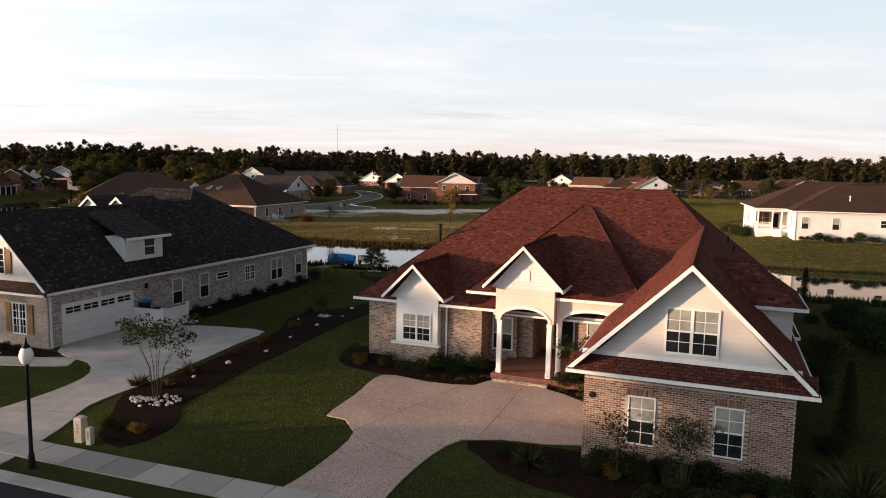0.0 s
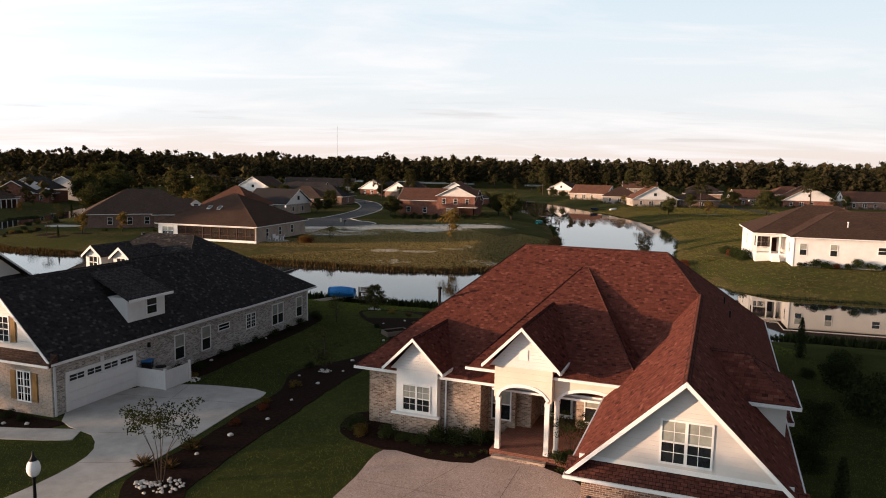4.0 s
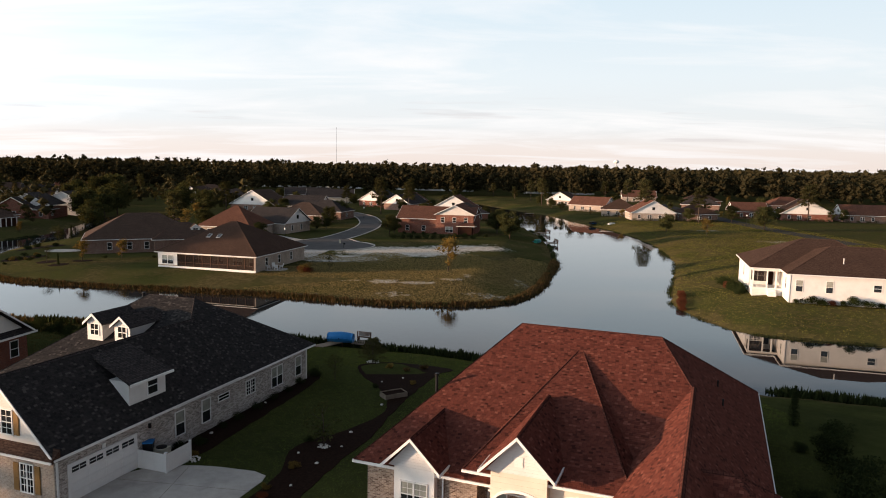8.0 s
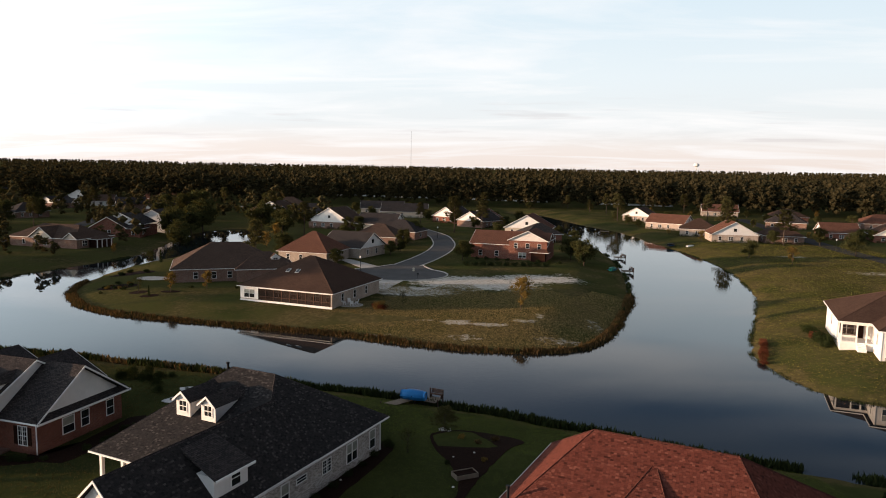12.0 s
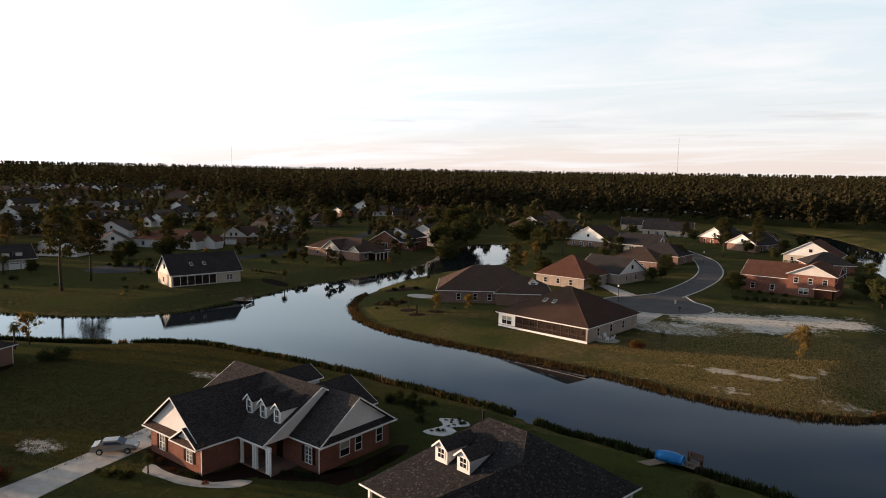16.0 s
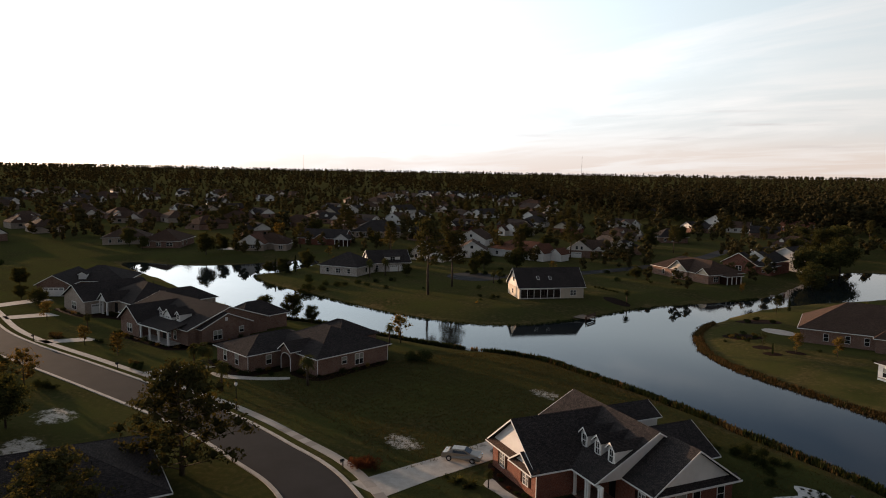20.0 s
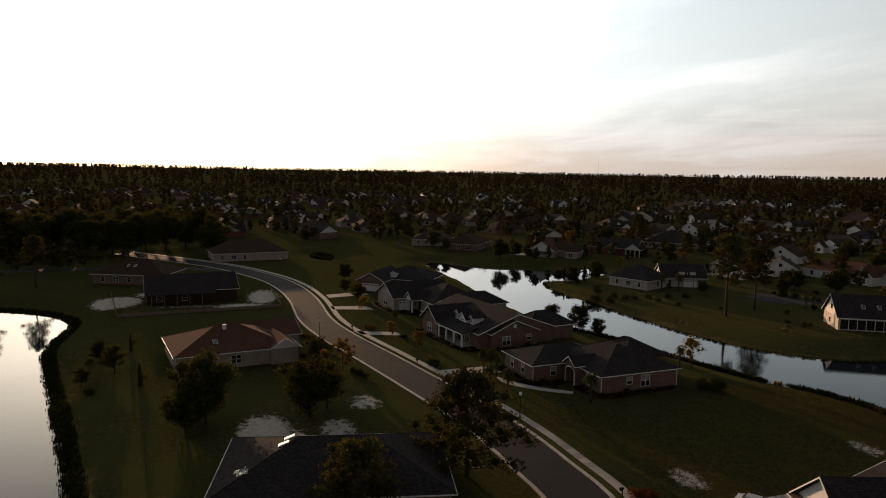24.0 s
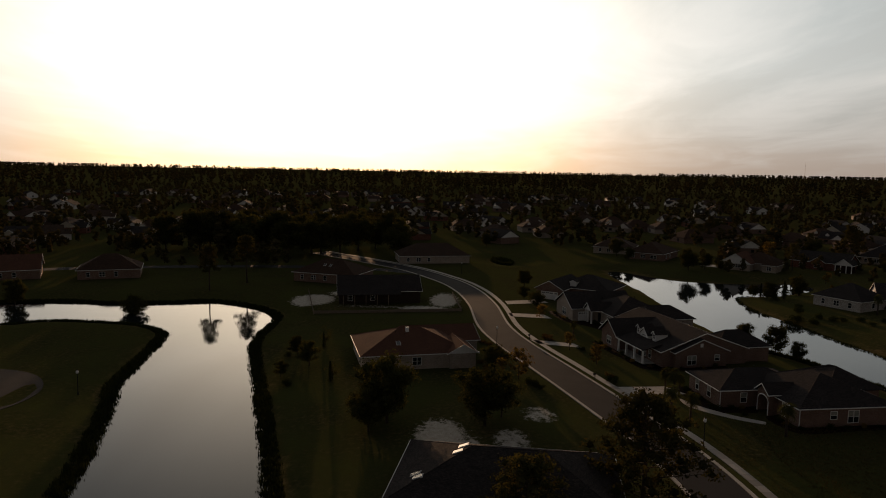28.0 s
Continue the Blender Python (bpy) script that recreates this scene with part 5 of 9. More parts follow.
def sunroom(h, W, R):
    part("screen", MB().box(4.2, 20.6, 0.02, 0.035, 0.3, 2.62), M["screen_mesh"], h, "dark insect screen of the porch", uv=False)
    for k in range(10):
        part("screen_post", MB().box(4.2 + k * 1.82 - 0.06, 4.2 + k * 1.82 + 0.06, -0.05, 0.016, 0.3, 2.62), M["darkwood"], h, uv=False)
    part("porch_beam", MB().box(4.2, 20.6, -0.04, 0.18, 2.62, 2.9), M["white"], h, uv=False)
    part("screen_rail", MB().box(4.2, 20.6, -0.03, 0.014, 1.05, 1.13), M["darkwood"], h, uv=False)
    part("porch_floor", MB().box(4.2, 20.6, 0.0, 2.8, -0.6, 0.3), M["concrete"], h)
    for x, wide in ((7.0, 1.8), (11.2, 2.4), (15.6, 1.8), (18.6, 1.0)):
        window(h, x, 2.8, 0.6, 0, wide, 1.7, "double" if wide > 1.3 else "single", True)
    part("white_band", MB().box(-0.04, 21.04, -0.12, -0.0031, -0.6, 0.3), M["white"], h, uv=False)
    part("white_corner", MB().box(-0.04, 4.2, -0.08, -0.003, 0.46, 2.9), M["white"], h, uv=False)
    window(h, 2.1, -0.08, 0.7, 0, 2.4, 1.6, "double", True)


simple_house(-54.6, 136.5, FAR, -15.5, 21, 20, "pale brick house with brown roof and screened porch", "brick_e", "roof_brown", "hip", 2.9, 0.55,
             (("e", 4, 0.9, 1.5), ("e", 9, 0.9, 1.5), ("e", 14, .9, 1.5)), sunroom, skylights=((8.0, 5.0), (10.2, 5.0)), recess=(4.2, 20.6, 2.8))


def wing_garden(h, W, R):
    walls(h, 14, 27, -2, 10, 2.9, W)
    hip(h, 13.5, 27.5, -2.5, 12, 2.98, (19, 4.5), (22, 4.5), 6.2, R)
    dormer(h, 23, 1.2, 4.0, 0, 2.0, 1.2, 2.6, 0.8, R, M["siding_white"])


simple_house(-77, 152.5, FAR, 24, 24, 17, "brown brick house with a long grey-brown hipped roof", "brick_d", "roof_mix", "hip", 3.0, 0.6,
             (("s", 5, 0.9, 1.5), ("s", 9, 0.9, 1.5), ("s", 12.5, .9, 1.5), ("w", 5, 1.2, 1.5)), wing_garden)
simple_house(-66, 193, FAR, -12, 15, 14, "cream brick house with rust-red hipped roof", "brick_e", "roof_rust", "hip", 2.9, 0.75, (("s", 3, .9, 1.4), ("s", 7, .9, 1.4), ("s", 11, .9, 1.4)))


def double_garage(h, W, R):
    garage_door(h, 6.5, 0, 0, 0, 4.9, 2.1)


simple_house(-58, 208, FAR, -20, 14, 14, "pale brick house with dark gabled roof and a white garage door", "brick_e", "roof_dark", "gx", 2.9, 0.6, (("e", 4, 0.9, 1.4), ("e", 9, .9, 1.4)), double_garage)


def two_storey(h, W, R):
    gable(h, 11.5, 23.8, -1.2, 12, 5.9, 8.8, "y", R, M["siding"], "0", 0.5)
    walls(h, 12, 23.3, -0.7, 10, 5.8, W)
    for x in (14, 17.5, 21):
        window(h, x, -0.7, 3.6, 0, 1.0, 1.4, "single", False)
    window(h, 16, -0.7, 0.7, 0, 2.2, 1.5, "double", True)
    part("porch_screen", MB().box(19, 23.2, -2.8, -0.7, -0.4, 2.7), M["screen"], h)
    hip(h, 18.7, 24.2, -3.2, -0.2, 2.8, (20, -1.2), (23, -1.2), 3.6, R)


simple_house(-13.1, 215.0, FAR, -12, 23, 14, "two-storey red brick house with brown roof and white gable", "brick_c", "roof_rust", "gx", 4.3, 0.5,
             (("s", 3, 1.0, 1.5), ("s", 8, 1.0, 1.5)), two_storey, "siding")


def white_porch_home():
    """The white house on the mound: a corner porch, and a long front that stands forward of it."""
    h = empty("house", pose(47.3, 106.3, 2.15, 0, 0, -16), "white painted brick house with brown hipped roof on the far bank", "house")
    W, R = M["siding_white"], M["roof_brown"]
    walls(h, 0, 20, 3.4, 16, 3.0, W, -1.5)
    walls(h, 4.2, 24, -5.2, 3.4, 3.0, W, -1.5)
    walls(h, 18, 34, -3.0, 12, 3.0, W, -1.5)
    hip(h, -0.5, 20.5, -0.5, 16.5, 3.08, (8.0, 8.0), (12.5, 8.0), 7.0, R)
    hip(h, 3.7, 24.5, -5.7, 12.0, 3.08, (11.0, 2.4), (17.5, 2.4), 6.5, R, "swe")
    hip(h, 17.5, 34.5, -3.5, 12.5, 3.08, (24.5, 4.5), (27.5, 4.5), 6.9, M["roof_dark"], "se")
    # the porch in the corner: floor, posts, rail, inner wall with a door and a window
    part("porch_floor", MB().box(-0.02, 4.18, -0.02, 3.38, -0.25, 0.0), M["white"], h, uv=False)
    part("porch_base", MB().box(0.0, 4.18, 0.0, 3.38, -1.5, -0.252), W, h)
    part("porch_beam", MB().box(-0.05, 4.18, -0.05, 0.2, 2.55, 3.0).box(-0.05, 0.2, 0.2, 3.38, 2.55, 3.0), M["white"], h, uv=False)
    for x, y in ((0.08, 0.08), (2.05, 0.08), (3.3, 0.08), (0.08, 1.8)):
        column(h, x, y, 0.0, 2.55, 0.1)
    for k in range(10):
        part("baluster", MB().box(0.28 + k * 0.175, 0.31 + k * 0.175, 0.06, 0.09, 0.08, 0.9), M["white"], h, uv=False)
    for k in range(8):
        part("baluster", MB().box(0.06, 0.09, 0.3 + k * 0.18, 0.33 + k * 0.18, 0.08, 0.9), M["white"], h, uv=False)
    part("hand_rail", MB().box(0.2, 1.95, 0.04, 0.12, 0.9, 0.97).box(0.04, 0.12, 0.2, 1.7, 0.9, 0.97), M["white"], h, uv=False)
    part("bottom_rail", MB().box(0.2, 1.95, 0.05, 0.11, 0.03, 0.08), M["white"], h, uv=False)
    window(h, 1.2, 3.4, 0.5, 0, 1.9, 1.8, "double", False)
    part("porch_screen", MB().box(0.2, 1.94, 0.02, 0.035, 0.98, 2.54).box(0.02, 0.035, 0.2, 1.7, 0.98, 2.54), M["screen_mesh"], h, "dark insect screen", uv=False)
    part("porch_door", MB().box(2.5, 3.4, 3.34, 3.397, 0.0, 2.1).box(2.62, 3.28, 3.32, 3.34, 0.3, 1.9), M["screen"], h, "dark screen door", uv=False)
    for k in range(4):
        part("porch_step", MB().box(2.15, 3.25, -0.3 * (k + 1), -0.3 * k - 0.02, -1.4, -0.17 * (k + 1)), M["white"], h, uv=False)
    # windows of the long front and its crawl-space vents
    window(h, 5.5, -5.2, 0.55, 0, 0.85, 1.6, "single", True)
    window(h, 9.4, -5.2, 0.55, 0, 0.85, 1.6, "single", True)
    window(h, 15.4, -5.2, 1.05, 0, 0.95, 0.95, "single", False)
    window(h, 4.2, -2.6, 0.55, -90, 0.75, 1.6, "single", True)
    window(h, 0, 9.6, 0.55, -90, 0.85, 1.6, "single", True)
    for x, w, z in ((5.9, 0.45, -0.72), (8.5, 1.1, -1.1), (10.0, 0.35, -0.75)):
        part("crawl_vent", MB().box(x - w / 2, x + w / 2, -5.24, -5.203, z, z + (0.55 if w > 1 else 0.2)), M["screen"], h, uv=False)
    for x in (4.26, 23.9):
        part("downpipe", MB().box(x - 0.04, x + 0.04, -5.28, -5.203, -1.2, 3.0), M["white"], h, uv=False)
    part("roof_vent", MB().cyl(11.6, -2.4, 4.2, 5.15, 0.07, n=8).cyl(11.6, -2.4, 5.15, 5.25, 0.12, n=8), M["white"], h, uv=False)
    part("skylight", MB().box(-0.3, 0.3, -0.6, 0.6, 0.0, 0.1), M["white"], h, m=pose(20.8, -2.0, 4.75, 25, 0, 0), uv=False)
    part("skylight_pane", MB().box(-0.24, 0.24, -0.54, 0.54, 0.1, 0.12), M["skylight"], h, m=pose(20.8, -2.0, 4.75, 25, 0, 0), uv=False)


white_porch_home()

# the row beyond the canal
ROW = [(57, 385, -30, 15, 12, "brick_e", "roof_mix", "gy"), (61, 340, -35, 18, 13, "brick_e", "roof_rust", "gx"), (69, 306, -14, 15, 14, "brick_e", "roof_brown", "hip"), (76, 283, -4, 17, 14, "brick_e", "roof_rust", "gy"), (96, 283, -4, 14, 13, "brick_d", "roof_brown", "hip"),
       (122, 361, -20, 18, 14, "brick_d", "roof_dark", "hip"), (126, 305, -8, 14, 13, "brick_c", "roof_rust", "gx"), (143, 298, -12, 20, 14, "brick_c", "roof_brown", "gy"), (166, 292, -10, 24, 14, "brick_d", "roof_rust", "gx"),
       (112, 440, -10, 20, 14, "brick_e", "roof_rust", "gx"), (140, 400, 5, 18, 14, "brick_c", "roof_brown", "hip"), (170, 365, 0, 20, 14, "brick_d", "roof_rust", "hip"), (196, 300, -5, 20, 14, "tan", "roof_brown", "gx"),
       (165, 245, -30, 18, 14, "brick_e", "roof_rust", "gy"), (-88, 297, -15, 20, 15, "brick_d", "roof_mix", "gy"), (-66, 290, -10, 17, 14, "tan", "roof_dark", "gx"), (-86, 392, 10, 24, 13, "tan", "roof_dark", "gx"),
       (-40, 345, -30, 16, 13, "brick_c", "roof_dark", "gy"), (-24, 332, -20, 15, 13, "brick_d", "roof_rust", "gy"), (-4, 290, -12, 18, 14, "tan", "roof_rust", "gy"), (-56, 240, -10, 16, 13, "brick_d", "roof_mix", "hip"), (-54, 262, -14, 18, 13, "brick_d", "roof_dark", "hip"), (-70, 368, 5, 24, 14, "tan", "roof_dark", "gx"), (-112, 345, 12, 20, 14, "brick_d", "roof_dark", "hip"), (-132, 352, -10, 17, 13, "tan", "roof_mix", "gy"), (-14, 316, 60, 16, 14, "brick_d", "roof_dark", "gx"), (4, 262, 15, 14, 12, "brick_c", "roof_dark", "hip")]
WINS = (("s", 3, 1.0, 1.4), ("s", 7, 1.6, 1.4), ("s", 11, 1.0, 1.4), ("w", 5, 1.2, 1.4), ("e", 6, 1.2, 1.4))
for x, y, a, w, d, wl_, rf, st in ROW:
    simple_house(x, y, FAR, a, w, d, {"brick_c": "red brick", "brick_d": "brown brick", "brick_e": "pale brick", "siding": "cream sided", "siding_white": "white sided", "tan": "tan sided"}[wl_] + " suburban house with a " + {"roof_rust": "rust", "roof_mix": "grey-brown", "roof_brown": "brown", "roof_dark": "dark"}[rf] + " shingle roof", wl_, rf, st, 2.9, 0.6, WINS)


# across the pond
def screened(h, W, R):
    part("screen", MB().box(0.4, 11.9, 0.02, 0.035, 0.3, 2.62), M["screen_mesh"], h, "dark insect screen of the porch", uv=False)
    for k in range(7):
        part("screen_post", MB().box(0.4 + k * 1.91 - .06, .4 + k * 1.91 + .06, -0.05, 0.016, 0.0, 2.62), M["white"], h, uv=False)
    part("porch_beam", MB().box(0.4, 11.9, -0.04, 0.18, 2.62, 2.9), M["white"], h, uv=False)
    part("porch_base", MB().box(0.4, 11.9, 0.0, 3.2, -0.6, 0.25), M["concrete"], h)
    window(h, 4.0, 3.2, 0.5, 0, 2.0, 1.8, "double", False)
    window(h, 8.4, 3.2, 0.3, 0, 1.8, 2.0, "double", False)


# cream walls given the darker tan to paint in their shade; gables stay cream
simple_house(-143.3, 131.5, FAR, 66, 18.7, 10.4, "cream sided house with dark gabled roof and screened porch", "tan", "roof_dark", "gx", 3.0, 0.95, (("s", 15.6, 1.6, 1.4), ("w", 6, 1.0, 1.2)), screened, "siding", skylights=((6, 2.2), (9.5, 2.2)), recess=(0.4, 11.9, 3.2))
simple_house(-211.6, 105.4, FAR, 30, 14, 13, "white brick house with charcoal roof on the far point", "brick_b", "roof_dark", "hip", 2.9, 0.6, WINS)


def garage_wing(h, W, R):
    for x in (8.2, 11.5):
        garage_door(h, x, 0, 0, 0, 2.6, 2.1)
    part("dormer", MB().box(5.4, 10.6, 0.9, 4.6, 3.0, 5.1), M["siding_white"], h)
    part("dormer_roof", MB().add([(5.0, 0.5, 5.05), (11.0, 0.5, 5.05), (11.0, 5.4, 6.2), (5.0, 5.4, 6.2), (5.0, 0.5, 4.9), (11.0, 0.5, 4.9), (11.0, 5.4, 6.05), (5.0, 5.4, 6.05)], [(0, 1, 2, 3), (7, 6, 5, 4), (0, 4, 5, 1), (1, 5, 6, 2), (2, 6, 7, 3), (3, 7, 4, 0)]), R, h)
    window(h, 8.0, 0.9, 3.7, 0, 1.6, 1.1, "double", False)
    window(h, 2.4, 0, 0.8, 0, 0.9, 1.4, "single", False)


simple_house(-206.3, 121.3, FAR, 72.5, 13.8, 11, "white garage wing with charcoal roof and dormer", "brick_b", "roof_dark", "gx", 2.9, 0.7, (), garage_wing)
simple_house(-312.2, 72.9, FAR, 57, 16, 21, "brown brick house with brown hipped roof across the pond", "brick_d", "roof_brown", "hip", 2.9, 0.5, (("s", 3, 1.6, 1.4), ("s", 7.5, 1.8, 1.4), ("s", 12, 2.6, 1.4), ("e", 5, 1.0, 1.4), ("e", 10, 1.0, 1.4)))
simple_house(-331, 62, FAR, 70, 18, 16, "pale brick house with grey hipped roof", "brick_e", "roof_mix", "hip", 2.9, 0.5, WINS)
simple_house(-312.7, 172.4, FAR, 60, 27, 20, "pale house with a broad grey hipped roof", "brick_e", "roof_dark", "hip", 2.9, 0.5, WINS)
simple_house(-228.5, 151.8, FAR, 20, 15, 14, "cream house with brown gabled roof among pines", "siding", "roof_brown", "gy", 2.9, 0.6, WINS)
simple_house(-224, 171, FAR, 50, 12, 12, "small white gabled house behind a pine", "siding_white", "roof_mix", "gy", 2.7, 0.65, WINS)


def far_house(x, y, ang, label):
    px_, py_ = place(x, y)
    k = px_ / x
    return empty("house", pose(px_, py_, FAR, 0, 0, ang) @ Matrix.Diagonal((k, k, k, 1)), label, "house")


def gable_cottage():
    h = far_house(-284.5, 105, 52, "house with orange-brown roof and a tall white gable")
    W, R = M["brick_e"], M["roof_brown"]
    walls(h, -1, 10, 0, 16, 2.7, W)
    gable(h, -1.6, 10.6, -0.6, 13, 2.8, 6.6, "y", M["roof_rust"], M["siding_white"], "0", 0.5)
    for x in (1, 3, 5, 7):
        window(h, x + .5, 0, 1.1, 0, 1.6, 1.3, "double", False)
    walls(h, 9, 17, 6, 20, 2.7, W)
    hip(h, 3, 17.6, 5.4, 20.6, 2.8, (9, 13), (11, 13), 6.4, R)
    walls(h, 14, 19, 2, 10, 2.7, W)
    hip(h, 13.5, 19.5, 1.5, 12, 2.8, (16.5, 5), (16.5, 8), 4.6, R)
    window(h, 16.5, 2, 0.8, 0, 1.6, 1.4, "double", False)
    part("patio", MB().box(-10, -2, 2, 9, -0.6, 0.04), M["concrete"], h)


def white_porch_house():
    h = far_house(-296, 136.4, 46, "red brick house with dark roof, small white gables and porch")
    W, R = M["brick_c"], M["roof_dark"]
    walls(h, 0, 21, 0, 14, 2.9, W)
    gable(h, -0.5, 21.5, -0.5, 14.5, 3.0, 6.6, "x", R, W, "01", 0.5)
    gable(h, 7.5, 13.5, -1.4, 6, 3.0, 5.0, "y", R, W, "0", 0.4)
    walls(h, 8, 13, -1, 3, 2.9, W)
    window(h, 10.5, -1, 0.8, 0, 2.2, 1.4, "double", False)
    gable(h, 17, 24, -3, 7, 3.0, 5.4, "y", R, M["siding_white"], "0", 0.4)
    part("porch_screen", MB().box(17.6, 23.4, -2.4, 2, -0.3, 2.8), M["screen"], h)
    for x in (17.6, 19.5, 21.5, 23.4):
        column(h, x, -2.6, 0, 2.8, 0.14)
    window(h, 4, 0, 0.8, 0, 1.2, 1.4, "single", False)


def rust_house():
    h = far_house(-224, 187.9, 12, "white house with red-brown roof and a white end gable")
    W, R = M["siding_white"], M["roof_rust"]
    walls(h, 0, 24, 0, 13, 2.9, W)
    hip(h, -0.5, 24.5, -0.5, 13.5, 3.0, (7, 6.5), (20, 6.5), 6.6, R)
    gable(h, 20, 27.5, -1.2, 8, 3.0, 6.4, "y", R, W, "0", 0.4)
    walls(h, 20.4, 27, -0.8, 6, 3.0, W)
    for x in (22.4, 24.6):
        window(h, x, -0.8, 3.1, 0, 0.9, 1.3, "single", False)
    window(h, 23.6, -0.8, 0.7, 0, 2.4, 1.4, "double", False)
    for x in (4, 9, 14):
        window(h, x, 0, 0.8, 0, 1.2, 1.4, "single", False)
    gable(h, 26, 32, 4, 11, 2.6, 4.9, "y", R, W, "0", 0.4)
    walls(h, 26.4, 31.6, 4.4, 10, 2.6, W)


def twin_gables():
    h = far_house(-204.8, 213.1, 36, "white and tan house with steep grey-brown gables and garage")
    W, R = M["siding"], M["roof_mix"]
    walls(h, 0, 10, 0, 16, 3.0, M["brick_d"])
    gable(h, -0.5, 10.5, -0.5, 16.5, 3.1, 7.0, "y", R, W, "0", 0.5)
    for x in (4, 6):
        window(h, x, -0.003, 3.4, 0, 0.9, 1.3, "single", False)
    garage_door(h, 3.4, 0, 0, 0, 4.9, 2.1)
    walls(h, 8, 16, 4, 16, 3.0, M["brick_d"])
    gable(h, 5, 16.5, 3.5, 16.5, 3.1, 6.6, "x", R, M["siding_white"], "1", 0.5)
    gable(h, 10.4, 14.6, 2.2, 8, 3.0, 4.6, "y", R, W, "0", 0.4)
    for x in (10.8, 14.2):
        column(h, x, 2.6, 0, 2.95, 0.14)
    h = far_house(-201, 230, 62, "white house with steep dark gables and a brick base")
    R = M["roof_dark"]
    walls(h, 0, 12, 0, 16, 3.1, M["brick_d"])
    gable(h, -0.6, 12.6, -0.6, 16.6, 3.2, 7.4, "y", R, W, "0", 0.5)
    window(h, 6, -0.003, 4.2, 0, 1.0, 1.4, "single", False)
    window(h, 4, 0, 0.7, 0, 1.4, 1.6, "double", False)
    walls(h, 11, 19, 3, 15, 3.1, M["brick_d"])
    hip(h, 8, 19.6, 2.4, 15.6, 3.2, (13, 8), (14, 9), 6.0, R)
    dormer(h, 14, 3.6, 4.0, 0, 1.6, 1.2, 2.4, .6, R, M["siding_white"])


def tan_gable_house():
    h = far_house(-158.4, 208.2, -11, "brown brick house with brown roof and a tan gable")
    W, R = M["brick_d"], M["roof_mix"]
    walls(h, 0, 26, 0, 15, 2.9, W)
    hip(h, -0.5, 26.5, -0.5, 15.5, 3.0, (6, 7.5), (20, 7.5), 6.6, R)
    gable(h, 8.0, 17.6, -1.0, 7, 3.0, 6.3, "y", R, M["tan"], "0", 0.5)
    walls(h, 8.4, 17.2, -0.5, 4, 2.9, W)
    gable(h, 21.4, 26.9, -0.9, 7, 3.0, 5.0, "y", R, M["tan"], "0", 0.4)
    for x in (5.5, 11, 14.5):
        window(h, x, 0 if x < 8 else -0.5, 0.8, 0, 1.0, 1.4, "single", False)
    window(h, 26, 3.2, 0.7, 90, 1.8, 1.5, "double", False)
    part("porch_screen", MB().box(26.003, 29, 5, 11, -0.3, 2.6), M["screen"], h)
    for y in (5, 7, 9, 11):
        column(h, 29.1, y, 0, 2.6, 0.1)
    hip(h, 25.6, 29.6, 4.4, 11.6, 2.7, (26.5, 7), (26.5, 9), 3.7, R)


def red_gables():
    h = far_house(-150.5, 238.6, 8, "red brick house with dark roof and large white gables")
    W, R = M["brick_c"], M["roof_dark"]
    walls(h, 0, 12, 0, 14, 3.2, W)
    gable(h, -0.6, 12.6, -0.6, 14, 3.3, 7.2, "y", R, W, "0", 0.5)
    window(h, 6, 0, 0.7, 0, 2.0, 1.7, "double", False)
    walls(h, 2, 17, 5, 18, 3.4, W)
    gable(h, 0.5, 16.6, 4.4, 19, 4.2, 8.4, "y", R, M["siding_white"], "0", 0.5)
    walls(h, 12, 17, 0.8, 8, 2.9, W)
    hip(h, 11, 17.6, 0.2, 9, 3.0, (13.5, 4), (13.5, 6), 4.6, R)
    window(h, 14.6, 0.8, 0.8, 0, 1.0, 1.4, "single", False)
    window(h, 17, 4, 0.8, 90, 1.6, 1.4, "double", False)
    h = far_house(-148, 262, 5, "white house with dark steep gables by the canal")
    walls(h, 0, 16, 0, 14, 4.2, M["siding_white"])
    gable(h, -0.6, 16.6, -0.6, 14.6, 4.3, 8.4, "y", R, M["siding_white"], "0", 0.5)
    for x in (4, 8, 12):
        window(h, x, 0, 1.0, 0, 1.2, 1.5, "single", False)


gable_cottage()
white_porch_house()
rust_house()
twin_gables()
tan_gable_house()
red_gables()
for x, y, a, w, d, wl_, rf, st in ((-273.9, 405.4, 15, 20, 13, "siding_white", "roof_dark", "gy"), (-250, 395, 20, 14, 12, "siding_white", "roof_mix", "gx"), (-406, 268, 33, 11, 12, "siding_white", "roof_dark", "gy"), (-381, 232, 25, 14, 12, "siding_white", "roof_mix", "gy"), (-239, 438, 3, 20, 13, "brick_c", "roof_rust", "gx"),
                                   (-294.8, 340.7, 8, 16, 12, "siding_white", "roof_dark", "gx"), (-280, 330, 40, 12, 12, "brick_e", "roof_mix", "gy"), (-358, 454, 26, 18, 13, "brick_d", "roof_dark", "hip"), (-330, 300, 20, 15, 13, "siding", "roof_dark", "hip"), (-225, 300, 60, 15, 13, "brick_d", "roof_dark", "hip"), (-262, 200, 30, 14, 12, "siding_white", "roof_mix", "gy")):
    simple_house(x, y, FAR, a, w, d, {"brick_c": "red brick", "brick_d": "brown brick", "brick_e": "pale brick", "siding": "cream sided", "siding_white": "white sided"}[wl_] + " house among trees with a " + {"roof_rust": "rust", "roof_mix": "grey-brown", "roof_dark": "dark"}[rf] + " shingle roof", wl_, rf, st, 2.9, 0.6, WINS)


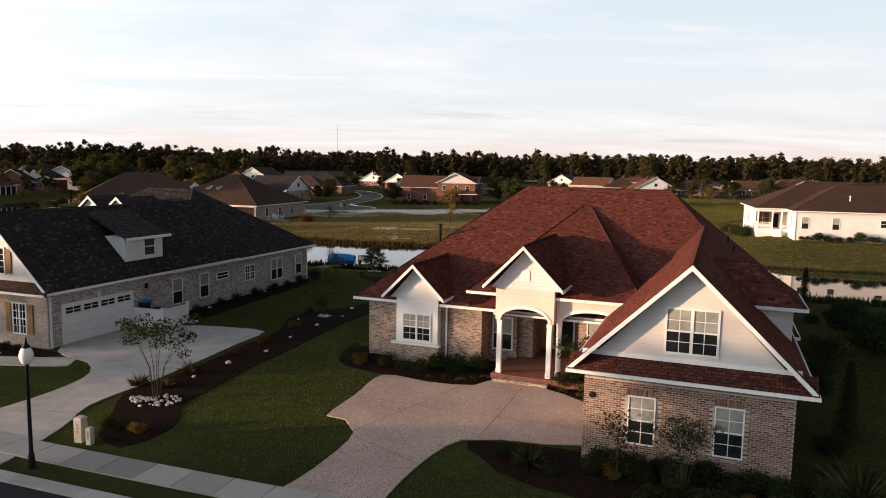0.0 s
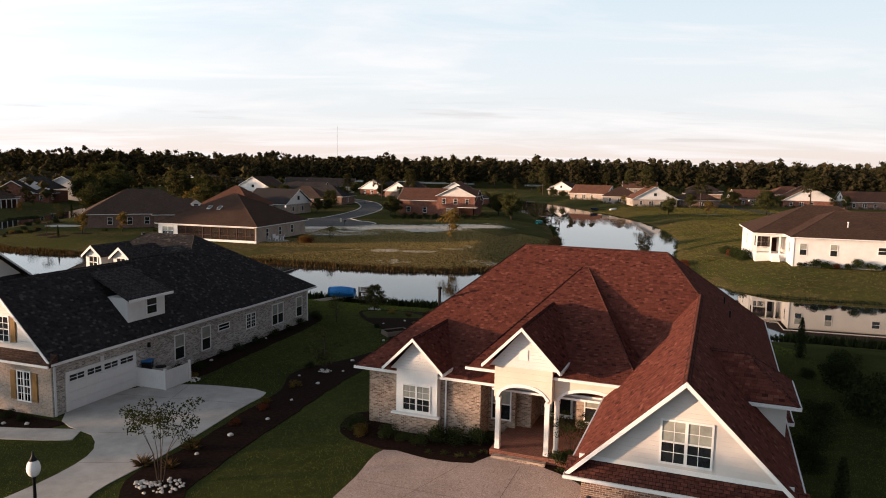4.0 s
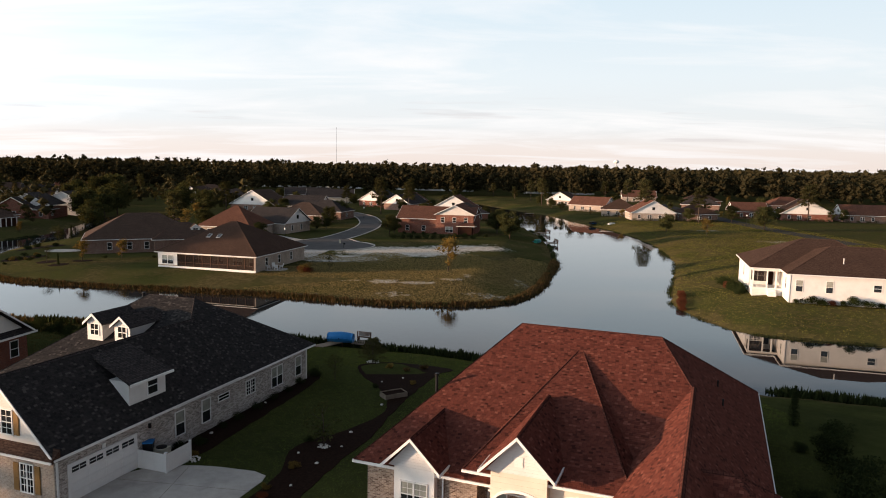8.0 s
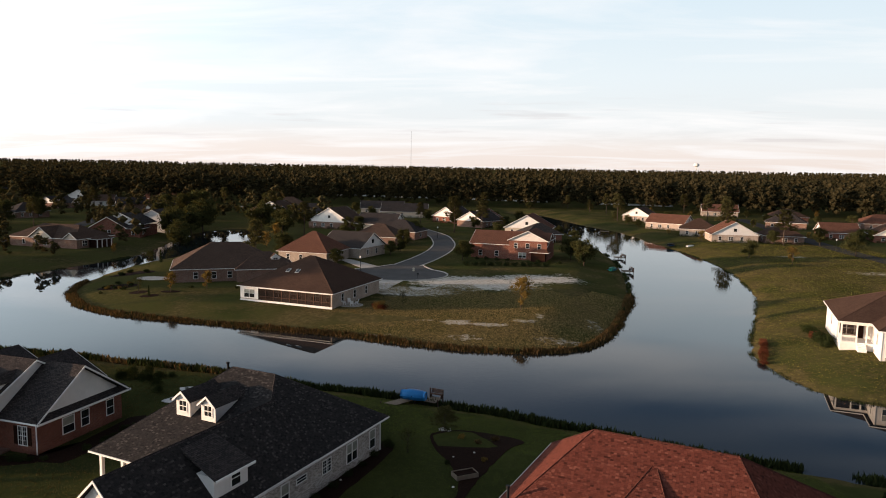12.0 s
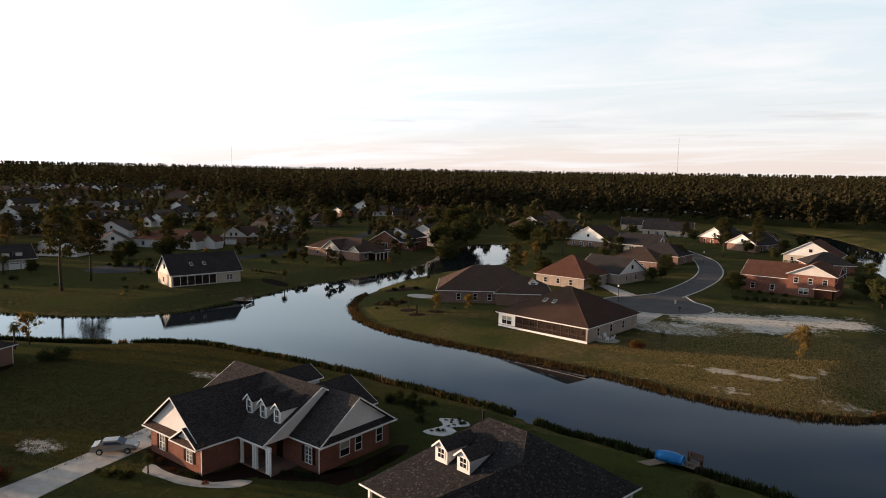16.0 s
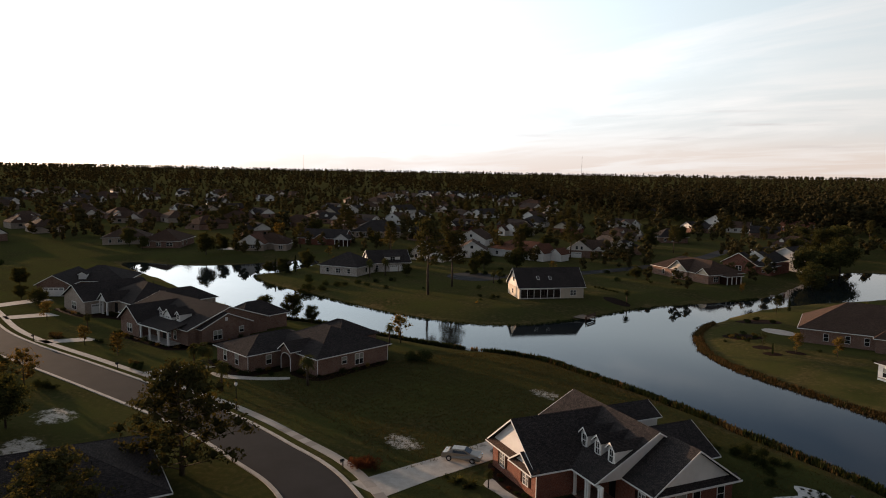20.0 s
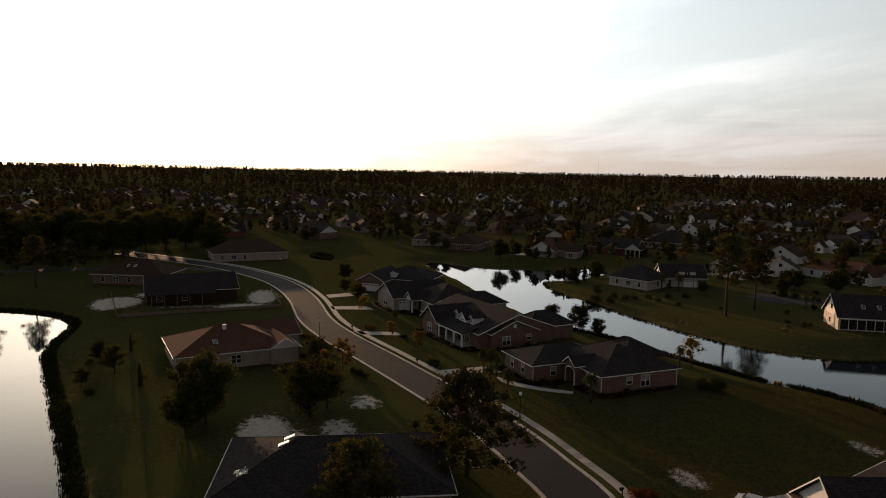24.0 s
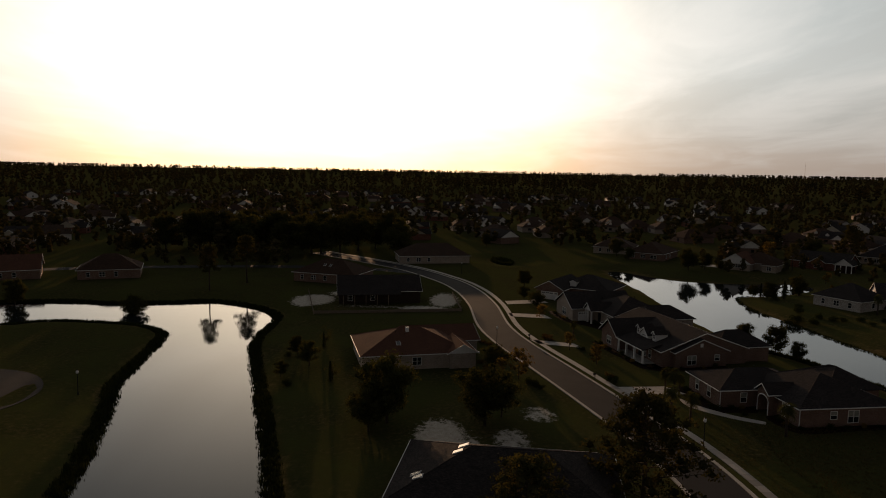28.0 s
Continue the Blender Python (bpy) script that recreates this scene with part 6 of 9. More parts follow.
# along the street
def vents(h, spots):
    for x, y, z in spots:
        part("roof_vent", MB().cyl(x, y, z - 0.3, z + 0.45, 0.06, n=8).cyl(x, y, z - 0.1, z + 0.06, 0.16, 0.08, n=8), M["black"], h, uv=False)


def corner_house():
    h = empty("house", pose(-122, 41.5, 0, 0, 0, 10), "brown brick house with dark hipped roof and arched entry", "house")
    W, R = M["brick_d"], M["roof_dark"]
    walls(h, 0, 10, 0, 14, 2.85, W)
    walls(h, 4, 19.5, 7.1, 22.3, 2.9, W)
    hip(h, -0.5, 10.5, -0.5, 16, 2.93, (5, 5.2), (5, 10.5), 4.9, R, "swe")
    hip(h, 3.5, 20, 6.6, 22.8, 3.0, (10.6, 14.7), (13.0, 14.7), 6.2, R, "sne")
    hip(h, 1, 12, 17, 27, 2.9, (6, 21.5), (7, 22), 5.4, R, "wn")
    walls(h, 1.5, 11.5, 17.5, 26.5, 2.85, W)
    arch(h, 11.2, 14.2, 5.6, 5.85, 0, 2.1, 0.75, 3.35, W)
    for x in (11.2, 13.95):
        part("side_wall", MB().box(x, x + 0.25, 5.851, 7.1, -0.3, 3.2), W, h)
    gable(h, 10.8, 14.6, 5.2, 10.5, 3.35, 4.75, "y", R, W, "0", 0.4)
    for x in (11.2, 13.98):
        part("entry_pier", MB().box(x, x + 0.22, 5.6, 5.85, -0.3, 2.098), W, h)
        part("pier_trim", MB().box(x + 0.03, x + 0.19, 5.54, 5.597, 0, 2.1), M["white"], h, uv=False)
    part("front_door", MB().box(12.2, 13.2, 7.0, 7.097, 0.1, 2.2), M["door"], h)
    for x in (2.8, 6.6):
        window(h, x, 0, 0.75, 0, 1.0, 1.75, "single", True)
    window(h, 16.2, 7.1, 0.55, 0, 1.5, 1.9, "double", True)
    window(h, 19.5, 12.6, 1.15, 90, 1.0, 1.15, "single", True)
    window(h, 19.5, 15.8, 0.55, 90, 1.7, 1.8, "double", True)
    window(h, 10, 4.0, 0.8, 90, 1.0, 1.5, "single", True)
    vents(h, ((8.2, 17.5, 5.0), (13.5, 18.3, 4.6), (3.6, 9.5, 4.4)))
    part("downpipe", MB().box(10.02, 10.1, -0.02, 0.07, 0, 2.8), M["white"], h, uv=False)
    part("downpipe", MB().box(19.52, 19.6, 7.05, 7.14, 0, 2.85), M["white"], h, uv=False)
    part("downpipe", MB().box(19.52, 19.6, 22.2, 22.29, 0, 2.85), M["white"], h, uv=False)


def porch_house():
    h = empty("house", pose(-158.7, 33.7, 0, 0, 0, 15), "tan brick house with dark roof, columned porch and white dormers", "house")
    W, R = M["brick_d"], M["roof_dark"]
    walls(h, 0, 25, 0, 18, 3.0, W)
    gable(h, -0.5, 25.5, -0.5, 18.5, 3.08, 6.4, "x", R, W, "01", 0.5)
    walls(h, 23, 26.2, 2.2, 13, 3.0, W)
    gable(h, 18, 26.7, 1.7, 13.5, 3.1, 5.5, "x", R, W, "1", 0.5)
    walls(h, 5, 12, -2.7, 2, 3.0, W)
    gable(h, 4.5, 12.5, -3.2, 9, 3.08, 6.0, "y", R, W, "0", 0.5)
    walls(h, 18.5, 24, 14, 24, 2.9, W)
    hip(h, 16, 24.5, 12, 24.5, 2.98, (20.2, 16.5), (20.2, 20), 5.6, R, "ne")
    part("porch_floor", MB().box(12.01, 22.5, -2.6, -0.001, -0.3, 0.2), M["concrete"], h)
    part("porch_roof", MB().add([(12.1, -3, 2.95), (23, -3, 2.95), (23, 1, 3.9), (12.1, 1, 3.9), (12.1, -3, 2.8), (23, -3, 2.8), (23, 1, 3.7), (12.1, 1, 3.7)], [(0, 1, 2, 3), (7, 6, 5, 4), (0, 4, 5, 1), (1, 5, 6, 2), (2, 6, 7, 3), (3, 7, 4, 0)]), R, h)
    part("gutter", MB().box(12.1, 23, -3.09, -3.004, 2.76, 2.94), M["white"], h, uv=False)
    for x in (12.5, 15.8, 19.1, 22.4):
        column(h, x, -2.5, 0.2, 2.8, 0.16)
    for x in (14.5, 18.6, 20.6):
        window(h, x, 0, 0.7, 0, 1.0, 1.6, "single", True)
    part("front_door", MB().box(16.2, 17.3, -0.05, -0.003, 0.2, 2.35), M["door"], h)
    dormer(h, 13.4, 1.3, 3.9, 0, 1.2, 1.3, 2.6, .6, R, M["siding_white"])
    dormer(h, 19.6, 1.3, 3.9, 0, 1.2, 1.3, 2.6, .6, R, M["siding_white"])
    dormer(h, 16.5, 0.9, 3.8, 0, 3.0, 0.7, 3.6, 1.4, R, M["siding_white"])
    window(h, 26.2, 5.6, 0.6, 90, 1.8, 1.7, "double", True)
    window(h, 26.2, 11.0, 1.2, 90, 1.0, 1.1, "single", True)
    window(h, 8.5, -2.7, 0.7, 0, 1.8, 1.6, "double", True)
    part("gable_vent", MB().box(26.2, 26.24, 7.3, 7.9, 3.9, 4.6), M["white"], h, uv=False)
    vents(h, ((15, 12, 5.5), (10, 13.5, 4.9), (20, 11.5, 5.7)))


def column_house():
    h = empty("house", pose(-185, 26.7, 0, 0, 0, 14), "pale brick house with dark gabled roof and columned entry", "house")
    W, R = M["brick_e"], M["roof_dark"]
    walls(h, 0, 10.7, 0, 16, 3.0, W)
    gable(h, -0.5, 11.2, -0.5, 16.5, 3.08, 6.3, "y", R, W, "0", 0.5)
    walls(h, 6, 21, 6, 20, 3.0, W)
    hip(h, 5.5, 21.5, 5.5, 20.5, 3.08, (12, 13), (14.5, 13), 6.5, R)
    walls(h, 17, 25, 10, 24, 2.9, W)
    hip(h, 16.5, 25.5, 9.5, 24.5, 2.98, (21, 14), (21, 20), 5.5, R, "sne")
    gable(h, 10.9, 15.4, 2.6, 9, 3.2, 5.0, "y", R, M["siding_white"], "0", 0.4)
    for x in (11.4, 12.7, 14.9):
        column(h, x, 3.1, 0.1, 3.1, 0.16)
    part("front_door", MB().box(12.6, 13.8, 5.9, 5.997, 0.1, 2.3), M["door"], h)
    window(h, 5.3, 0, 0.6, 0, 2.2, 1.7, "double", True)
    window(h, 18, 6, 0.7, 0, 1.2, 1.6, "single", True)
    window(h, 25, 16, 0.7, 90, 1.6, 1.5, "double", True)
    garage_door(h, 10.7, 2.9, 0, 90, 2.6, 2.1)
    vents(h, ((13, 15, 5.8), (8, 9, 4.9)))


def garage_house():
    h = empty("house", pose(-204.4, 24.4, 0, 0, 0, 60), "brown brick house with dark roof and a white garage door", "house")
    W, R = M["brick_d"], M["roof_dark"]
    walls(h, -1.2, 6.8, 0, 16, 2.9, W)
    gable(h, -1.7, 7.3, -0.5, 16.5, 2.98, 5.4, "y", R, W, "0", 0.5)
    walls(h, 2, 18, 6, 20, 2.9, W)
    hip(h, 1.5, 18.5, 5.5, 20.5, 2.98, (9, 13), (11, 13), 6.2, R)
    garage_door(h, 2.8, 0, 0, 0, 4.9, 2.1)
    dormer(h, 7.4, 6.4, 3.4, 0, 1.8, 1.3, 3.0, .5, R, M["siding_white"], False)
    window(h, 12, 6, 0.7, 0, 1.4, 1.5, "double", True)
    window(h, 18, 12, 0.7, 90, 1.4, 1.5, "double", True)


corner_house()
porch_house()
column_house()
garage_house()


def street_wing(h, W, R):
    walls(h, 12, 24, 9, 19, 2.8, W)
    gable(h, 9, 24.5, 8.5, 19.5, 2.9, 5.0, "x", R, M["siding_white"], "1", .4)
    gable(h, 15.5, 21.5, -1.2, 8, 2.9, 4.6, "y", R, M["siding_white"], "0", .4)
    walls(h, 16, 21, -0.8, 4, 2.8, W)
    vents(h, ((7.0, 6.4, 5.3), (8.6, 5.8, 5.1)))
    part("chimney", MB().box(9.0, 9.6, 6.4, 7.0, 4.6, 6.4), M["white"], h)


simple_house(-126.5, -15.5, 0.0, 105, 20, 16, "brick house with rust-red hipped roof, vents and white gables", "brick_e", "roof_rust", "hip", 2.8, 0.40, (("s", 4, 1.2, 1.4), ("e", 4, 1.0, 1.4), ("s", 10, 1.6, 1.4), ("w", 5, 1.2, 1.4)), street_wing, skylights=((7.0, 3.0),))
simple_house(-71.5, -5, 0.0, 84, 24, 16, "dark-roofed house with four skylights near the street", "brick_d", "roof_dark", "hip", 2.8, 0.40, (("s", 4, 1.2, 1.4), ("n", 6, 1.2, 1.4), ("e", 6, 1.4, 1.4), ("s", 12, 1.4, 1.4)), lambda h, W, R: vents(h, ((11, 6.5, 5.6), (18, 5, 4.9))), skylights=((2.3, 4.3, "end"), (2.7, 3.3, "end"), (6.5, 7.4, "end"), (7.0, 8.7, "end")))
simple_house(-225, -52, 0.0, 74, 21, 15, "brown brick house with brown hipped roof and skylights", "brick_d", "roof_brown", "hip", 2.9, 0.5, WINS, skylights=((9, 4), (11, 4)))


def bare_posts(h, W, R):
    for k in range(5):
        part("porch_post", MB().box(1 + 3 * k, 1.2 + 3 * k, -2.4, -2.2, -0.3, 2.8), M["wood"], h, uv=False)
    part("porch_roof", MB().add([(-.5, -2.8, 2.9), (16.5, -2.8, 2.9), (16.5, .5, 4.4), (-.5, .5, 4.4), (-.5, -2.8, 2.75), (16.5, -2.8, 2.75), (16.5, .5, 4.2), (-.5, .5, 4.2)], [(0, 1, 2, 3), (7, 6, 5, 4), (0, 4, 5, 1), (1, 5, 6, 2), (2, 6, 7, 3), (3, 7, 4, 0)]), R, h)


simple_house(-189, -31, 0.0, 101, 22, 13, "unfinished dark house on a bare sandy lot", "tyvek", "roof_dark", "gx", 3.2, 0.55, (("s", 3, 1.2, 1.4), ("s", 9, 1.2, 1.4)), bare_posts, "tyvek")
simple_house(-270, -22, 0.0, 103, 27, 15, "tan brick house with brown hipped roof at the bend", "brick_e", "roof_mix", "hip", 2.9, 0.55, WINS)
simple_house(-217, -118, 0.0, 112, 18, 14, "brown brick house beside the small pond", "brick_d", "roof_brown", "hip", 2.9, 0.6, WINS)
simple_house(-209, -146, 0.0, 118, 18, 14, "brown brick house with rust gable beside the small pond", "brick_d", "roof_rust", "gx", 2.9, 0.6, WINS)


# ---- trees and planting ----
rng = np.random.default_rng(7)


def leaves(centers, radii, per, size, flat=0.75, up=0.3):
    """Clumps of small crossed leaf faces round the given centres."""
    c = np.repeat(np.asarray(centers, float), per, 0)
    r = np.repeat(np.asarray(radii, float), per)
    n = len(c)
    d = rng.normal(size=(n, 3))
    d /= np.linalg.norm(d, axis=1)[:, None]
    p = c + d * (r * rng.random(n) ** 0.4)[:, None] * np.array([1, 1, flat])
    a = rng.normal(size=(n, 3))
    a /= np.linalg.norm(a, axis=1)[:, None]
    b = np.cross(a, rng.normal(size=(n, 3)) + np.array([0, 0, up]))
    b /= np.linalg.norm(b, axis=1)[:, None] + 1e-9
    s = (size * (0.6 + 0.8 * rng.random(n)))[:, None]
    vs = np.stack([p - a * s, p + b * s * 0.5, p + a * s, p - b * s * 0.5], 1).reshape(-1, 3)
    return vs, np.arange(4 * n).reshape(n, 4)


def cores(centers, radii, flat=0.8):
    """A small dense eight-sided clump within each knot of leaves."""
    c, r = np.asarray(centers, float), np.asarray(radii, float)
    n = len(c)
    ax = np.array([(1, 0, 0), (0, 1, 0), (-1, 0, 0), (0, -1, 0), (0, 0, flat), (0, 0, -flat)], float)
    vs = (c[:, None, :] + ax[None] * (r[:, None] * (0.75 + 0.5 * rng.random((n, 6))))[:, :, None]).reshape(-1, 3)
    t = np.array([(0, 1, 4), (1, 2, 4), (2, 3, 4), (3, 0, 4), (1, 0, 5), (2, 1, 5), (3, 2, 5), (0, 3, 5)])
    return vs, (t[None] + 6 * np.arange(n)[:, None, None]).reshape(-1, 3)


def crown_mesh(name, vs, fs, cv, cf, material):
    me = bpy.data.meshes.new(name)
    me.from_pydata(np.concatenate([vs, cv]).tolist(), [], fs.tolist() + (cf + len(vs)).tolist())
    me.materials.append(material)
    return me


def raw_mesh(name, vs, fs, material):
    me = bpy.data.meshes.new(name)
    me.from_pydata(np.asarray(vs).tolist(), [], np.asarray(fs).tolist())
    me.materials.append(material)
    return me


def tree_meshes(kind, seed):
    """The trunk's and the crown's meshes of one tree, about as high as its kind."""
    r = random.Random(seed)
    tk = MB()
    cs, rs = [], []
    if kind == "pine":
        H = 15.0
        bend = [(0, 0, -0.3), (r.uniform(-.2, .2), r.uniform(-.2, .2), 5), (r.uniform(-.4, .4), r.uniform(-.4, .4), 10), (r.uniform(-.5, .5), r.uniform(-.5, .5), H)]
        tk.tube(bend, [0.28, 0.22, 0.15, 0.04], 7)
        for k in range(26):
            z = H * (0.42 + 0.56 * k / 25)
            a = k * 2.4 + r.uniform(-.4, .4)
            l = (3.0 * (1 - ((z / H) - 0.42) ** 1.5 * 1.5) + 0.5) * r.uniform(0.6, 1.1)
            e = (l * math.cos(a), l * math.sin(a), z + l * 0.25)
            tk.tube([(0, 0, z), e], [0.06, 0.02], 4)
            cs += [e, (e[0] * 0.6, e[1] * 0.6, e[2] - 0.1)]
            rs += [1.15 * r.uniform(0.8, 1.25), 1.05]
        cs.append((0, 0, H)); rs.append(0.8)
        vs, fs = leaves(cs, rs, 60, 0.26, 0.6)
        mat_ = M["pine"]
    elif kind == "bushpine":
        H = 10.0
        tk.tube([(0, 0, -.3), (.1, 0, 4), (0, .2, 7), (0, 0, H)], [.24, .18, .12, .04], 7)
        for k in range(46):
            z = H * (0.03 + 0.93 * k / 45)
            a = k * 2.4 + r.uniform(-.4, .4)
            l = (5.6 * (1 - z / H) ** 0.75 + .8) * r.uniform(.65, 1.1)
            e = (l * math.cos(a), l * math.sin(a), z + .35 * l)
            tk.tube([(0, 0, z), e], [.06, .02], 4)
            cs += [e, (e[0] * .6, e[1] * .6, e[2] - .2)]
            rs += [1.1, 1.2]
        vs, fs = leaves(cs, rs, 75, 0.18, 0.6)
        mat_ = M["pine"]
    elif kind in ("broad", "autumn", "young"):
        H = {"broad": 8.0, "autumn": 5.5, "young": 3.2}[kind]
        tr = {"broad": 0.2, "autumn": 0.1, "young": 0.05}[kind]
        tk.tube([(0, 0, -0.2), (0.05, 0, H * 0.35), (0, 0.1, H * 0.8)], [tr, tr * 0.75, tr * 0.25], 7)
        for k in range(26 if kind == "broad" else 14):
            z = H * r.uniform(0.28, 0.95)
            a = r.uniform(0, 6.28)
            l = H * (0.46 if kind == "broad" else 0.34) * math.sin(math.pi * min(1, (z / H - 0.15) / 0.85)) ** 0.7 * r.uniform(0.5, 1.1)
            e = (l * math.cos(a), l * math.sin(a), z)
            tk.tube([(0, 0, z * 0.75), e], [tr * 0.35, tr * 0.1], 4)
            cs += [e, (e[0] * .55, e[1] * .55, z - .1 * H * r.random())]
            rs += [H * 0.15 * r.uniform(.8, 1.35), H * 0.16]
        per, size = {"broad": (130, 0.18), "autumn": (26, 0.15), "young": (16, 0.09)}[kind]
        vs, fs = leaves(cs, rs, per, size, 0.8)
        mat_ = M["autumn" if kind == "autumn" else "leaf"]
    elif kind == "myrtle":
        H = 4.0
        for k in range(7):
            a = k * 0.9
            l = r.uniform(0.5, 1.5)
            e = (l * math.cos(a), l * math.sin(a), H * r.uniform(.62, .85))
            tk.tube([(0.1 * math.cos(a), 0.1 * math.sin(a), -0.1), (e[0] * .3, e[1] * .3, H * .35), e], [0.02, 0.015, 0.007], 5)
            cs += [e, (e[0] * 1.25, e[1] * 1.25, e[2] + .25), (e[0] * .7, e[1] * .7, e[2] - .2), (e[0] * 1.1, e[1] * 1.1, e[2] - 0.5)]
            rs += [.55, .4, .5, .4]
        vs, fs = leaves(cs, rs, 75, 0.055, 0.5)
        mat_ = M["shrub"]
    elif kind == "cypress":
        H = 4.0
        tk.cyl(0, 0, -0.2, 1.0, 0.07, n=6)
        for k in range(16):
            z = H * (0.06 + 0.9 * k / 15)
            cs.append((0, 0, z)); rs.append(0.55 * (1 - (z / H) ** 1.6) + 0.10)
        vs, fs = leaves(cs, rs, 190, 0.06, 1.0)
        mat_ = M["shrub"]
    else:  # palm
        H = 4.2
        tk.tube([(0, 0, -0.2), (.06, 0, 1.5), (0, .06, 3), (0, 0, H)], [0.2, 0.17, 0.17, 0.15], 8)
        vv, ff = [], []
        for k in range(60):
            a, e = r.uniform(0, 6.28), r.uniform(-0.9, 1.3)
            l = r.uniform(1.3, 1.9)
            d = Vector((math.cos(a), math.sin(a), 0))
            s = Vector((-math.sin(a), math.cos(a), 0))
            pts = [Vector((0, 0, H)) + d * (l * t * math.cos(e)) + Vector((0, 0, l * (t * math.sin(e) - 0.55 * t * t))) for t in (0.3, .6, 1.0)]
            for j in range(9):
                f = (j - 4) / 4
                q0, q1 = pts[0], pts[2] + s * f * 0.55 * l - d * abs(f) * .35 * l + Vector((0, 0, -.15 * abs(f)))
                w_ = s * 0.085 + Vector((0, 0, .02))
                o = len(vv)
                vv += [q0 - w_ * .5, q0 + w_ * .5, q1]
                ff.append((o, o + 1, o + 2))
        vs, fs = [tuple(p) for p in vv], ff
        mat_ = M["palm"]
    trunk = mesh_of("trunk", tk, M["bark"], False, True)
    if kind in ("palm", "myrtle", "young"):
        return trunk, raw_mesh("crown", vs, fs, mat_)
    cv, cf = cores(cs, np.asarray(rs) * (0.35 if kind == "pine" else 0.45))
    return trunk, crown_mesh("crown", vs, fs, cv, cf, mat_)


TREES = {}
LABELS = {"bushpine": ("bushy young pine beside the street", "tree"), "pine": ("tall loblolly pine with an open dark crown", "tree"), "broad": ("dark green broadleaf tree", "tree"), "autumn": ("small tree with yellowing leaves", "tree"), "young": ("slender young tree in the lawn", "tree"),
          "myrtle": ("multi-stemmed crape myrtle in a mulch bed", "tree"), "cypress": ("narrow columnar dark evergreen", "tree"), "palm": ("cabbage palm with a shaggy trunk", "palm tree")}


def plant(kind, x, y, s=1.0, v=None, label=""):
    x, y = place(x, y)
    v = rng.integers(0, 3) if v is None else v
    key = (kind, int(v))
    if key not in TREES:
        tk, cr = tree_meshes(kind, hash_of(kind) + int(v))
        t = empty("palm_tree" if kind == "palm" else "tree", Matrix.Identity(4), *LABELS[kind])
        part("trunk", tk, None, t)
        part("crown", cr, None, t)
        TREES[key] = t
        made = t
    else:
        made = copy_thing(TREES[key], Matrix.Identity(4))
    made.matrix_basis = pose(x, y, gz(x, y), 0, 0, float(rng.uniform(0, 360))) @ Matrix.Diagonal((s, s, s * float(rng.uniform(.92, 1.08)), 1))
    if label:
        made["label"] = label
    return made


def hash_of(s):
    return sum(ord(c) * (i + 3) for i, c in enumerate(s))


SHRUBS = {}


def shrub(x, y, s=0.6, kind="shrub", label="", lift=0.0):
    x, y = place(x, y)
    v = int(rng.integers(0, 3))
    key = (kind, v)
    if key not in SHRUBS:
        if kind in ("tuft", "agave"):
            n = 90 if kind == "tuft" else 75
            a, l = rng.uniform(0, 6.28, n), rng.uniform(.7, 1.15, n)
            e = rng.uniform(0.5, 1.4, n) if kind == "tuft" else rng.uniform(0.25, 1.2, n)
            vs, fs = [], []
            for k in range(n):
                d = np.array([math.cos(a[k]) * math.cos(e[k]), math.sin(a[k]) * math.cos(e[k]), math.sin(e[k])])
                w_ = np.array([-math.sin(a[k]), math.cos(a[k]), 0]) * (0.014 if kind == "tuft" else 0.022)
                tip = d * l[k] - np.array([0, 0, .25 * math.cos(e[k])])
                mid = d * l[k] * .55
                o = len(vs)
                vs += [-w_ * .5, w_ * .5, mid + w_, tip, mid - w_]
                fs.append((o, o + 1, o + 2, o + 3, o + 4))
            me = bpy.data.meshes.new("shrub")
            me.from_pydata([tuple(map(float, p)) for p in vs], [], fs)
            me.materials.append(M["palm"] if kind == "agave" else M["reed"])
        else:
            cs = [(rng.uniform(-.5, .5), rng.uniform(-.5, .5), rng.uniform(.2, .75)) for _ in range(9)]
            vs, fs = leaves(cs, [.42] * 9, 190, 0.05, 0.8)
            vs[:, 2] = np.maximum(vs[:, 2], -0.05)
            me = raw_mesh("shrub", vs, fs, M[{"shrub": "shrub", "gold": "autumn", "red": "redleaf"}[kind]])
        SHRUBS[key] = me
    ob = new("shrub", SHRUBS[key])
    ob.matrix_basis = pose(x, y, gz(x, y) - 0.03 + lift, 0, 0, float(rng.uniform(0, 360))) @ Matrix.Diagonal((s, s, s * float(rng.uniform(.8, 1.1)), 1))
    return tagged(ob, label or {"shrub": "clipped dark green shrub", "gold": "golden-leaved shrub in a mulch bed", "red": "reddish shrub in the grass", "tuft": "clump of tall ornamental grass", "agave": "spiky pale-leaved plant in mulch"}[kind], "shrub")


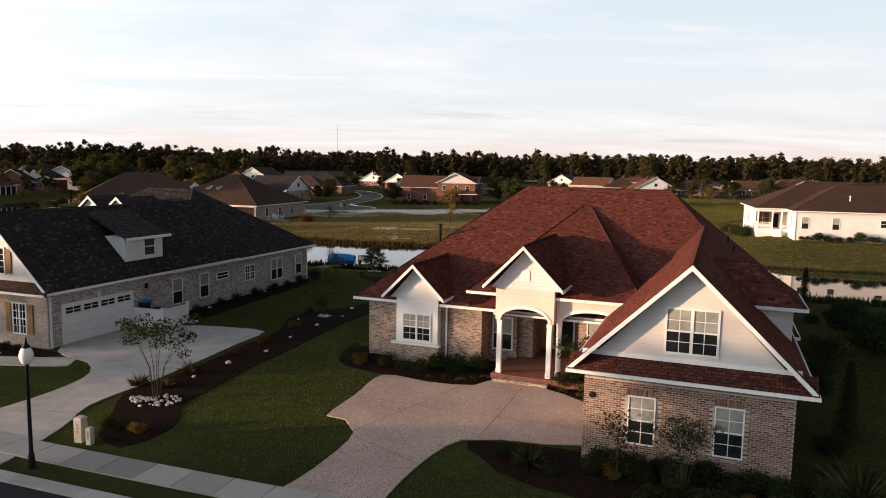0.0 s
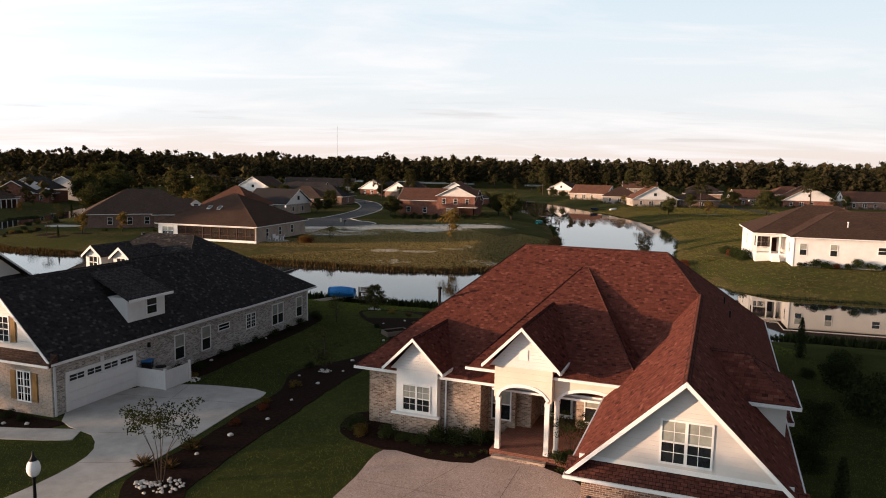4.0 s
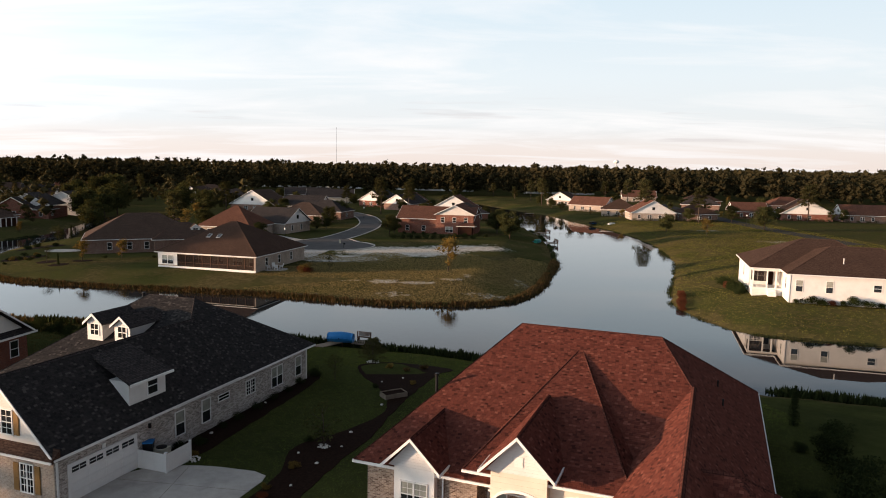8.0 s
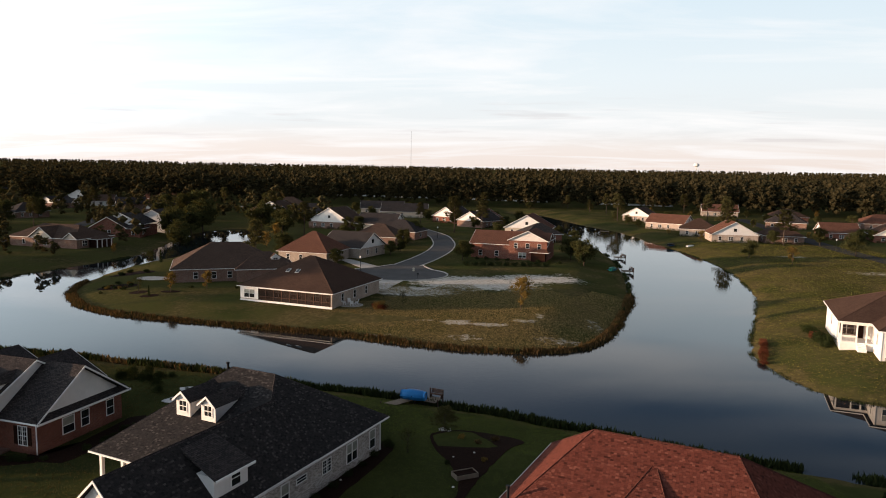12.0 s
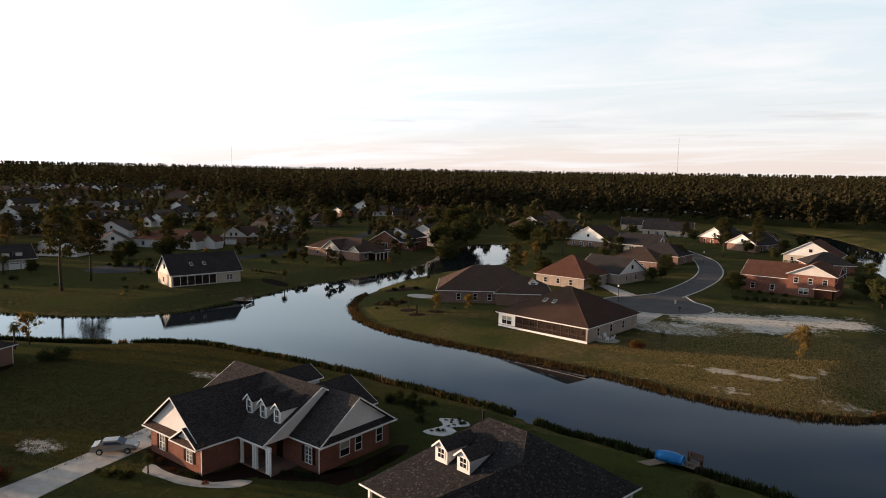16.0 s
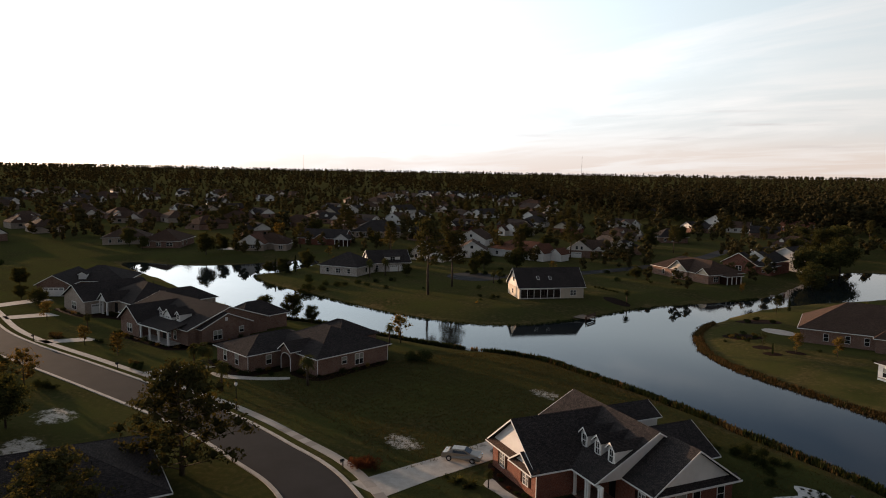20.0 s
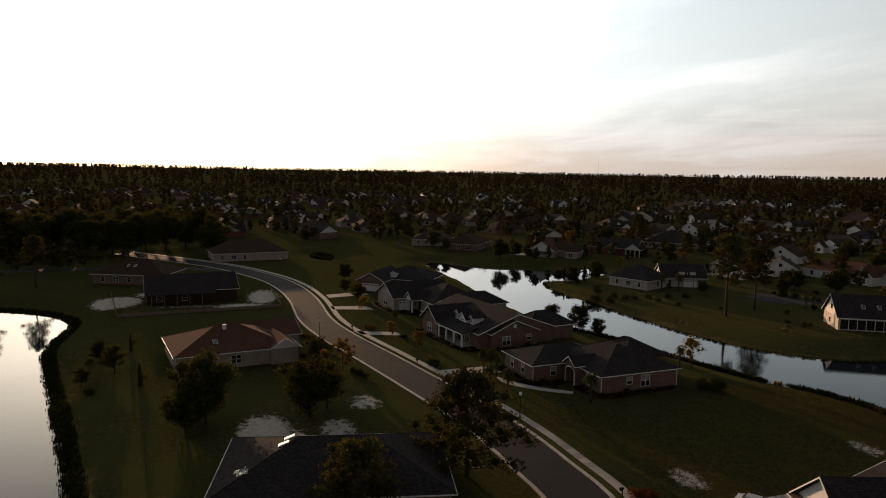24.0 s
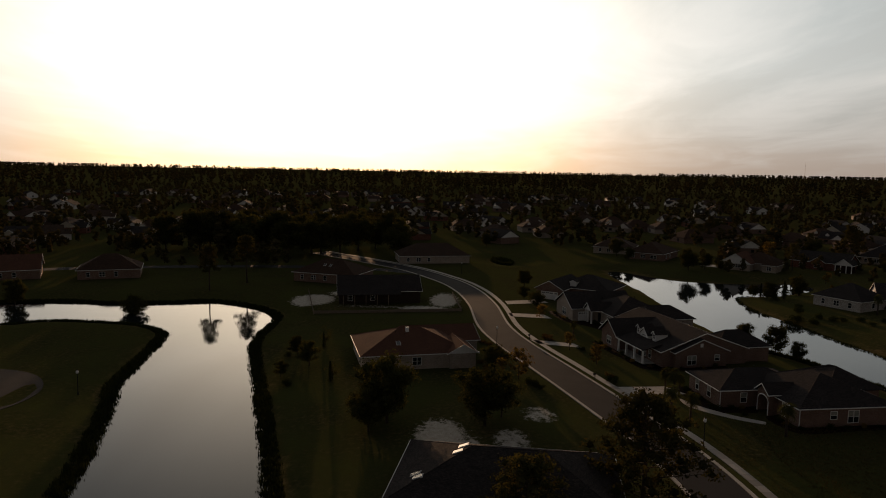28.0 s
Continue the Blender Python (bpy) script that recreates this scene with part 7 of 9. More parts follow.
# single trees that stand out
# broad ones at x -50 to -44: unseen, added to shade the garage
for kind, x, y, s in (("pine", -161.4, 113.8, 1.3), ("pine", -168.7, 127.5, 1.1), ("broad", -44, 10.5, 1.25), ("broad", -50, 6.0, 1.42), ("broad", -45, 3.0, 1.2), ("bushpine", -78.5, 23.0, 1.25), ("bushpine", -69.5, 9.3, 0.92), ("pine", 84, 292, 1.0), ("pine", -14, 305, 0.8), ("pine", 100, 275, .9), ("pine", 150, 290, 1.0),
                      ("autumn", 1.5, 136, 1.15), ("autumn", -118.6, 77.3, 1.1), ("palm", -115.7, 72.9, .9), ("palm", -57.1, 49.1, .42), ("palm", -106.7, 34, 1.1), ("palm", -105, 36.5, 1.0), ("palm", -100.5, 48.5, 1.1), ("autumn", -124.5, 12.5, 1.1), ("broad", -128, 8.5, .7),
                      ("broad", -152, 69, .75), ("broad", -160, 65.5, .6), ("broad", -146, 71, .5), ("autumn", -146, 24.5, .7), ("autumn", -135, 28, .8), ("palm", -158, 27, .7), ("broad", -190, 22, .6), ("broad", 20, 205, .95), ("broad", 17, 215, .8),
                      ("broad", -101.4, 5.9, 1.15), ("broad", -105, 8.5, .8), ("broad", -101.4, -8.3, 1.2), ("broad", -105, -11, .95), ("broad", -98, -10.5, .8), *(("broad", -292 - 8 * (k % 5), -122 + 6.5 * k, 1.75 + 0.09 * (k * 7 % 5)) for k in range(16)), ("broad", -292, -89, 2.1), ("broad", -285, -69, 1.9), ("broad", -293, -100, 2.2), ("broad", -292, -61, 1.9), ("broad", -300, -78, 2.2), ("broad", -298, -110, 2.0), ("young", -121.6, -20, 1.3), ("young", -145.7, -26, 1.2), ("broad", -202, 19.6, .5), ("autumn", -120.7, 8.9, .9), ("young", -38, 140, 1.0), ("autumn", -66, 146, .75), ("young", -21.5, 136, .9), ("red", -26, 133, 1),
                      ("broad", -130, -26, .55), ("broad", -138, -30, .5), ("broad", -125, -30, .4), ("broad", -178, -82, .8), ("broad", -186, -118, .9), ("broad", -175, -125, .9), ("pine", -205, -72, .8), ("broad", -277, 89, 1.0), ("broad", -279, 102, .5), ("autumn", -314, 135, 1.5), ("autumn", -257, 160, 1.5), ("autumn", -253, 216, 1.3), ("broad", -258, 239, 1.1), ("broad", -273, 163, .8), ("broad", -187, 169.7, .95), ("broad", -197, 161, .8), ("broad", -210, 274, 1.1), ("pine", -199.9, 210, 1.0), ("broad", -147, 306, 1.6), ("broad", -149, 324, 1.6), ("broad", -179, 349, 1.3), ("broad", -146, 280, 1.2), ("palm", -167.3, 142.5, .8), ("palm", -168, 145.4, .8), ("broad", -227, 94, .5), ("broad", -222, 96.4, .4), ("broad", -318, 70, .9), ("broad", -176, 228, .7), ("pine", -307, 166, 1.0), ("broad", -220, 309, 1.1),
                      ("cypress", -219.5, 100.3, 1.3), ("cypress", -232, 110.7, 1.7), ("cypress", -226, 96, 1.1), ("broad", 75, 235, .7), ("autumn", 82, 218, 1.0), ("broad", 112, 245, 1.0), ("broad", -110, 300, 1.6), ("broad", -128, 270, 1.5), ("broad", -128, 255, 1.4), ("broad", -130, 285, 1.5),
                      ("broad", -118, 240, 1.2), ("broad", -88, 262, 1.2), ("autumn", -86, 250, 1.2), ("autumn", -122, 205, .5), ("broad", -112, 208, .4)):
    if kind == "red":
        for k in range(3):
            shrub(x + k * .5, y - k * .4, 1.5, "gold" if k == 1 else "red", "rust-red bush in a dark bed on the point")
    else:
        plant(kind, x, y, s)

# gardens of the row houses
low_growth = []
for x, y, a, w, d, *_ in ROW:
    c, s_ = math.cos(radians(a)), math.sin(radians(a))
    for k in range(7):
        u, v = w * (k + .5) / 7 + float(rng.uniform(-.6, .6)), -1.3 + float(rng.uniform(-.3, .3))
        low_growth.append(place(x + u * c - v * s_, y + u * s_ + v * c))
    for u, v in ((-4.5, 2.0), (w + 4.5, -1.0), (w * .5, d + 6)):
        u, v = u + float(rng.uniform(-1, 1)), v + float(rng.uniform(-1, 1))
        tx, ty = x + u * c - v * s_, y + u * s_ + v * c
        if shore_distance(np.array([tx]), np.array([ty]))[0] > 3 and all(math.hypot(tx - lx, ty - ly) > 9 for lx, ly in LANE):
            plant("broad" if rng.random() < .8 else "autumn", tx, ty, float(rng.uniform(.45, .8)))
for kind, x, y, s in (("autumn", -80, 222, .9), ("broad", -48.5, 190, .55), ("broad", -37.8, 214, .5), ("broad", -36, 222, .45), ("broad", -15, 206, .65), ("broad", -14, 212, .6), ("broad", -38, 268, .8), ("autumn", -17, 222, .5)):
    plant(kind, x, y, s)
for k in range(11):
    shrub(-13 + 2.2 * k, 196 + .3 * k, 1.3, label="dark clipped hedge shrub by the brick house")

clumps = [(x + dx, y + dy, FAR + 0.45) for x, y in low_growth for dx, dy in ((0, 0), (0.5, 0.2), (-0.4, 0.3))]
vs, fs = leaves(clumps, rng.uniform(0.5, 0.85, len(clumps)), 60, 0.11, 0.8)
tagged(new("shrubs", raw_mesh("shrubs", vs, fs, M["shrub"])), "dark clipped shrubs along the far houses' fronts", "shrubs", kind="stuff")

# trees between the far houses
placed = 0
for _ in range(4000):
    if placed >= 175:
        break
    az, dist = radians(rng.uniform(-48, 128)), 150 + 430 * rng.random() ** 0.7
    x, y = -math.sin(az) * dist, math.cos(az) * dist
    if x > -60 and dist < 300 and y < 290:
        continue
    if -240 < x < -95 and y < 200 and dist < 262:
        continue
    if x < -150 and -60 < y < 75 and dist < 300:
        continue
    d = shore_distance(np.array([x]), np.array([y]))[0]
    if d < 6:
        continue
    placed += 1
    k = ("pine", "broad", "broad", "pine", "autumn")[int(rng.integers(0, 5))]
    plant(k, x, y, float(rng.uniform(.6, 1.15)) * (0.8 if k == "pine" else 0.85))


# ---- the far suburb: repeated houses ----
def suburb():
    """Distant houses, each with a gabled front wing and a dormer or two; gives back where they stand."""
    kinds = []
    for i, (w, d, wl_, rf, st, gw) in enumerate(((15, 12, "brick_d", "roof_dark", "gx", "siding_white"), (18, 14, "brick_d", "roof_brown", "hip", "siding_white"), (17, 13, "brick_e", "roof_mix", "hip", "siding"), (16, 12, "brick_c", "roof_dark", "gx", "tan"), (18, 12, "siding_white", "roof_dark", "gx", "siding_white"), (13, 13, "siding", "roof_mix", "gy", "siding_white"))):
        def front(h, W, R):
            G = M[gw]
            a, b = (w * 0.08, w * 0.46) if i % 2 else (w * 0.52, w * 0.9)
            walls(h, a, b, -3.2, 1.0, 2.75, W)
            gable(h, a - .4, b + .4, -3.6, d * 0.45, 2.85, 2.9 + (b - a) * 0.42, "y", R, G, "0", 0.4, rake=True, trim=False)
            part("front_window", MB().box((a + b) / 2 - .8, (a + b) / 2 + .8, -3.26, -3.203, .8, 2.2), M["glass"], h, uv=False)
            c = w * 0.72 if i % 2 else w * 0.26
            if i != 1:
                part("dormer", MB().box(c - .9, c + .9, 1.6, 4.5, 3.2, 5.0).prism([(c - .9, 5.0), (c, 5.9), (c + .9, 5.0)], 1.6, 4.5), G, h)
                part("dormer_roof", MB().add([(c - 1.15, 1.35, 4.85), (c, 1.35, 6.05), (c + 1.15, 1.35, 4.85), (c - 1.15, 5, 4.85), (c, 5, 6.05), (c + 1.15, 5, 4.85), (c, 1.35, 5.9), (c, 5, 5.9)], [(0, 1, 4, 3), (1, 2, 5, 4), (0, 3, 7, 6), (6, 7, 5, 2), (0, 6, 1), (1, 6, 2)]), R, h)
            part("window", MB().box(c - .9, c + .9, -.06, -.003, .8, 2.2), M["glass"], h, uv=False)
            part("window", MB().box(w * .5 - 1.2, w * .5 + 1.2, d + .003, d + .06, .6, 2.2), M["glass"], h, uv=False)
            part("window", MB().box(w + .003, w + .06, d * .6 - .7, d * .6 + .7, .8, 2.2), M["glass"], h, uv=False)
        kinds.append(simple_house(-352 - 30 * i, 130 + 34 * i, FAR, 40 * i, w, d, "distant suburban house with a shingle roof and pale gables", wl_, rf, st, 2.9, 0.6, (), front, gw, trims=False))
        tagged(kinds[-1], group="distant houses")
    spots = [(-352 - 30 * i, 130 + 34 * i) for i in range(6)]
    known = [(-205, 115), (-190, 125), (-300, 85), (-284, 118), (-290, 150), (-312, 190), (-228, 160), (-224, 177), (-210, 195), (-200, 222), (-200, 240), (-145, 212), (-145, 248), (-140, 270), (-265, 410), (-243, 400), (-400, 275), (-377, 240), (-232, 445), (-290, 347), (-276, 338), (-352, 462), (-325, 308), (-225, 310), (-258, 208), (-180, 275), (-195, 320)]
    own = len(spots)
    tries = 0
    while len(spots) < 195 and tries < 9000:
        tries += 1
        az, dist = radians(float(rng.uniform(16, 128))), 335 + 560 * float(rng.random()) ** 1.1
        if az < radians(45) and dist > 430:
            continue
        x, y = -math.sin(az) * dist, math.cos(az) * dist
        if any((x - a) ** 2 + (y - b) ** 2 < 22.5 ** 2 for a, b in spots + known) or shore_distance(np.array([x]), np.array([y]))[0] < 22:
            continue
        if x > -150 and y < 260 or -335 < x < -95 and -60 < y < 135 or x > -60:
            continue
        spots.append((x, y))
    spots = spots[own:]
    for x, y in spots:
        copy_thing(kinds[int(rng.integers(0, 6))], pose(x, y, FAR, 0, 0, float(rng.choice([10, 40, 75, 100, 190, 220, 280]) + rng.uniform(-8, 8))))
    return spots


SUBURB = suburb()


# ---- woods ----
def woods(name, spots, heights, k, per, size, material, rounded=0.3, lump=1.0):
    """Many far trees in one mesh: k knots of leaves each, round crowns and high-crowned pines."""
    spots, heights = np.asarray(spots), np.asarray(heights)
    n = len(spots)
    ball = np.repeat(rng.random(n) < rounded, k)
    t = np.clip(np.tile(np.linspace(0.3, 0.96, k), n) + rng.uniform(-.05, .05, n * k), 0.2, 1.0)
    hh = np.repeat(heights, k) * np.where(ball, 0.85, 1.0)
    wide = np.repeat(rng.uniform(0.8, 1.25, n), k)
    pine = hh * 0.15 * np.sin(np.pi * np.clip((t - 0.25) / 0.82, 0.05, 1)) ** 0.5
    dome = hh * 0.27 * np.sin(np.pi * np.clip(t * 0.88 + 0.02, 0, 1)) ** 0.6
    full = np.where(ball, dome, pine) * wide
    a = rng.uniform(0, 6.28, n * k)
    off = full * rng.random(n * k) ** 0.6
    c = np.stack([np.repeat(spots[:, 0], k) + off * np.cos(a), np.repeat(spots[:, 1], k) + off * np.sin(a), FAR + t * hh], 1)
    knot = hh * rng.uniform(0.09, 0.15, n * k) * lump
    vs, fs = leaves(c, knot, per, size, 0.75)
    cv, cf = cores(c, knot * 0.75, 0.75)
    ob = new(name, crown_mesh(name, vs, fs, cv, cf, material))
    return tagged(ob, "dark mixed pine woods on the skyline", "woods", kind="stuff")


def scatter(n, az0, az1, d0, d1, power=1.0):
    az, dist = np.radians(rng.uniform(az0, az1, n)), d0 + (d1 - d0) * rng.random(n) ** power
    return np.stack([-np.sin(az) * dist, np.cos(az) * dist], 1)


def edge(p):
    """How far off the woods begin, by bearing."""
    az = np.degrees(np.arctan2(-p[:, 0], p[:, 1]))
    return np.interp(az, [-60, -30, 0, 25, 40, 52, 65, 130], [430, 440, 450, 455, 520, 800, 1100, 1200])


p = scatter(2900, -55, 60, 430, 640)
p = p[np.hypot(p[:, 0], p[:, 1]) > edge(p)]
woods("woods", p, rng.uniform(13.5, 20.5, len(p)) * (1 + 0.07 * (rng.random(len(p)) > .85)), 9, 20, 0.58, M["woods"], 0.5)
p = scatter(5200, -60, 132, 600, 1500)
p = p[np.hypot(p[:, 0], p[:, 1]) > edge(p)]
woods("woods", p, rng.uniform(15, 22, len(p)), 6, 7, 1.5, M["woods"], 0.7)
p = scatter(8200, 14, 130, 210, 1250, 0.85)
q = shore_distance(p[:, 0], p[:, 1])
az_, r_ = np.degrees(np.arctan2(-p[:, 0], p[:, 1])), np.hypot(p[:, 0], p[:, 1])
open_ = ((p[:, 0] > -235) & (p[:, 1] < 175)) | ((p[:, 0] > -335) & (p[:, 1] > -62) & (p[:, 1] < 70)) | ((p[:, 0] > -100) & (p[:, 1] < 300)) | ((p[:, 0] > -215) & (p[:, 1] < 60))
p = p[(q > 9) & (r_ < edge(p) * 1.05) & ~open_]
p = p[np.array([noise.noise(Vector((x * .02, y * .02, 2.0))) > -0.3 + 0.55 * max(0, 1 - math.hypot(x, y) / 480) for x, y in p])]
p = p[np.array([min((x - a) ** 2 + (y - b) ** 2 for a, b in SUBURB) > 10.5 ** 2 for x, y in p])]
woods("woods", p, rng.uniform(4.5, 10, len(p)) * (0.8 + 0.7 * (rng.random(len(p)) > .88)), 8, 18, 0.5, M["suburb_leaf"], 0.8, 1.55)
p = scatter(7000, -62, 134, 1500, 4800, 0.8)
woods("woods", p, rng.uniform(14, 20, len(p)), 4, 3, 2.6, M["woods"], 0.85, 2.2)
p = scatter(14000, -64, 136, 5200, 8200)
woods("woods", p, rng.uniform(20, 20.6, len(p)), 3, 1, 3.0, M["woods"], 1.1, 4.5)


# ---- paving and beds round the near houses ----
driveway = sheet("driveway", [(-2.7, 33.3), (-0.5, 32.3), (1.6, 31.9), (2.8, 33.0), (4.7, 31.7), (6.2, 29.9), (6.4, 28.0), (5.4, 25.0), (4.0, 25.0), (2.4, 25.4), (0.9, 25.3), (-0.3, 23.7), (-1.6, 20.5), (-2.6, 16.4), (-7.2, 18.2), (-4.9, 21.0), (-3.6, 24.0), (-3.2, 25.9), (-3.7, 27.2), (-4.5, 27.6), (-3.7, 30.2)],
                 0.035, M["pebble"], "pinkish exposed-aggregate driveway before the garage", "driveway")


M["joint"] = plain("dirty_joint", (0.16, 0.11, 0.09), 0.95, 0.3, 2.0, 30, 0.05)


def saw_cut(a, b, parent):
    d = Vector((b[0] - a[0], b[1] - a[1], 0)).normalized()
    s = Vector((-d.y, d.x, 0)) * 0.011
    za, zb = gz(*a) + 0.041, gz(*b) + 0.041
    part("joint", MB().add([(a[0] - s.x, a[1] - s.y, za), (a[0] + s.x, a[1] + s.y, za), (b[0] + s.x, b[1] + s.y, zb), (b[0] - s.x, b[1] - s.y, zb)], [(0, 3, 2, 1)]), M["joint"], parent, uv=False)


for a, b in (((1.0, 31.7), (-3.2, 26.0)), ((3.8, 31.6), (1.5, 25.5)), ((-3.6, 30.0), (5.9, 26.4)), ((-3.1, 25.4), (-0.6, 23.0)), ((-4.9, 20.8), (-1.7, 20.2))):
    saw_cut(a, b, driveway)
pale_drive = sheet("driveway", [(-20.5, 37.6), (-18.9, 41.9), (-17.0, 42.8), (-15.0, 43.0), (-12.6, 42.6), (-10.5, 41.7), (-11.3, 38.7), (-12.5, 34.1), (-13.3, 31.5), (-14.4, 28.3), (-14.2, 25.6), (-15.0, 21.6), (-19.4, 23.2), (-18.3, 26.5), (-17.2, 29.0), (-16.6, 31.0), (-16.6, 32.8), (-17.6, 34.6), (-19.2, 35.6)], 0.035, M["concrete"], "pale concrete driveway beside the dark-roofed house", "driveway")
for a, b in (((-19.3, 40.9), (-11.0, 39.6)), ((-17.4, 34.9), (-12.3, 34.8)), ((-15.6, 42.8), (-15.9, 34.9)), ((-16.5, 31.2), (-13.4, 31.4)), ((-17.9, 27.6), (-14.4, 27.4)), ((-19.0, 24.4), (-14.5, 24.0))):
    saw_cut(a, b, pale_drive)
sheet("path", [(-18.4, 35.2), (-22.0, 35.4), (-27, 36.6), (-29, 40), (-30.2, 39.2), (-28.2, 35.2), (-22.5, 34.0), (-18.2, 33.9)], 0.04, M["concrete"], "curved pale concrete garden path", "path")
sheet("mulch_bed", [(-5.3, 36.7), (-4.5, 34.6), (-2.8, 33.5), (-0.5, 32.4), (1.4, 31.95), (2.7, 33.2), (3.0, 34.4), (0.5, 37.5), (-4.0, 38.8)], 0.03, M["mulch"], "dark mulch bed before the brick bay", "flower bed", wob=0.15)
sheet("mulch_bed", [(4.8, 31.8), (5.4, 30.8), (6.3, 30.1), (8.0, 30.2), (7.6, 33.0), (5.4, 33.2)], 0.03, M["mulch"], "dark mulch bed beside the porch", "flower bed", wob=0.15)
sheet("mulch_bed", [(1.1, 25.2), (1.5, 23.6), (2.6, 21.9), (4.2, 20.9), (7.5, 19.3), (12.5, 18.0), (14.5, 19.5), (13.5, 21.5), (11.0, 22.0), (5.2, 24.3), (3.8, 24.9)], 0.03, M["mulch"], "dark mulch bed along the garage wall", "flower bed", wob=0.15)
sheet("mulch_bed", [(-13.3, 28.6), (-13.5, 30.3), (-12.2, 33.6), (-11.2, 37.2), (-10.2, 40.2), (-9.7, 43.2), (-9.9, 45.5), (-8.7, 47.6), (-6.5, 49.6), (-4.2, 53.5), (-4.6, 58), (-6.9, 63), (-7.6, 66.3), (-4.3, 68.4), (1.3, 66.8), (-0.3, 63.1), (-3.0, 55), (-4.7, 48.2), (-6.4, 43.6), (-8.4, 37.0), (-9.9, 31.9), (-10.6, 28.7), (-10.1, 26.0), (-11.2, 24.1), (-12.5, 25.2)], 0.03, M["mulch"], "long winding dark mulch bed between the lawns", "flower bed", wob=0.2)
sheet("mulch_bed", [(-18.4, 43.9), (-16.6, 43.6), (-15.2, 45.5), (-14.2, 49), (-12.4, 55), (-10.9, 60.5), (-11.0, 63.5), (-13.0, 62.5), (-15.5, 56), (-17.8, 48)], 0.03, M["mulch"], "dark mulch bed along the grey brick wall", "flower bed", wob=0.2)
sheet("mulch_bed", [(-21.2, 36.7), (-19.6, 36.1), (-20.6, 35.0), (-24.5, 36.2), (-28, 38.4), (-27.5, 39.8)], 0.03, M["mulch"], "dark mulch bed below the shuttered windows", "flower bed", wob=0.15)

# sidewalk slabs with open joints
line = curve_through(ROAD, 0.25)
seg = np.concatenate([[0], np.cumsum(np.linalg.norm(np.diff(line, axis=0), axis=1))])
inx = np.where((line[:, 0] > -120) & (line[:, 0] < 8))[0]
s0, s1 = seg[inx[0]], seg[inx[-1]]
slab_pitch = 1.52
for k in range(int((s1 - s0) / slab_pitch)):
    pts = []
    for s in (s0 + k * slab_pitch, s0 + (k + 1) * slab_pitch - 0.03):
        i = min(max(int(np.searchsorted(seg, s)), 1), len(line) - 2)
        d = (line[i + 1] - line[i - 1]) / np.linalg.norm(line[i + 1] - line[i - 1])
        nn = np.array([-d[1], d[0]])
        c = line[i - 1] + (line[i] - line[i - 1]) * (s - seg[i - 1]) / max(seg[i] - seg[i - 1], 1e-6)
        pts += [c + nn * 5.12, c + nn * 6.33]
    q = [pts[0], pts[1], pts[3], pts[2]]
    z = [float(level(p[0], p[1])) for p in q]
    j = 0.004 * random.Random(k).random()
    part("slab", MB().add([(p[0], p[1], zz + 0.036) for p, zz in zip(q, z)] + [(p[0], p[1], zz + 0.062 + j) for p, zz in zip(q, z)], [(4, 7, 6, 5), (0, 1, 5, 4), (1, 2, 6, 5), (2, 3, 7, 6), (3, 0, 4, 7)]), M["slab"], walkway)


# ---- street furniture ----
def lamp_post(x, y, label="black street lamp with a frosted globe"):
    x, y = place(x, y)
    t = empty("street_lamp", pose(x, y, gz(x, y)), label, "street lamp", "street lamps")
    part("pole", MB().lathe(0, 0, [(0.13, -0.2), (0.13, 0.05), (0.10, 0.4), (0.065, 0.6), (0.05, 3.4), (0.08, 3.45), (0.05, 3.5)], 10), M["black"], t, uv=False, smooth=True)
    part("globe", MB().lathe(0, 0, [(0.09, 3.5), (0.16, 3.56), (0.21, 3.68), (0.22, 3.8), (0.18, 3.95), (0.11, 4.05)], 14), M["globe"], t, uv=False, smooth=True)
    part("cap", MB().lathe(0, 0, [(0.13, 4.04), (0.11, 4.1), (0.05, 4.18), (0.02, 4.35), (0.005, 4.4)], 10), M["black"], t, uv=False, smooth=True)


for x, y in ((-13.3, 22.3), (-95.5, 35.3), (-148.3, 9.6), (-248, 1.5), (-112, -59.8), (-39, 177), (-29.3, 269), (113, 262)):
    lamp_post(x, y)


def utility_box(x, y, w, hh, rz):
    x, y = place(x, y)
    t = empty("utility_box", pose(x, y, gz(x, y), 0, 0, rz), "beige plastic utility pedestal beside the pavement", "utility box")
    part("body", MB().box(-w / 2, w / 2, -w / 2, w / 2, -0.05, hh), M["plastic"], t, uv=False)
    part("lid", MB().add([(-w * .56, -w * .56, hh), (w * .56, -w * .56, hh), (w * .56, w * .56, hh), (-w * .56, w * .56, hh), (-w * .4, -w * .4, hh + .07), (w * .4, -w * .4, hh + .07), (w * .4, w * .4, hh + .07), (-w * .4, w * .4, hh + .07)],
                         [(3, 2, 1, 0), (4, 5, 6, 7), (0, 1, 5, 4), (1, 2, 6, 5), (2, 3, 7, 6), (3, 0, 4, 7)]), M["plastic"], t, uv=False)
    for k in range(3):
        part("mark", MB().box(-0.03, 0.03, -w / 2 - 0.004, -w / 2 - 0.001, hh * (.45 + .15 * k), hh * (.45 + .15 * k) + .04), M["black"], t, uv=False)


utility_box(-12.85, 24.6, 0.32, 0.85, -15)
utility_box(-12.4, 24.35, 0.2, 0.55, -15)
utility_box(-26.0, 182, 0.4, 0.8, 0)


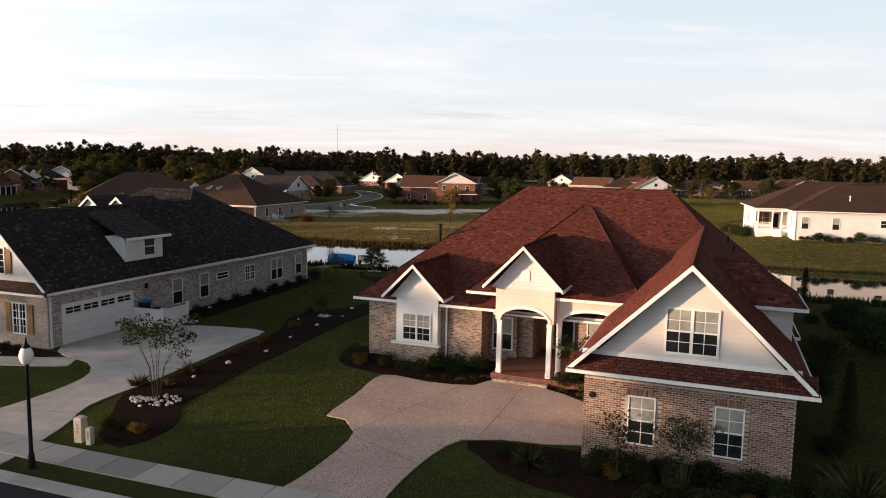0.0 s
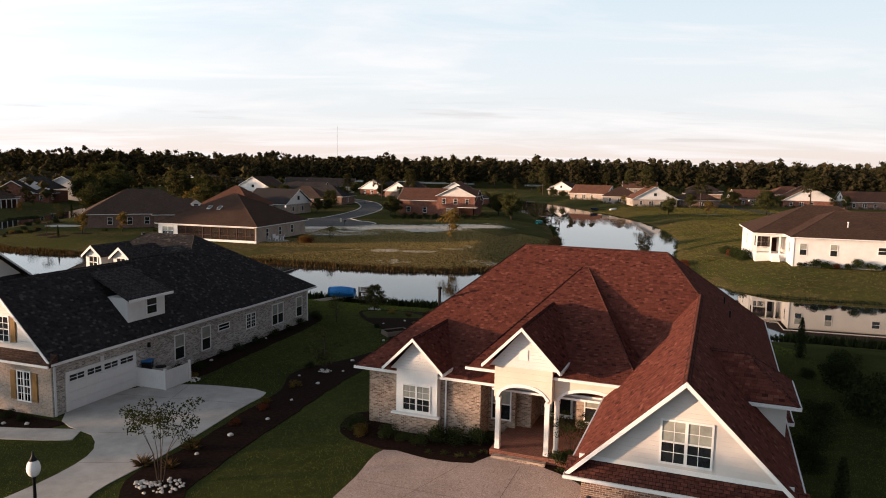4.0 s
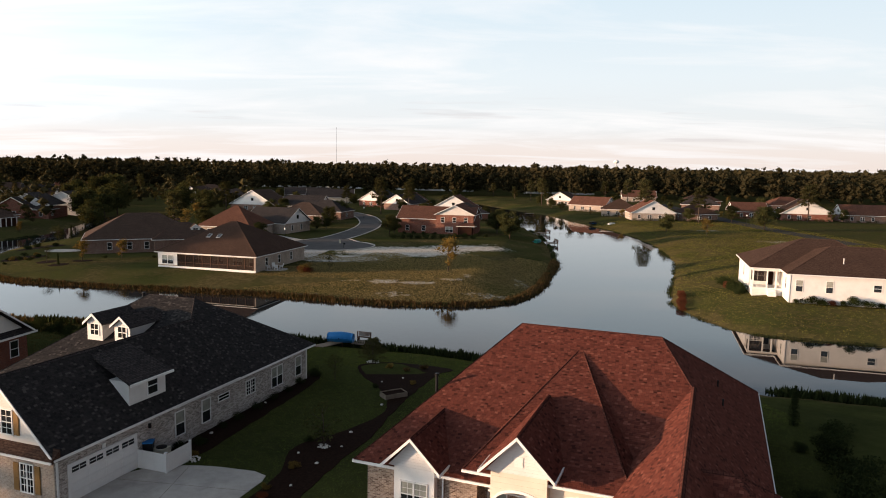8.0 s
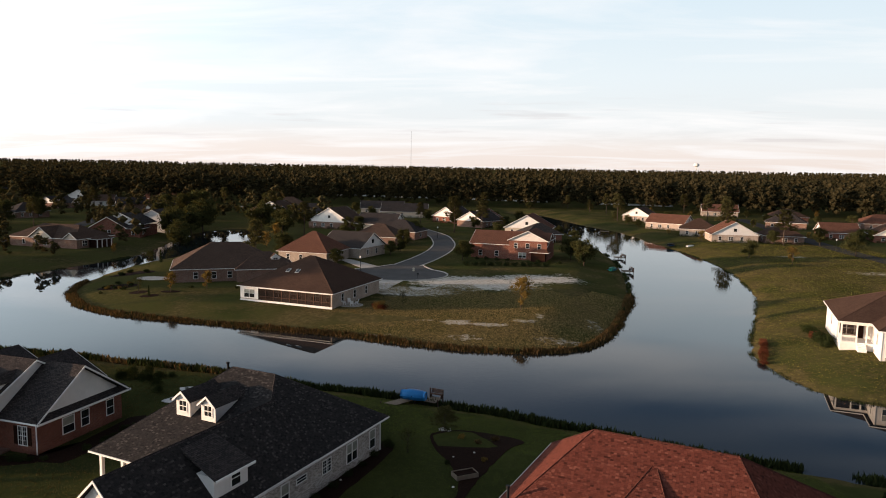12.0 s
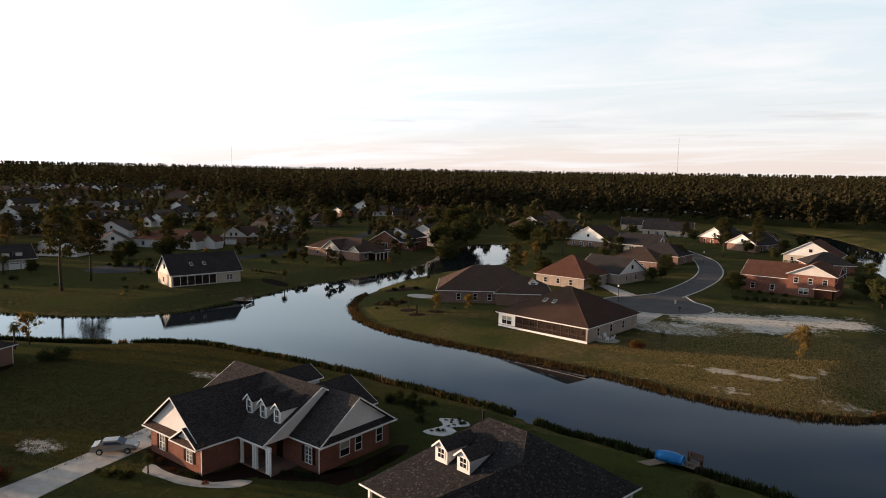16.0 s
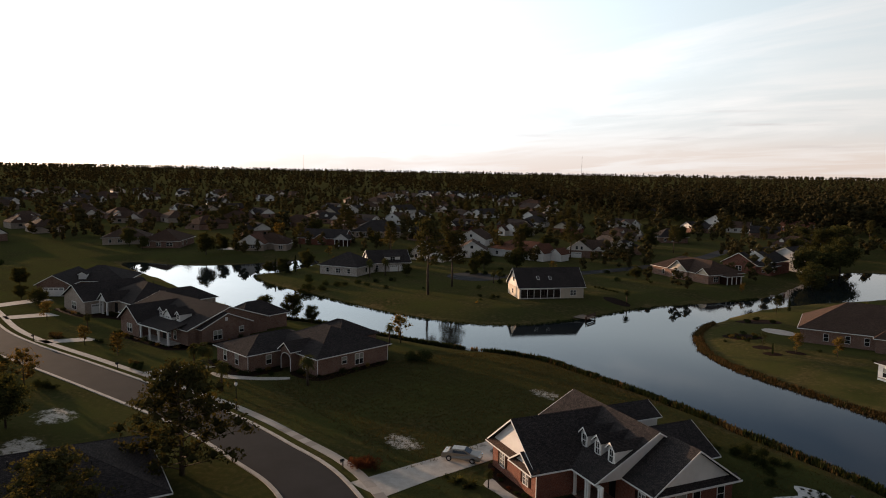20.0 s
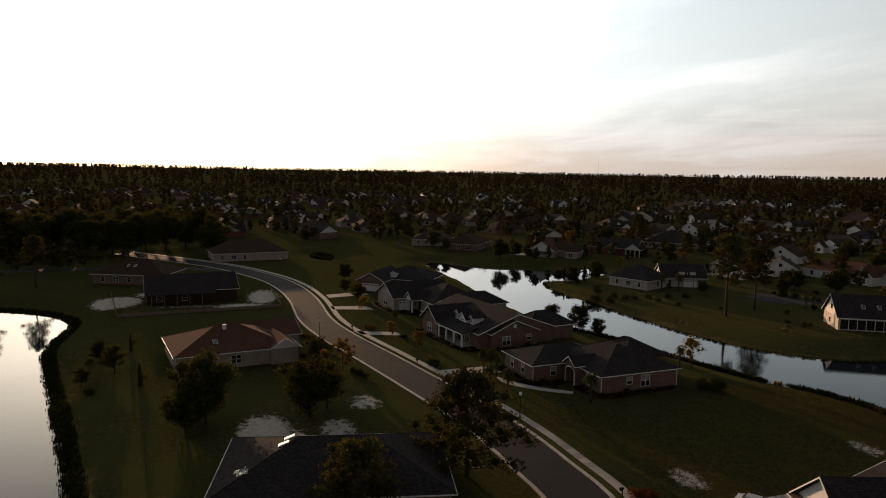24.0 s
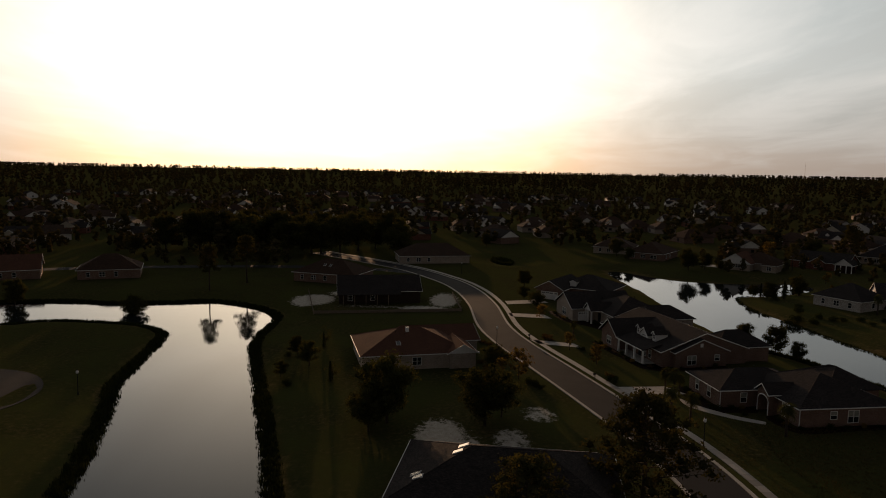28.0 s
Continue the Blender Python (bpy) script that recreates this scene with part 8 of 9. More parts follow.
def mailbox(x, y, rz):
    x, y = place(x, y)
    t = empty("mailbox", pose(x, y, gz(x, y), 0, 0, rz), "black mailbox on a post by the kerb", "mailbox")
    part("post", MB().box(-.05, .05, -.05, .05, -.2, 1.0).box(-.05, .05, -.3, -.05, .85, .93), M["black"], t, uv=False)
    part("box", MB().prism([(-.11, 0), (.11, 0), (.11, .14), (.07, .22), (0, .25), (-.07, .22), (-.11, .14)], -.35, .15), M["black"], t, m=pose(0, 0, 1.0), uv=False)


for x, y, a in ((-125.3, 26.0, 20), (-70, 38.4, 0), (-154, 17.0, 20), (-23.5, 171, 100)):
    mailbox(x, y, a)

# screen of white boards by the garage, with the machines behind it
fence = empty("fence", pose(-18.75, 42.6, 0.5, 0, 0, -20), "white vinyl privacy fence beside the garage", "fence")
for k in range(15):
    part("board", MB().box(k * 0.15, k * 0.15 + 0.142, 0, 0.03, -0.1, 1.2), M["white"], fence, uv=False)
for k in range(14):
    part("board", MB().box(2.22, 2.25, 0.06 + k * 0.15, 0.06 + k * 0.15 + 0.142, -0.1, 1.2), M["white"], fence, uv=False)
for x, y in ((-0.04, 0), (2.24, 0), (2.24, 2.2)):
    part("post", MB().box(x - .06, x + .06, y - .06, y + .06, -.2, 1.3).box(x - .08, x + .08, y - .08, y + .08, 1.3, 1.34), M["white"], fence, uv=False)
unit = empty("air_conditioner", pose(-17.6, 43.6, 0.55, 0, 0, -20), "grey air conditioner behind the white fence", "air conditioner")
part("body", MB().box(-.4, .4, -.4, .4, 0, .9), M["plastic"], unit, uv=False)
part("fan_grille", MB().lathe(0, 0, [(.34, .9), (.34, .94), (.1, .97)], 16), M["black"], unit, uv=False)
bin_ = empty("wheelie_bin", pose(-18.3, 43.3, 0.55, 0, 0, 10), "dark wheeled bin behind the white fence", "bin")
part("body", MB().add([(-.22, -.25, 0), (.22, -.25, 0), (.22, .25, 0), (-.22, .25, 0), (-.3, -.33, 1.35), (.3, -.33, 1.35), (.3, .33, 1.35), (-.3, .33, 1.35)], [(3, 2, 1, 0), (0, 1, 5, 4), (1, 2, 6, 5), (2, 3, 7, 6), (3, 0, 4, 7), (4, 5, 6, 7)]), M["black"], bin_, uv=False)
part("lid", MB().box(-.32, .32, -.36, .36, 1.352, 1.42), M["blue"], bin_, uv=False)

# ---- dock and boats ----
def dock(x, y, rz, length, wide, z, label, bench=False):
    if y > 90:
        x, y = drawn(x, y, True)
    t = empty("dock", pose(x, y, z + 0.45, 0, 0, rz), label, "dock")
    n = int(length / 0.16)
    for k in range(n):
        part("plank", MB().box(-wide / 2, wide / 2, k * 0.16, k * 0.16 + 0.145, 0, 0.04), M["wood"], t)
    for yy in (0.5, length - 0.3):
        for s in (-1, 1):
            part("pile", MB().cyl(s * (wide / 2 + .09), yy, -1.6, 1.1 if yy > 1 else .3, 0.08, n=8), M["darkwood"], t, uv=False)
    if bench:
        part("seat", MB().box(-wide / 2, wide / 2, length - .6, length - .1, .45, .5).box(-wide / 2, -wide / 2 + .08, length - .6, length - .1, .04, .45).box(wide / 2 - .08, wide / 2, length - .6, length - .1, .04, .45), M["darkwood"], t)
        for k in range(4):
            part("back_slat", MB().box(-wide / 2, wide / 2, length - .12, length - .08, .55 + .13 * k, .65 + .13 * k), M["darkwood"], t)


dock(-14.6, 77.2, -42, 4.6, 1.4, -1.35, "weathered wooden dock with posts at the lawn's edge")
dock(-9.4, 79.4, -20, 2.2, 1.5, -1.35, "dark wooden platform with a slatted bench back", True)
dock(-121.5, 131.0, -75, 4.0, 4.5, -1.55, "small wooden dock across the pond", True)
dock(31.8, 228, -80, 3.0, 4.0, -1.5, "dark wooden dock with a rail", True)
dock(29.6, 198, -85, 3.0, 3.6, -1.5, "dark wooden dock on the canal", True)
dock(42, 322, 80, 4.0, 3.0, -1.5, "wooden dock on the far canal bank")
dock(-112, 203, -60, 4, 3, -1.5, "low wooden dock in the inlet", True)


def covered_boat(x, y, z, rz, material, label, s=1.0):
    if y > 90:
        x, y = drawn(x, y, True)
    t = empty("boat", pose(x, y, z + 0.45, 0, 0, rz) @ Matrix.Diagonal((s, s, s, 1)), label, "boat")
    hull = MB()
    n = 9
    for k in range(n):
        u = k / (n - 1)
        w_ = 0.62 * (1 - 0.35 * abs(2 * u - 1) ** 3)
        zt = 0.75 + 0.12 * math.sin(math.pi * u)
        xx = -1.25 + 2.5 * u
        hull.v += [(xx, -w_ * .7, 0.05), (xx, -w_, .45), (xx, -w_ * .8, zt), (xx, 0, zt + .1), (xx, w_ * .8, zt), (xx, w_, .45), (xx, w_ * .7, .05)]
    for k in range(n - 1):
        for j in range(7):
            a, b = k * 7 + j, k * 7 + (j + 1) % 7
            hull.f.append((a, b, b + 7, a + 7))
    hull.f += [tuple(range(7)), tuple(reversed(range((n - 1) * 7, n * 7)))]
    part("cover", hull, material, t, uv=False, smooth=True)
    part("strap", MB().box(-.05, .05, -.66, .66, .42, .5), M["black"], t, uv=False)
    part("rub_rail", MB().box(-1.2, 1.2, -.64, -.6, .4, .47).box(-1.2, 1.2, .6, .64, .4, .47), M["blue"], t, uv=False)


covered_boat(-11.2, 79.2, -1.0, -10, M["blue"], "bright blue pedal boat pulled up on the lawn", 1.2)
covered_boat(27, 197.5, -1.55, 60, M["green_hull"], "green boat drawn up on the canal bank", 1.2)
covered_boat(25, 250, -1.5, 70, M["blue"], "blue boat on the canal bank", 1.2)
covered_boat(63, 262, -1.5, 30, M["white"], "white boat on the canal bank", 1.2)
covered_boat(57, 266, -1.5, 40, M["black"], "dark boat at the canal bank", 1.2)

# planter box and stones
planter = empty("planter_box", pose(-3.7, 57.2, gz(-3.7, 57.2), 0, 0, 30), "weathered wooden planter box in the mulch", "planter")
for x0, x1, y0, y1 in ((-1, 1, -.6, -.55), (-1, 1, .55, .6), (-1, -.95, -.55, .55), (.95, 1, -.55, .55)):
    part("board", MB().box(x0, x1, y0, y1, -.05, .4), M["wood"], planter)
part("soil", MB().box(-.95, .95, -.55, .55, 0, .32), M["mulch"], planter, uv=False)


STONE = []
for k in range(3):
    bm = bmesh.new()
    bmesh.ops.create_icosphere(bm, subdivisions=2, radius=0.16)
    for v in bm.verts:
        v.co *= 1 + 0.35 * noise.noise(v.co * 7 + Vector((k * 5, 0, 0)))
        v.co.z *= 0.7
    me = bpy.data.meshes.new("stone")
    bm.to_mesh(me)
    bm.free()
    me.materials.append(M["stone"])
    STONE.append(me)


def stone(x, y, s=1.0):
    ob = new("stone", STONE[int(rng.integers(0, 3))])
    ob.matrix_basis = pose(x, y, gz(x, y) + 0.07 * s, 0, 0, float(rng.uniform(0, 360))) @ Matrix.Diagonal((s, s, s, 1))
    tagged(ob, "pale rounded landscaping stone lying in mulch", "stone", "landscaping stones")


for x, y in ((-13.0, 29.2), (-12.3, 28.3), (-11.5, 32.4), (-10.6, 34.8), (-9.3, 37.2), (-8.7, 40.4), (-7.7, 43.6), (-9.2, 45.2), (-6.5, 46.4), (-6.2, 49.0), (-4.5, 55.0), (-5.0, 61), (-3.2, 62.2), (-16.8, 45.2), (-16.0, 48.4), (-21.6, 35.9), (-22.9, 36.0), (-13.8, 55)):
    stone(x, y, float(rng.uniform(.55, 1.0)))


def stone_ring(x, y, r, n):
    """White stones heaped round a trunk, as one heap."""
    mb_v, mb_f = [], []
    src = STONE[0]
    for k in range(n):
        a, d = rng.uniform(0, 6.28), r * math.sqrt(rng.random())
        s = rng.uniform(.28, .55)
        o = len(mb_v)
        px_, py_ = x + d * math.cos(a), y + d * math.sin(a)
        mb_v += [(px_ + v.co.x * s, py_ + v.co.y * s, gz(x, y) + .06 + v.co.z * s) for v in src.vertices]
        mb_f += [tuple(i + o for i in p.vertices) for p in src.polygons]
    me = bpy.data.meshes.new("stone_heap")
    me.from_pydata([tuple(map(float, v)) for v in mb_v], [], mb_f)
    me.materials.append(M["stone"])
    tagged(new("stone_heap", me), "white stones heaped round a tree trunk", "stones", kind="stuff")


for x, y, r in ((-11.6, 29.0, .75), (-12.6, 29.1, .4), (-7.7, 46.4, .45), (-6.46, 68.0, .6), (-15.8, 43.9, .5)):
    stone_ring(x, y, r, int(45 * r) + 14)

# ---- planting near the houses ----
plant("myrtle", -12.0, 29.3, 1.02, label="bare-stemmed crape myrtle beside the driveway")
plant("young", -7.7, 46.4, 1.1)
plant("bushpine", -6.46, 68.0, 0.26, label="small conical evergreen in a ring of white stones")
plant("myrtle", 7.6, 21.0, 0.66, label="sparse crape myrtle before the garage wall")
plant("young", 5.9, 22.3, 0.75, label="slender young tree before the garage wall")
for k in range(13):
    a_ = k / 12
    shrub(5.2 + 8.2 * a_, 22.8 - 3.2 * a_ + 0.5 * (k % 2), 0.62 + 0.16 * (k * 5 % 3), "shrub", "dark rounded shrub along the garage wall")
for k in range(9):
    shrub(6.4 + 0.85 * k, 20.6 - 0.33 * k + 0.3 * (k % 2), 0.7 + 0.12 * (k % 3), "shrub", "dark spreading shrub in the garage bed")
shrub(12.9, 20.6, 1.7, "agave", "spiky silver palm beside the garage corner")
for x, y, s in ((25.7, 42.0, 1.9), (24.4, 38.4, 2.1), (26.6, 45.0, 1.7), (27.5, 39.5, 2.0), (18.2, 33.6, 1.1), (17.4, 31.6, 0.9), (28.5, 36.0, 2.0)):
    shrub(x, y, s, "shrub", "large dark evergreen shrub on the side lawn")
plant("myrtle", 6.3, 32.2, 0.72, label="small crape myrtle beside the porch")
plant("young", -9.2, 61.5, .8)
for x, y in ((15.6, 26.2), (27.0, 52)):
    plant("cypress", x, y, .8)
for x, y, s, k in ((-4.4, 36.0, .95, "shrub"), (-4.0, 35.2, .6, "gold"), (-2.6, 34.9, .75, "shrub"), (-1.8, 34.6, .65, "shrub"), (-.9, 34.2, .7, "shrub"), (.1, 34.4, .9, "shrub"), (1.0, 34.5, 1.0, "shrub"), (1.9, 34.5, .85, "shrub"), (5.7, 32.0, .8, "shrub"), (6.6, 31.4, .9, "shrub"), (7.2, 30.9, .8, "shrub"),
                   (0.3, 33.0, .35, "agave"), (1.0, 32.7, .35, "agave"), (1.6, 32.7, .35, "agave"), (-.5, 33.1, .3, "agave"), (2.2, 33.2, .35, "agave"), (5.6, 31.2, .35, "agave"), (6.3, 30.6, .35, "agave"),
                   (3.1, 23.3, .9, "agave"), (2.2, 24.0, .5, "shrub"), (3.8, 22.6, .5, "shrub"), (5.8, 22.4, .55, "gold"), (7.5, 21.7, .5, "gold"), (9.5, 20.6, .45, "gold"), (5.6, 23.4, .7, "shrub"), (6.6, 22.9, .75, "shrub"), (7.6, 22.6, .7, "shrub"), (8.6, 22.1, .7, "shrub"), (9.6, 21.7, .65, "shrub"), (10.6, 21.2, .75, "shrub"),
                   (13.3, 21.8, 1.2, "agave"), (14.3, 24.6, .9, "shrub"), (28.6, 49.2, 1.5, "shrub"), (27.2, 47.5, 1.3, "shrub"), (29.8, 50.6, 1.2, "shrub"), (25, 47, .8, "shrub"), (12.6, 33.5, 1.0, "shrub"), (20, 36, 1.1, "shrub"), (21.5, 38.5, 1.2, "shrub"),
                   (-12.2, 25.7, .6, "shrub"), (-11.3, 25.5, .5, "gold"), (-13.5, 31.1, .7, "tuft"), (-11.9, 32.9, .75, "tuft"), (-12.2, 30.9, .6, "tuft"), (-10.8, 36.3, .45, "red"), (-10.0, 38.8, .5, "red"), (-10.1, 40.0, .4, "gold"), (-9.0, 42.9, .5, "gold"), (-8.9, 47.3, .5, "shrub"), (-3.0, 64.5, .6, "tuft"), (-1.4, 66, .7, "tuft"), (-4.6, 65.6, .5, "gold"), (-5.4, 59.5, .4, "shrub"), (-2.2, 60.5, .4, "gold"),
                   (-17.2, 45.6, .6, "shrub"), (-16.2, 46.4, .7, "shrub"), (-15.6, 49.5, .55, "shrub"), (-14.9, 51.4, .6, "shrub"), (-14.1, 53.6, .6, "shrub"), (-13.4, 55.8, .6, "shrub"), (-12.7, 58.0, .6, "shrub"), (-12.0, 60.2, .6, "shrub"), (-11.3, 62.6, .9, "shrub"), (-16.0, 44.6, .5, "gold"), (-22.2, 36.6, .5, "shrub"), (-23.4, 37.0, .5, "shrub"), (-25, 37.6, .5, "shrub")):
    shrub(x, y, s, k)

# ---- round the red brick house ----
sheet("driveway", [(-66.5, 37.4), (-61.5, 38.4), (-62.3, 46), (-62.6, 54.5), (-63.5, 58.5), (-67.5, 58.5), (-66.8, 50)], 0.035, M["concrete"], "pale concrete driveway of the red brick house", "driveway", smooth_line=False)
sheet("path", [(-58.1, 49.2), (-55.5, 49.0), (-52.3, 48.9), (-49.3, 49.7), (-47.0, 51.2), (-46.8, 52.8), (-48.1, 52.4), (-50.0, 50.7), (-53.1, 50.2), (-56.0, 50.3), (-58.6, 50.9)], 0.04, M["concrete"], "curved pale concrete path to the porch", "path")
sheet("mulch_bed", [(-62.0, 53.6), (-58.6, 50.9), (-55.9, 50.449999999999996), (-53.0, 50.35), (-49.9, 50.85), (-48.0, 52.55), (-46.6, 56.0), (-50.5, 56.5), (-52, 52)], 0.03, M["mulch"], "dark mulch bed below the red brick wall", "flower bed", wob=.2)
sheet("mulch_bed", [(-47, 53.5), (-41, 55.8), (-38.4, 57), (-37, 66.5), (-39, 67.5), (-40.8, 58.4), (-46, 56.2)], 0.03, M["mulch"], "dark mulch bed round the brick wing", "flower bed", wob=.2)
for k in range(26):
    a = float(rng.random())
    if k < 12:
        shrub(-61 + 11 * a, 52.6 - 2.6 * a + float(rng.uniform(-.6, .2)), float(rng.uniform(.35, .6)), "shrub" if k % 3 else "red", "small shrub in the front bed")
    else:
        shrub(-46 + 6 * a if k < 19 else -38.6 + 1.3 * a, 55 + 1.6 * a if k < 19 else 58 + 8 * a, float(rng.uniform(.4, .7)), "shrub")
for x, y, s in ((-63.2, 55.5, .9), (-61.6, 46.8, .6), (-68.4, 41.1, 1.7), (-69.6, 40.0, 1.4), (-42, 78.5, 1.0), (-40.3, 75.5, .9), (-52, 81, .9), (-50, 80, .8), (-47.3, 80.6, 1.5), (-43.8, 79.7, 1.2), (-45.5, 81.1, 1.0)):
    shrub(x, y, s, "red" if x < -68 else "shrub")
shrub(-58.5, 47.6, 1.3, "agave", "spiky low palm beside the path")
shrub(-60.2, 47.2, 1.2, "agave", "spiky low palm beside the path")


def car(x, y, rz):
    t = empty("car", pose(x, y, gz(x, y) + 0.035, 0, 0, rz), "tan saloon car parked on the driveway", "car")
    side = [(-2.3, .35), (-2.35, .7), (-2.2, .95), (-1.7, 1.02), (-1.15, 1.42), (.35, 1.45), (1.15, 1.05), (2.1, .9), (2.35, .65), (2.3, .32)]
    body = MB()
    n = len(side)
    for s, k in ((-.9, 1), (-.72, 1), (.72, 1), (.9, 1)):
        edge_ = abs(s) > .8
        body.v += [(xx, s * (1 if zz < 1.03 else .82), zz if not edge_ or zz < 1.03 else zz - .12) for xx, zz in side]
    for j in range(3):
        for k in range(n):
            a, b = j * n + k, j * n + (k + 1) % n
            body.f.append((a, b, b + n, a + n))
    body.f += [tuple(reversed(range(n))), tuple(range(3 * n, 4 * n))]
    part("body", body, M["carpaint"], t, uv=False)
    for s in (-1, 1):
        part("side_window", MB().add([(-1.0, s * .78, 1.06), (.85, s * .78, 1.06), (.3, s * .765, 1.34), (-.95, s * .765, 1.33), (-1.0, s * .88, 1.06), (.85, s * .88, 1.06), (.3, s * .775, 1.34), (-.95, s * .775, 1.33)], [(0, 1, 2, 3), (7, 6, 5, 4), (0, 4, 5, 1), (1, 5, 6, 2), (2, 6, 7, 3), (3, 7, 4, 0)]), M["glass"], t, uv=False)
        part("headlight", MB().box(2.18, 2.34, s * .62 - .14, s * .62 + .14, .66, .8), M["chrome"], t, uv=False)
        part("tail_light", MB().box(-2.36, -2.25, s * .65 - .13, s * .65 + .13, .72, .86), M["redleaf"], t, uv=False)
        for xx in (-1.4, 1.42):
            w_ = part("wheel", MB().lathe(0, 0, [(.2, -.1), (.33, -.1), (.34, -.06), (.34, .06), (.33, .1), (.2, .1)], 18), M["black"], t, m=pose(xx, s * .84, .33, 90, 0, 0), uv=False)
            part("rim", MB().lathe(0, 0, [(.05, -.115), (.2, -.11), (.2, .11), (.05, .115)], 14), M["chrome"], w_, uv=False)
    for a, b, c, d in (((.4, 1.41), (1.08, 1.06), .66, 1), ((-1.62, 1.05), (-1.18, 1.4), .66, -1)):
        part("windscreen", MB().add([(a[0], -.6, a[1] + .02), (a[0], .6, a[1] + .02), (b[0], .64, b[1] + .03), (b[0], -.64, b[1] + .03), (a[0], -.6, a[1] - .04), (a[0], .6, a[1] - .04), (b[0], .64, b[1] - .04), (b[0], -.64, b[1] - .04)], [(0, 1, 2, 3), (7, 6, 5, 4), (0, 4, 5, 1), (1, 5, 6, 2), (2, 6, 7, 3), (3, 7, 4, 0)]), M["glass"], t, uv=False)


car(-64.6, 51.3, 38)


def chair(x, y, rz, material="white"):
    x, y = place(x, y)
    t = empty("garden_chair", pose(x, y, gz(x, y) + .05, 0, 0, rz), "white slatted garden chair on the patio", "chair", "garden chairs")
    part("seat", MB().box(-.28, .28, -.28, .28, .36, .41), M[material], t, uv=False)
    part("backrest", MB().add([(-.28, .24, .4), (.28, .24, .4), (.28, .45, 1.0), (-.28, .45, 1.0), (-.28, .28, .4), (.28, .28, .4), (.28, .49, 1.0), (-.28, .49, 1.0)], [(0, 1, 2, 3), (7, 6, 5, 4), (0, 4, 5, 1), (1, 5, 6, 2), (2, 6, 7, 3), (3, 7, 4, 0)]), M[material], t, uv=False)
    for xx in (-.26, .26):
        for yy in (-.25, .25):
            part("leg", MB().box(xx - .03, xx + .03, yy - .03, yy + .03, 0, .36), M[material], t, uv=False)
        part("armrest", MB().box(xx - .05, xx + .05, -.3, .3, .58, .62), M[material], t, uv=False)


M["white_gravel"] = plain("white_gravel", (0.62, 0.60, 0.58), 0.9, 0.35, 3.0, 25, 0.05)
sheet("gravel_bed", [(-38.4, 72.6), (-35.6, 72.4), (-34.9, 74.6), (-36.1, 75.6), (-34.6, 77.6), (-36.2, 79.4), (-38.9, 78.0), (-37.2, 75.6)], 0.05, M["white_gravel"], "curved white gravel bed on the lawn", "garden bed")
for x, y, s, k in ((-36.9, 73.6, .45, "shrub"), (-36.3, 73.9, .4, "shrub"), (-37.5, 73.2, .35, "tuft"), (-36.2, 76.6, .35, "agave"), (-36.8, 77.2, .3, "shrub"), (-35.7, 77.5, .5, "shrub"), (-37.9, 77.8, .35, "agave"), (-36.4, 78.5, .45, "shrub"), (-37.2, 78.1, .4, "tuft"), (-36.5, 75.6, .3, "shrub"), (-35.4, 78.0, .5, "shrub")):
    shrub(x, y, s, k, "small dark plant in the white gravel bed", .04)
for x, y, s in ((-47.5, 82.5, 1.3), (-46.2, 84, 1.1), (-43.5, 82.6, 1.1), (-42.6, 83.6, .9)):
    shrub(x, y, s, "shrub", "dark rounded shrub in the back lawn")
sheet("patio", [(-31.8 + 2.6 * math.cos(a), 135.2 + 2.2 * math.sin(a)) for a in np.linspace(0, 6.28, 10, endpoint=False)], 0.05, M["concrete"], "round pale patio beside the screened porch", "patio")
for k in range(4):
    a = k * 1.57 + .4
    chair(-31.8 + 1.2 * math.cos(a), 135.2 + 1.1 * math.sin(a), math.degrees(a) - 90)
shade = empty("parasol", pose(-31.8, 135.2, gz(-31.8, 135.2)), "closed pale parasol on the patio", "parasol")
part("pole", MB().cyl(0, 0, 0, 2.6, .04, n=8), M["wood"], shade, uv=False)
part("canopy", MB().lathe(0, 0, [(.05, 1.1), (.17, 1.3), (.14, 2.2), (.03, 2.7)], 10), M["white"], shade, uv=False)
sheet("patio", [(-84.2 + 4 * math.cos(a), 157.5 + 2.6 * math.sin(a)) for a in np.linspace(0, 6.28, 10, endpoint=False)], 0.05, M["concrete"], "round pale patio in the garden", "patio")
sheet("driveway", [(-31.6, 152), (-28, 154), (-26, 168), (-30, 170), (-33.5, 160)], 0.04, M["concrete"], "pale concrete driveway off the turning circle", "driveway", smooth_line=False)
sheet("driveway", [(-52, 203), (-47, 201), (-36, 188), (-40, 184)], 0.04, M["concrete"], "pale concrete driveway before a garage", "driveway", smooth_line=False)
for q in ([(-122.5, 37.6), (-118.5, 40.0), (-117.4, 30.6), (-121.4, 29.0)], [(-151.5, 26), (-148, 27.5), (-150.5, 18.5), (-154, 17)], [(-181, 23), (-176.5, 24.5), (-178, 14.5), (-182, 14)], [(-202, 24), (-197.5, 26), (-194, 14.5), (-198.5, 14)]):
    sheet("driveway", q, 0.035, M["concrete"], "pale concrete driveway off the street", "driveway", smooth_line=False)
sheet("path", [(-116, 38.2), (-112, 38.6), (-107.5, 43), (-105, 47.5), (-106, 48), (-109, 43.6), (-113, 39.9)], 0.04, M["concrete"], "curved garden path to the entrance", "path")

# beds and shrubs before the street houses
def front_bed(ox, oy, ang, outline, spots, label):
    c, s_ = math.cos(radians(ang)), math.sin(radians(ang))
    at = lambda u, v: (ox + u * c - v * s_, oy + u * s_ + v * c)
    sheet("mulch_bed", [at(u, v) for u, v in outline], 0.03, M["mulch"], label, "flower bed", wob=0.25)
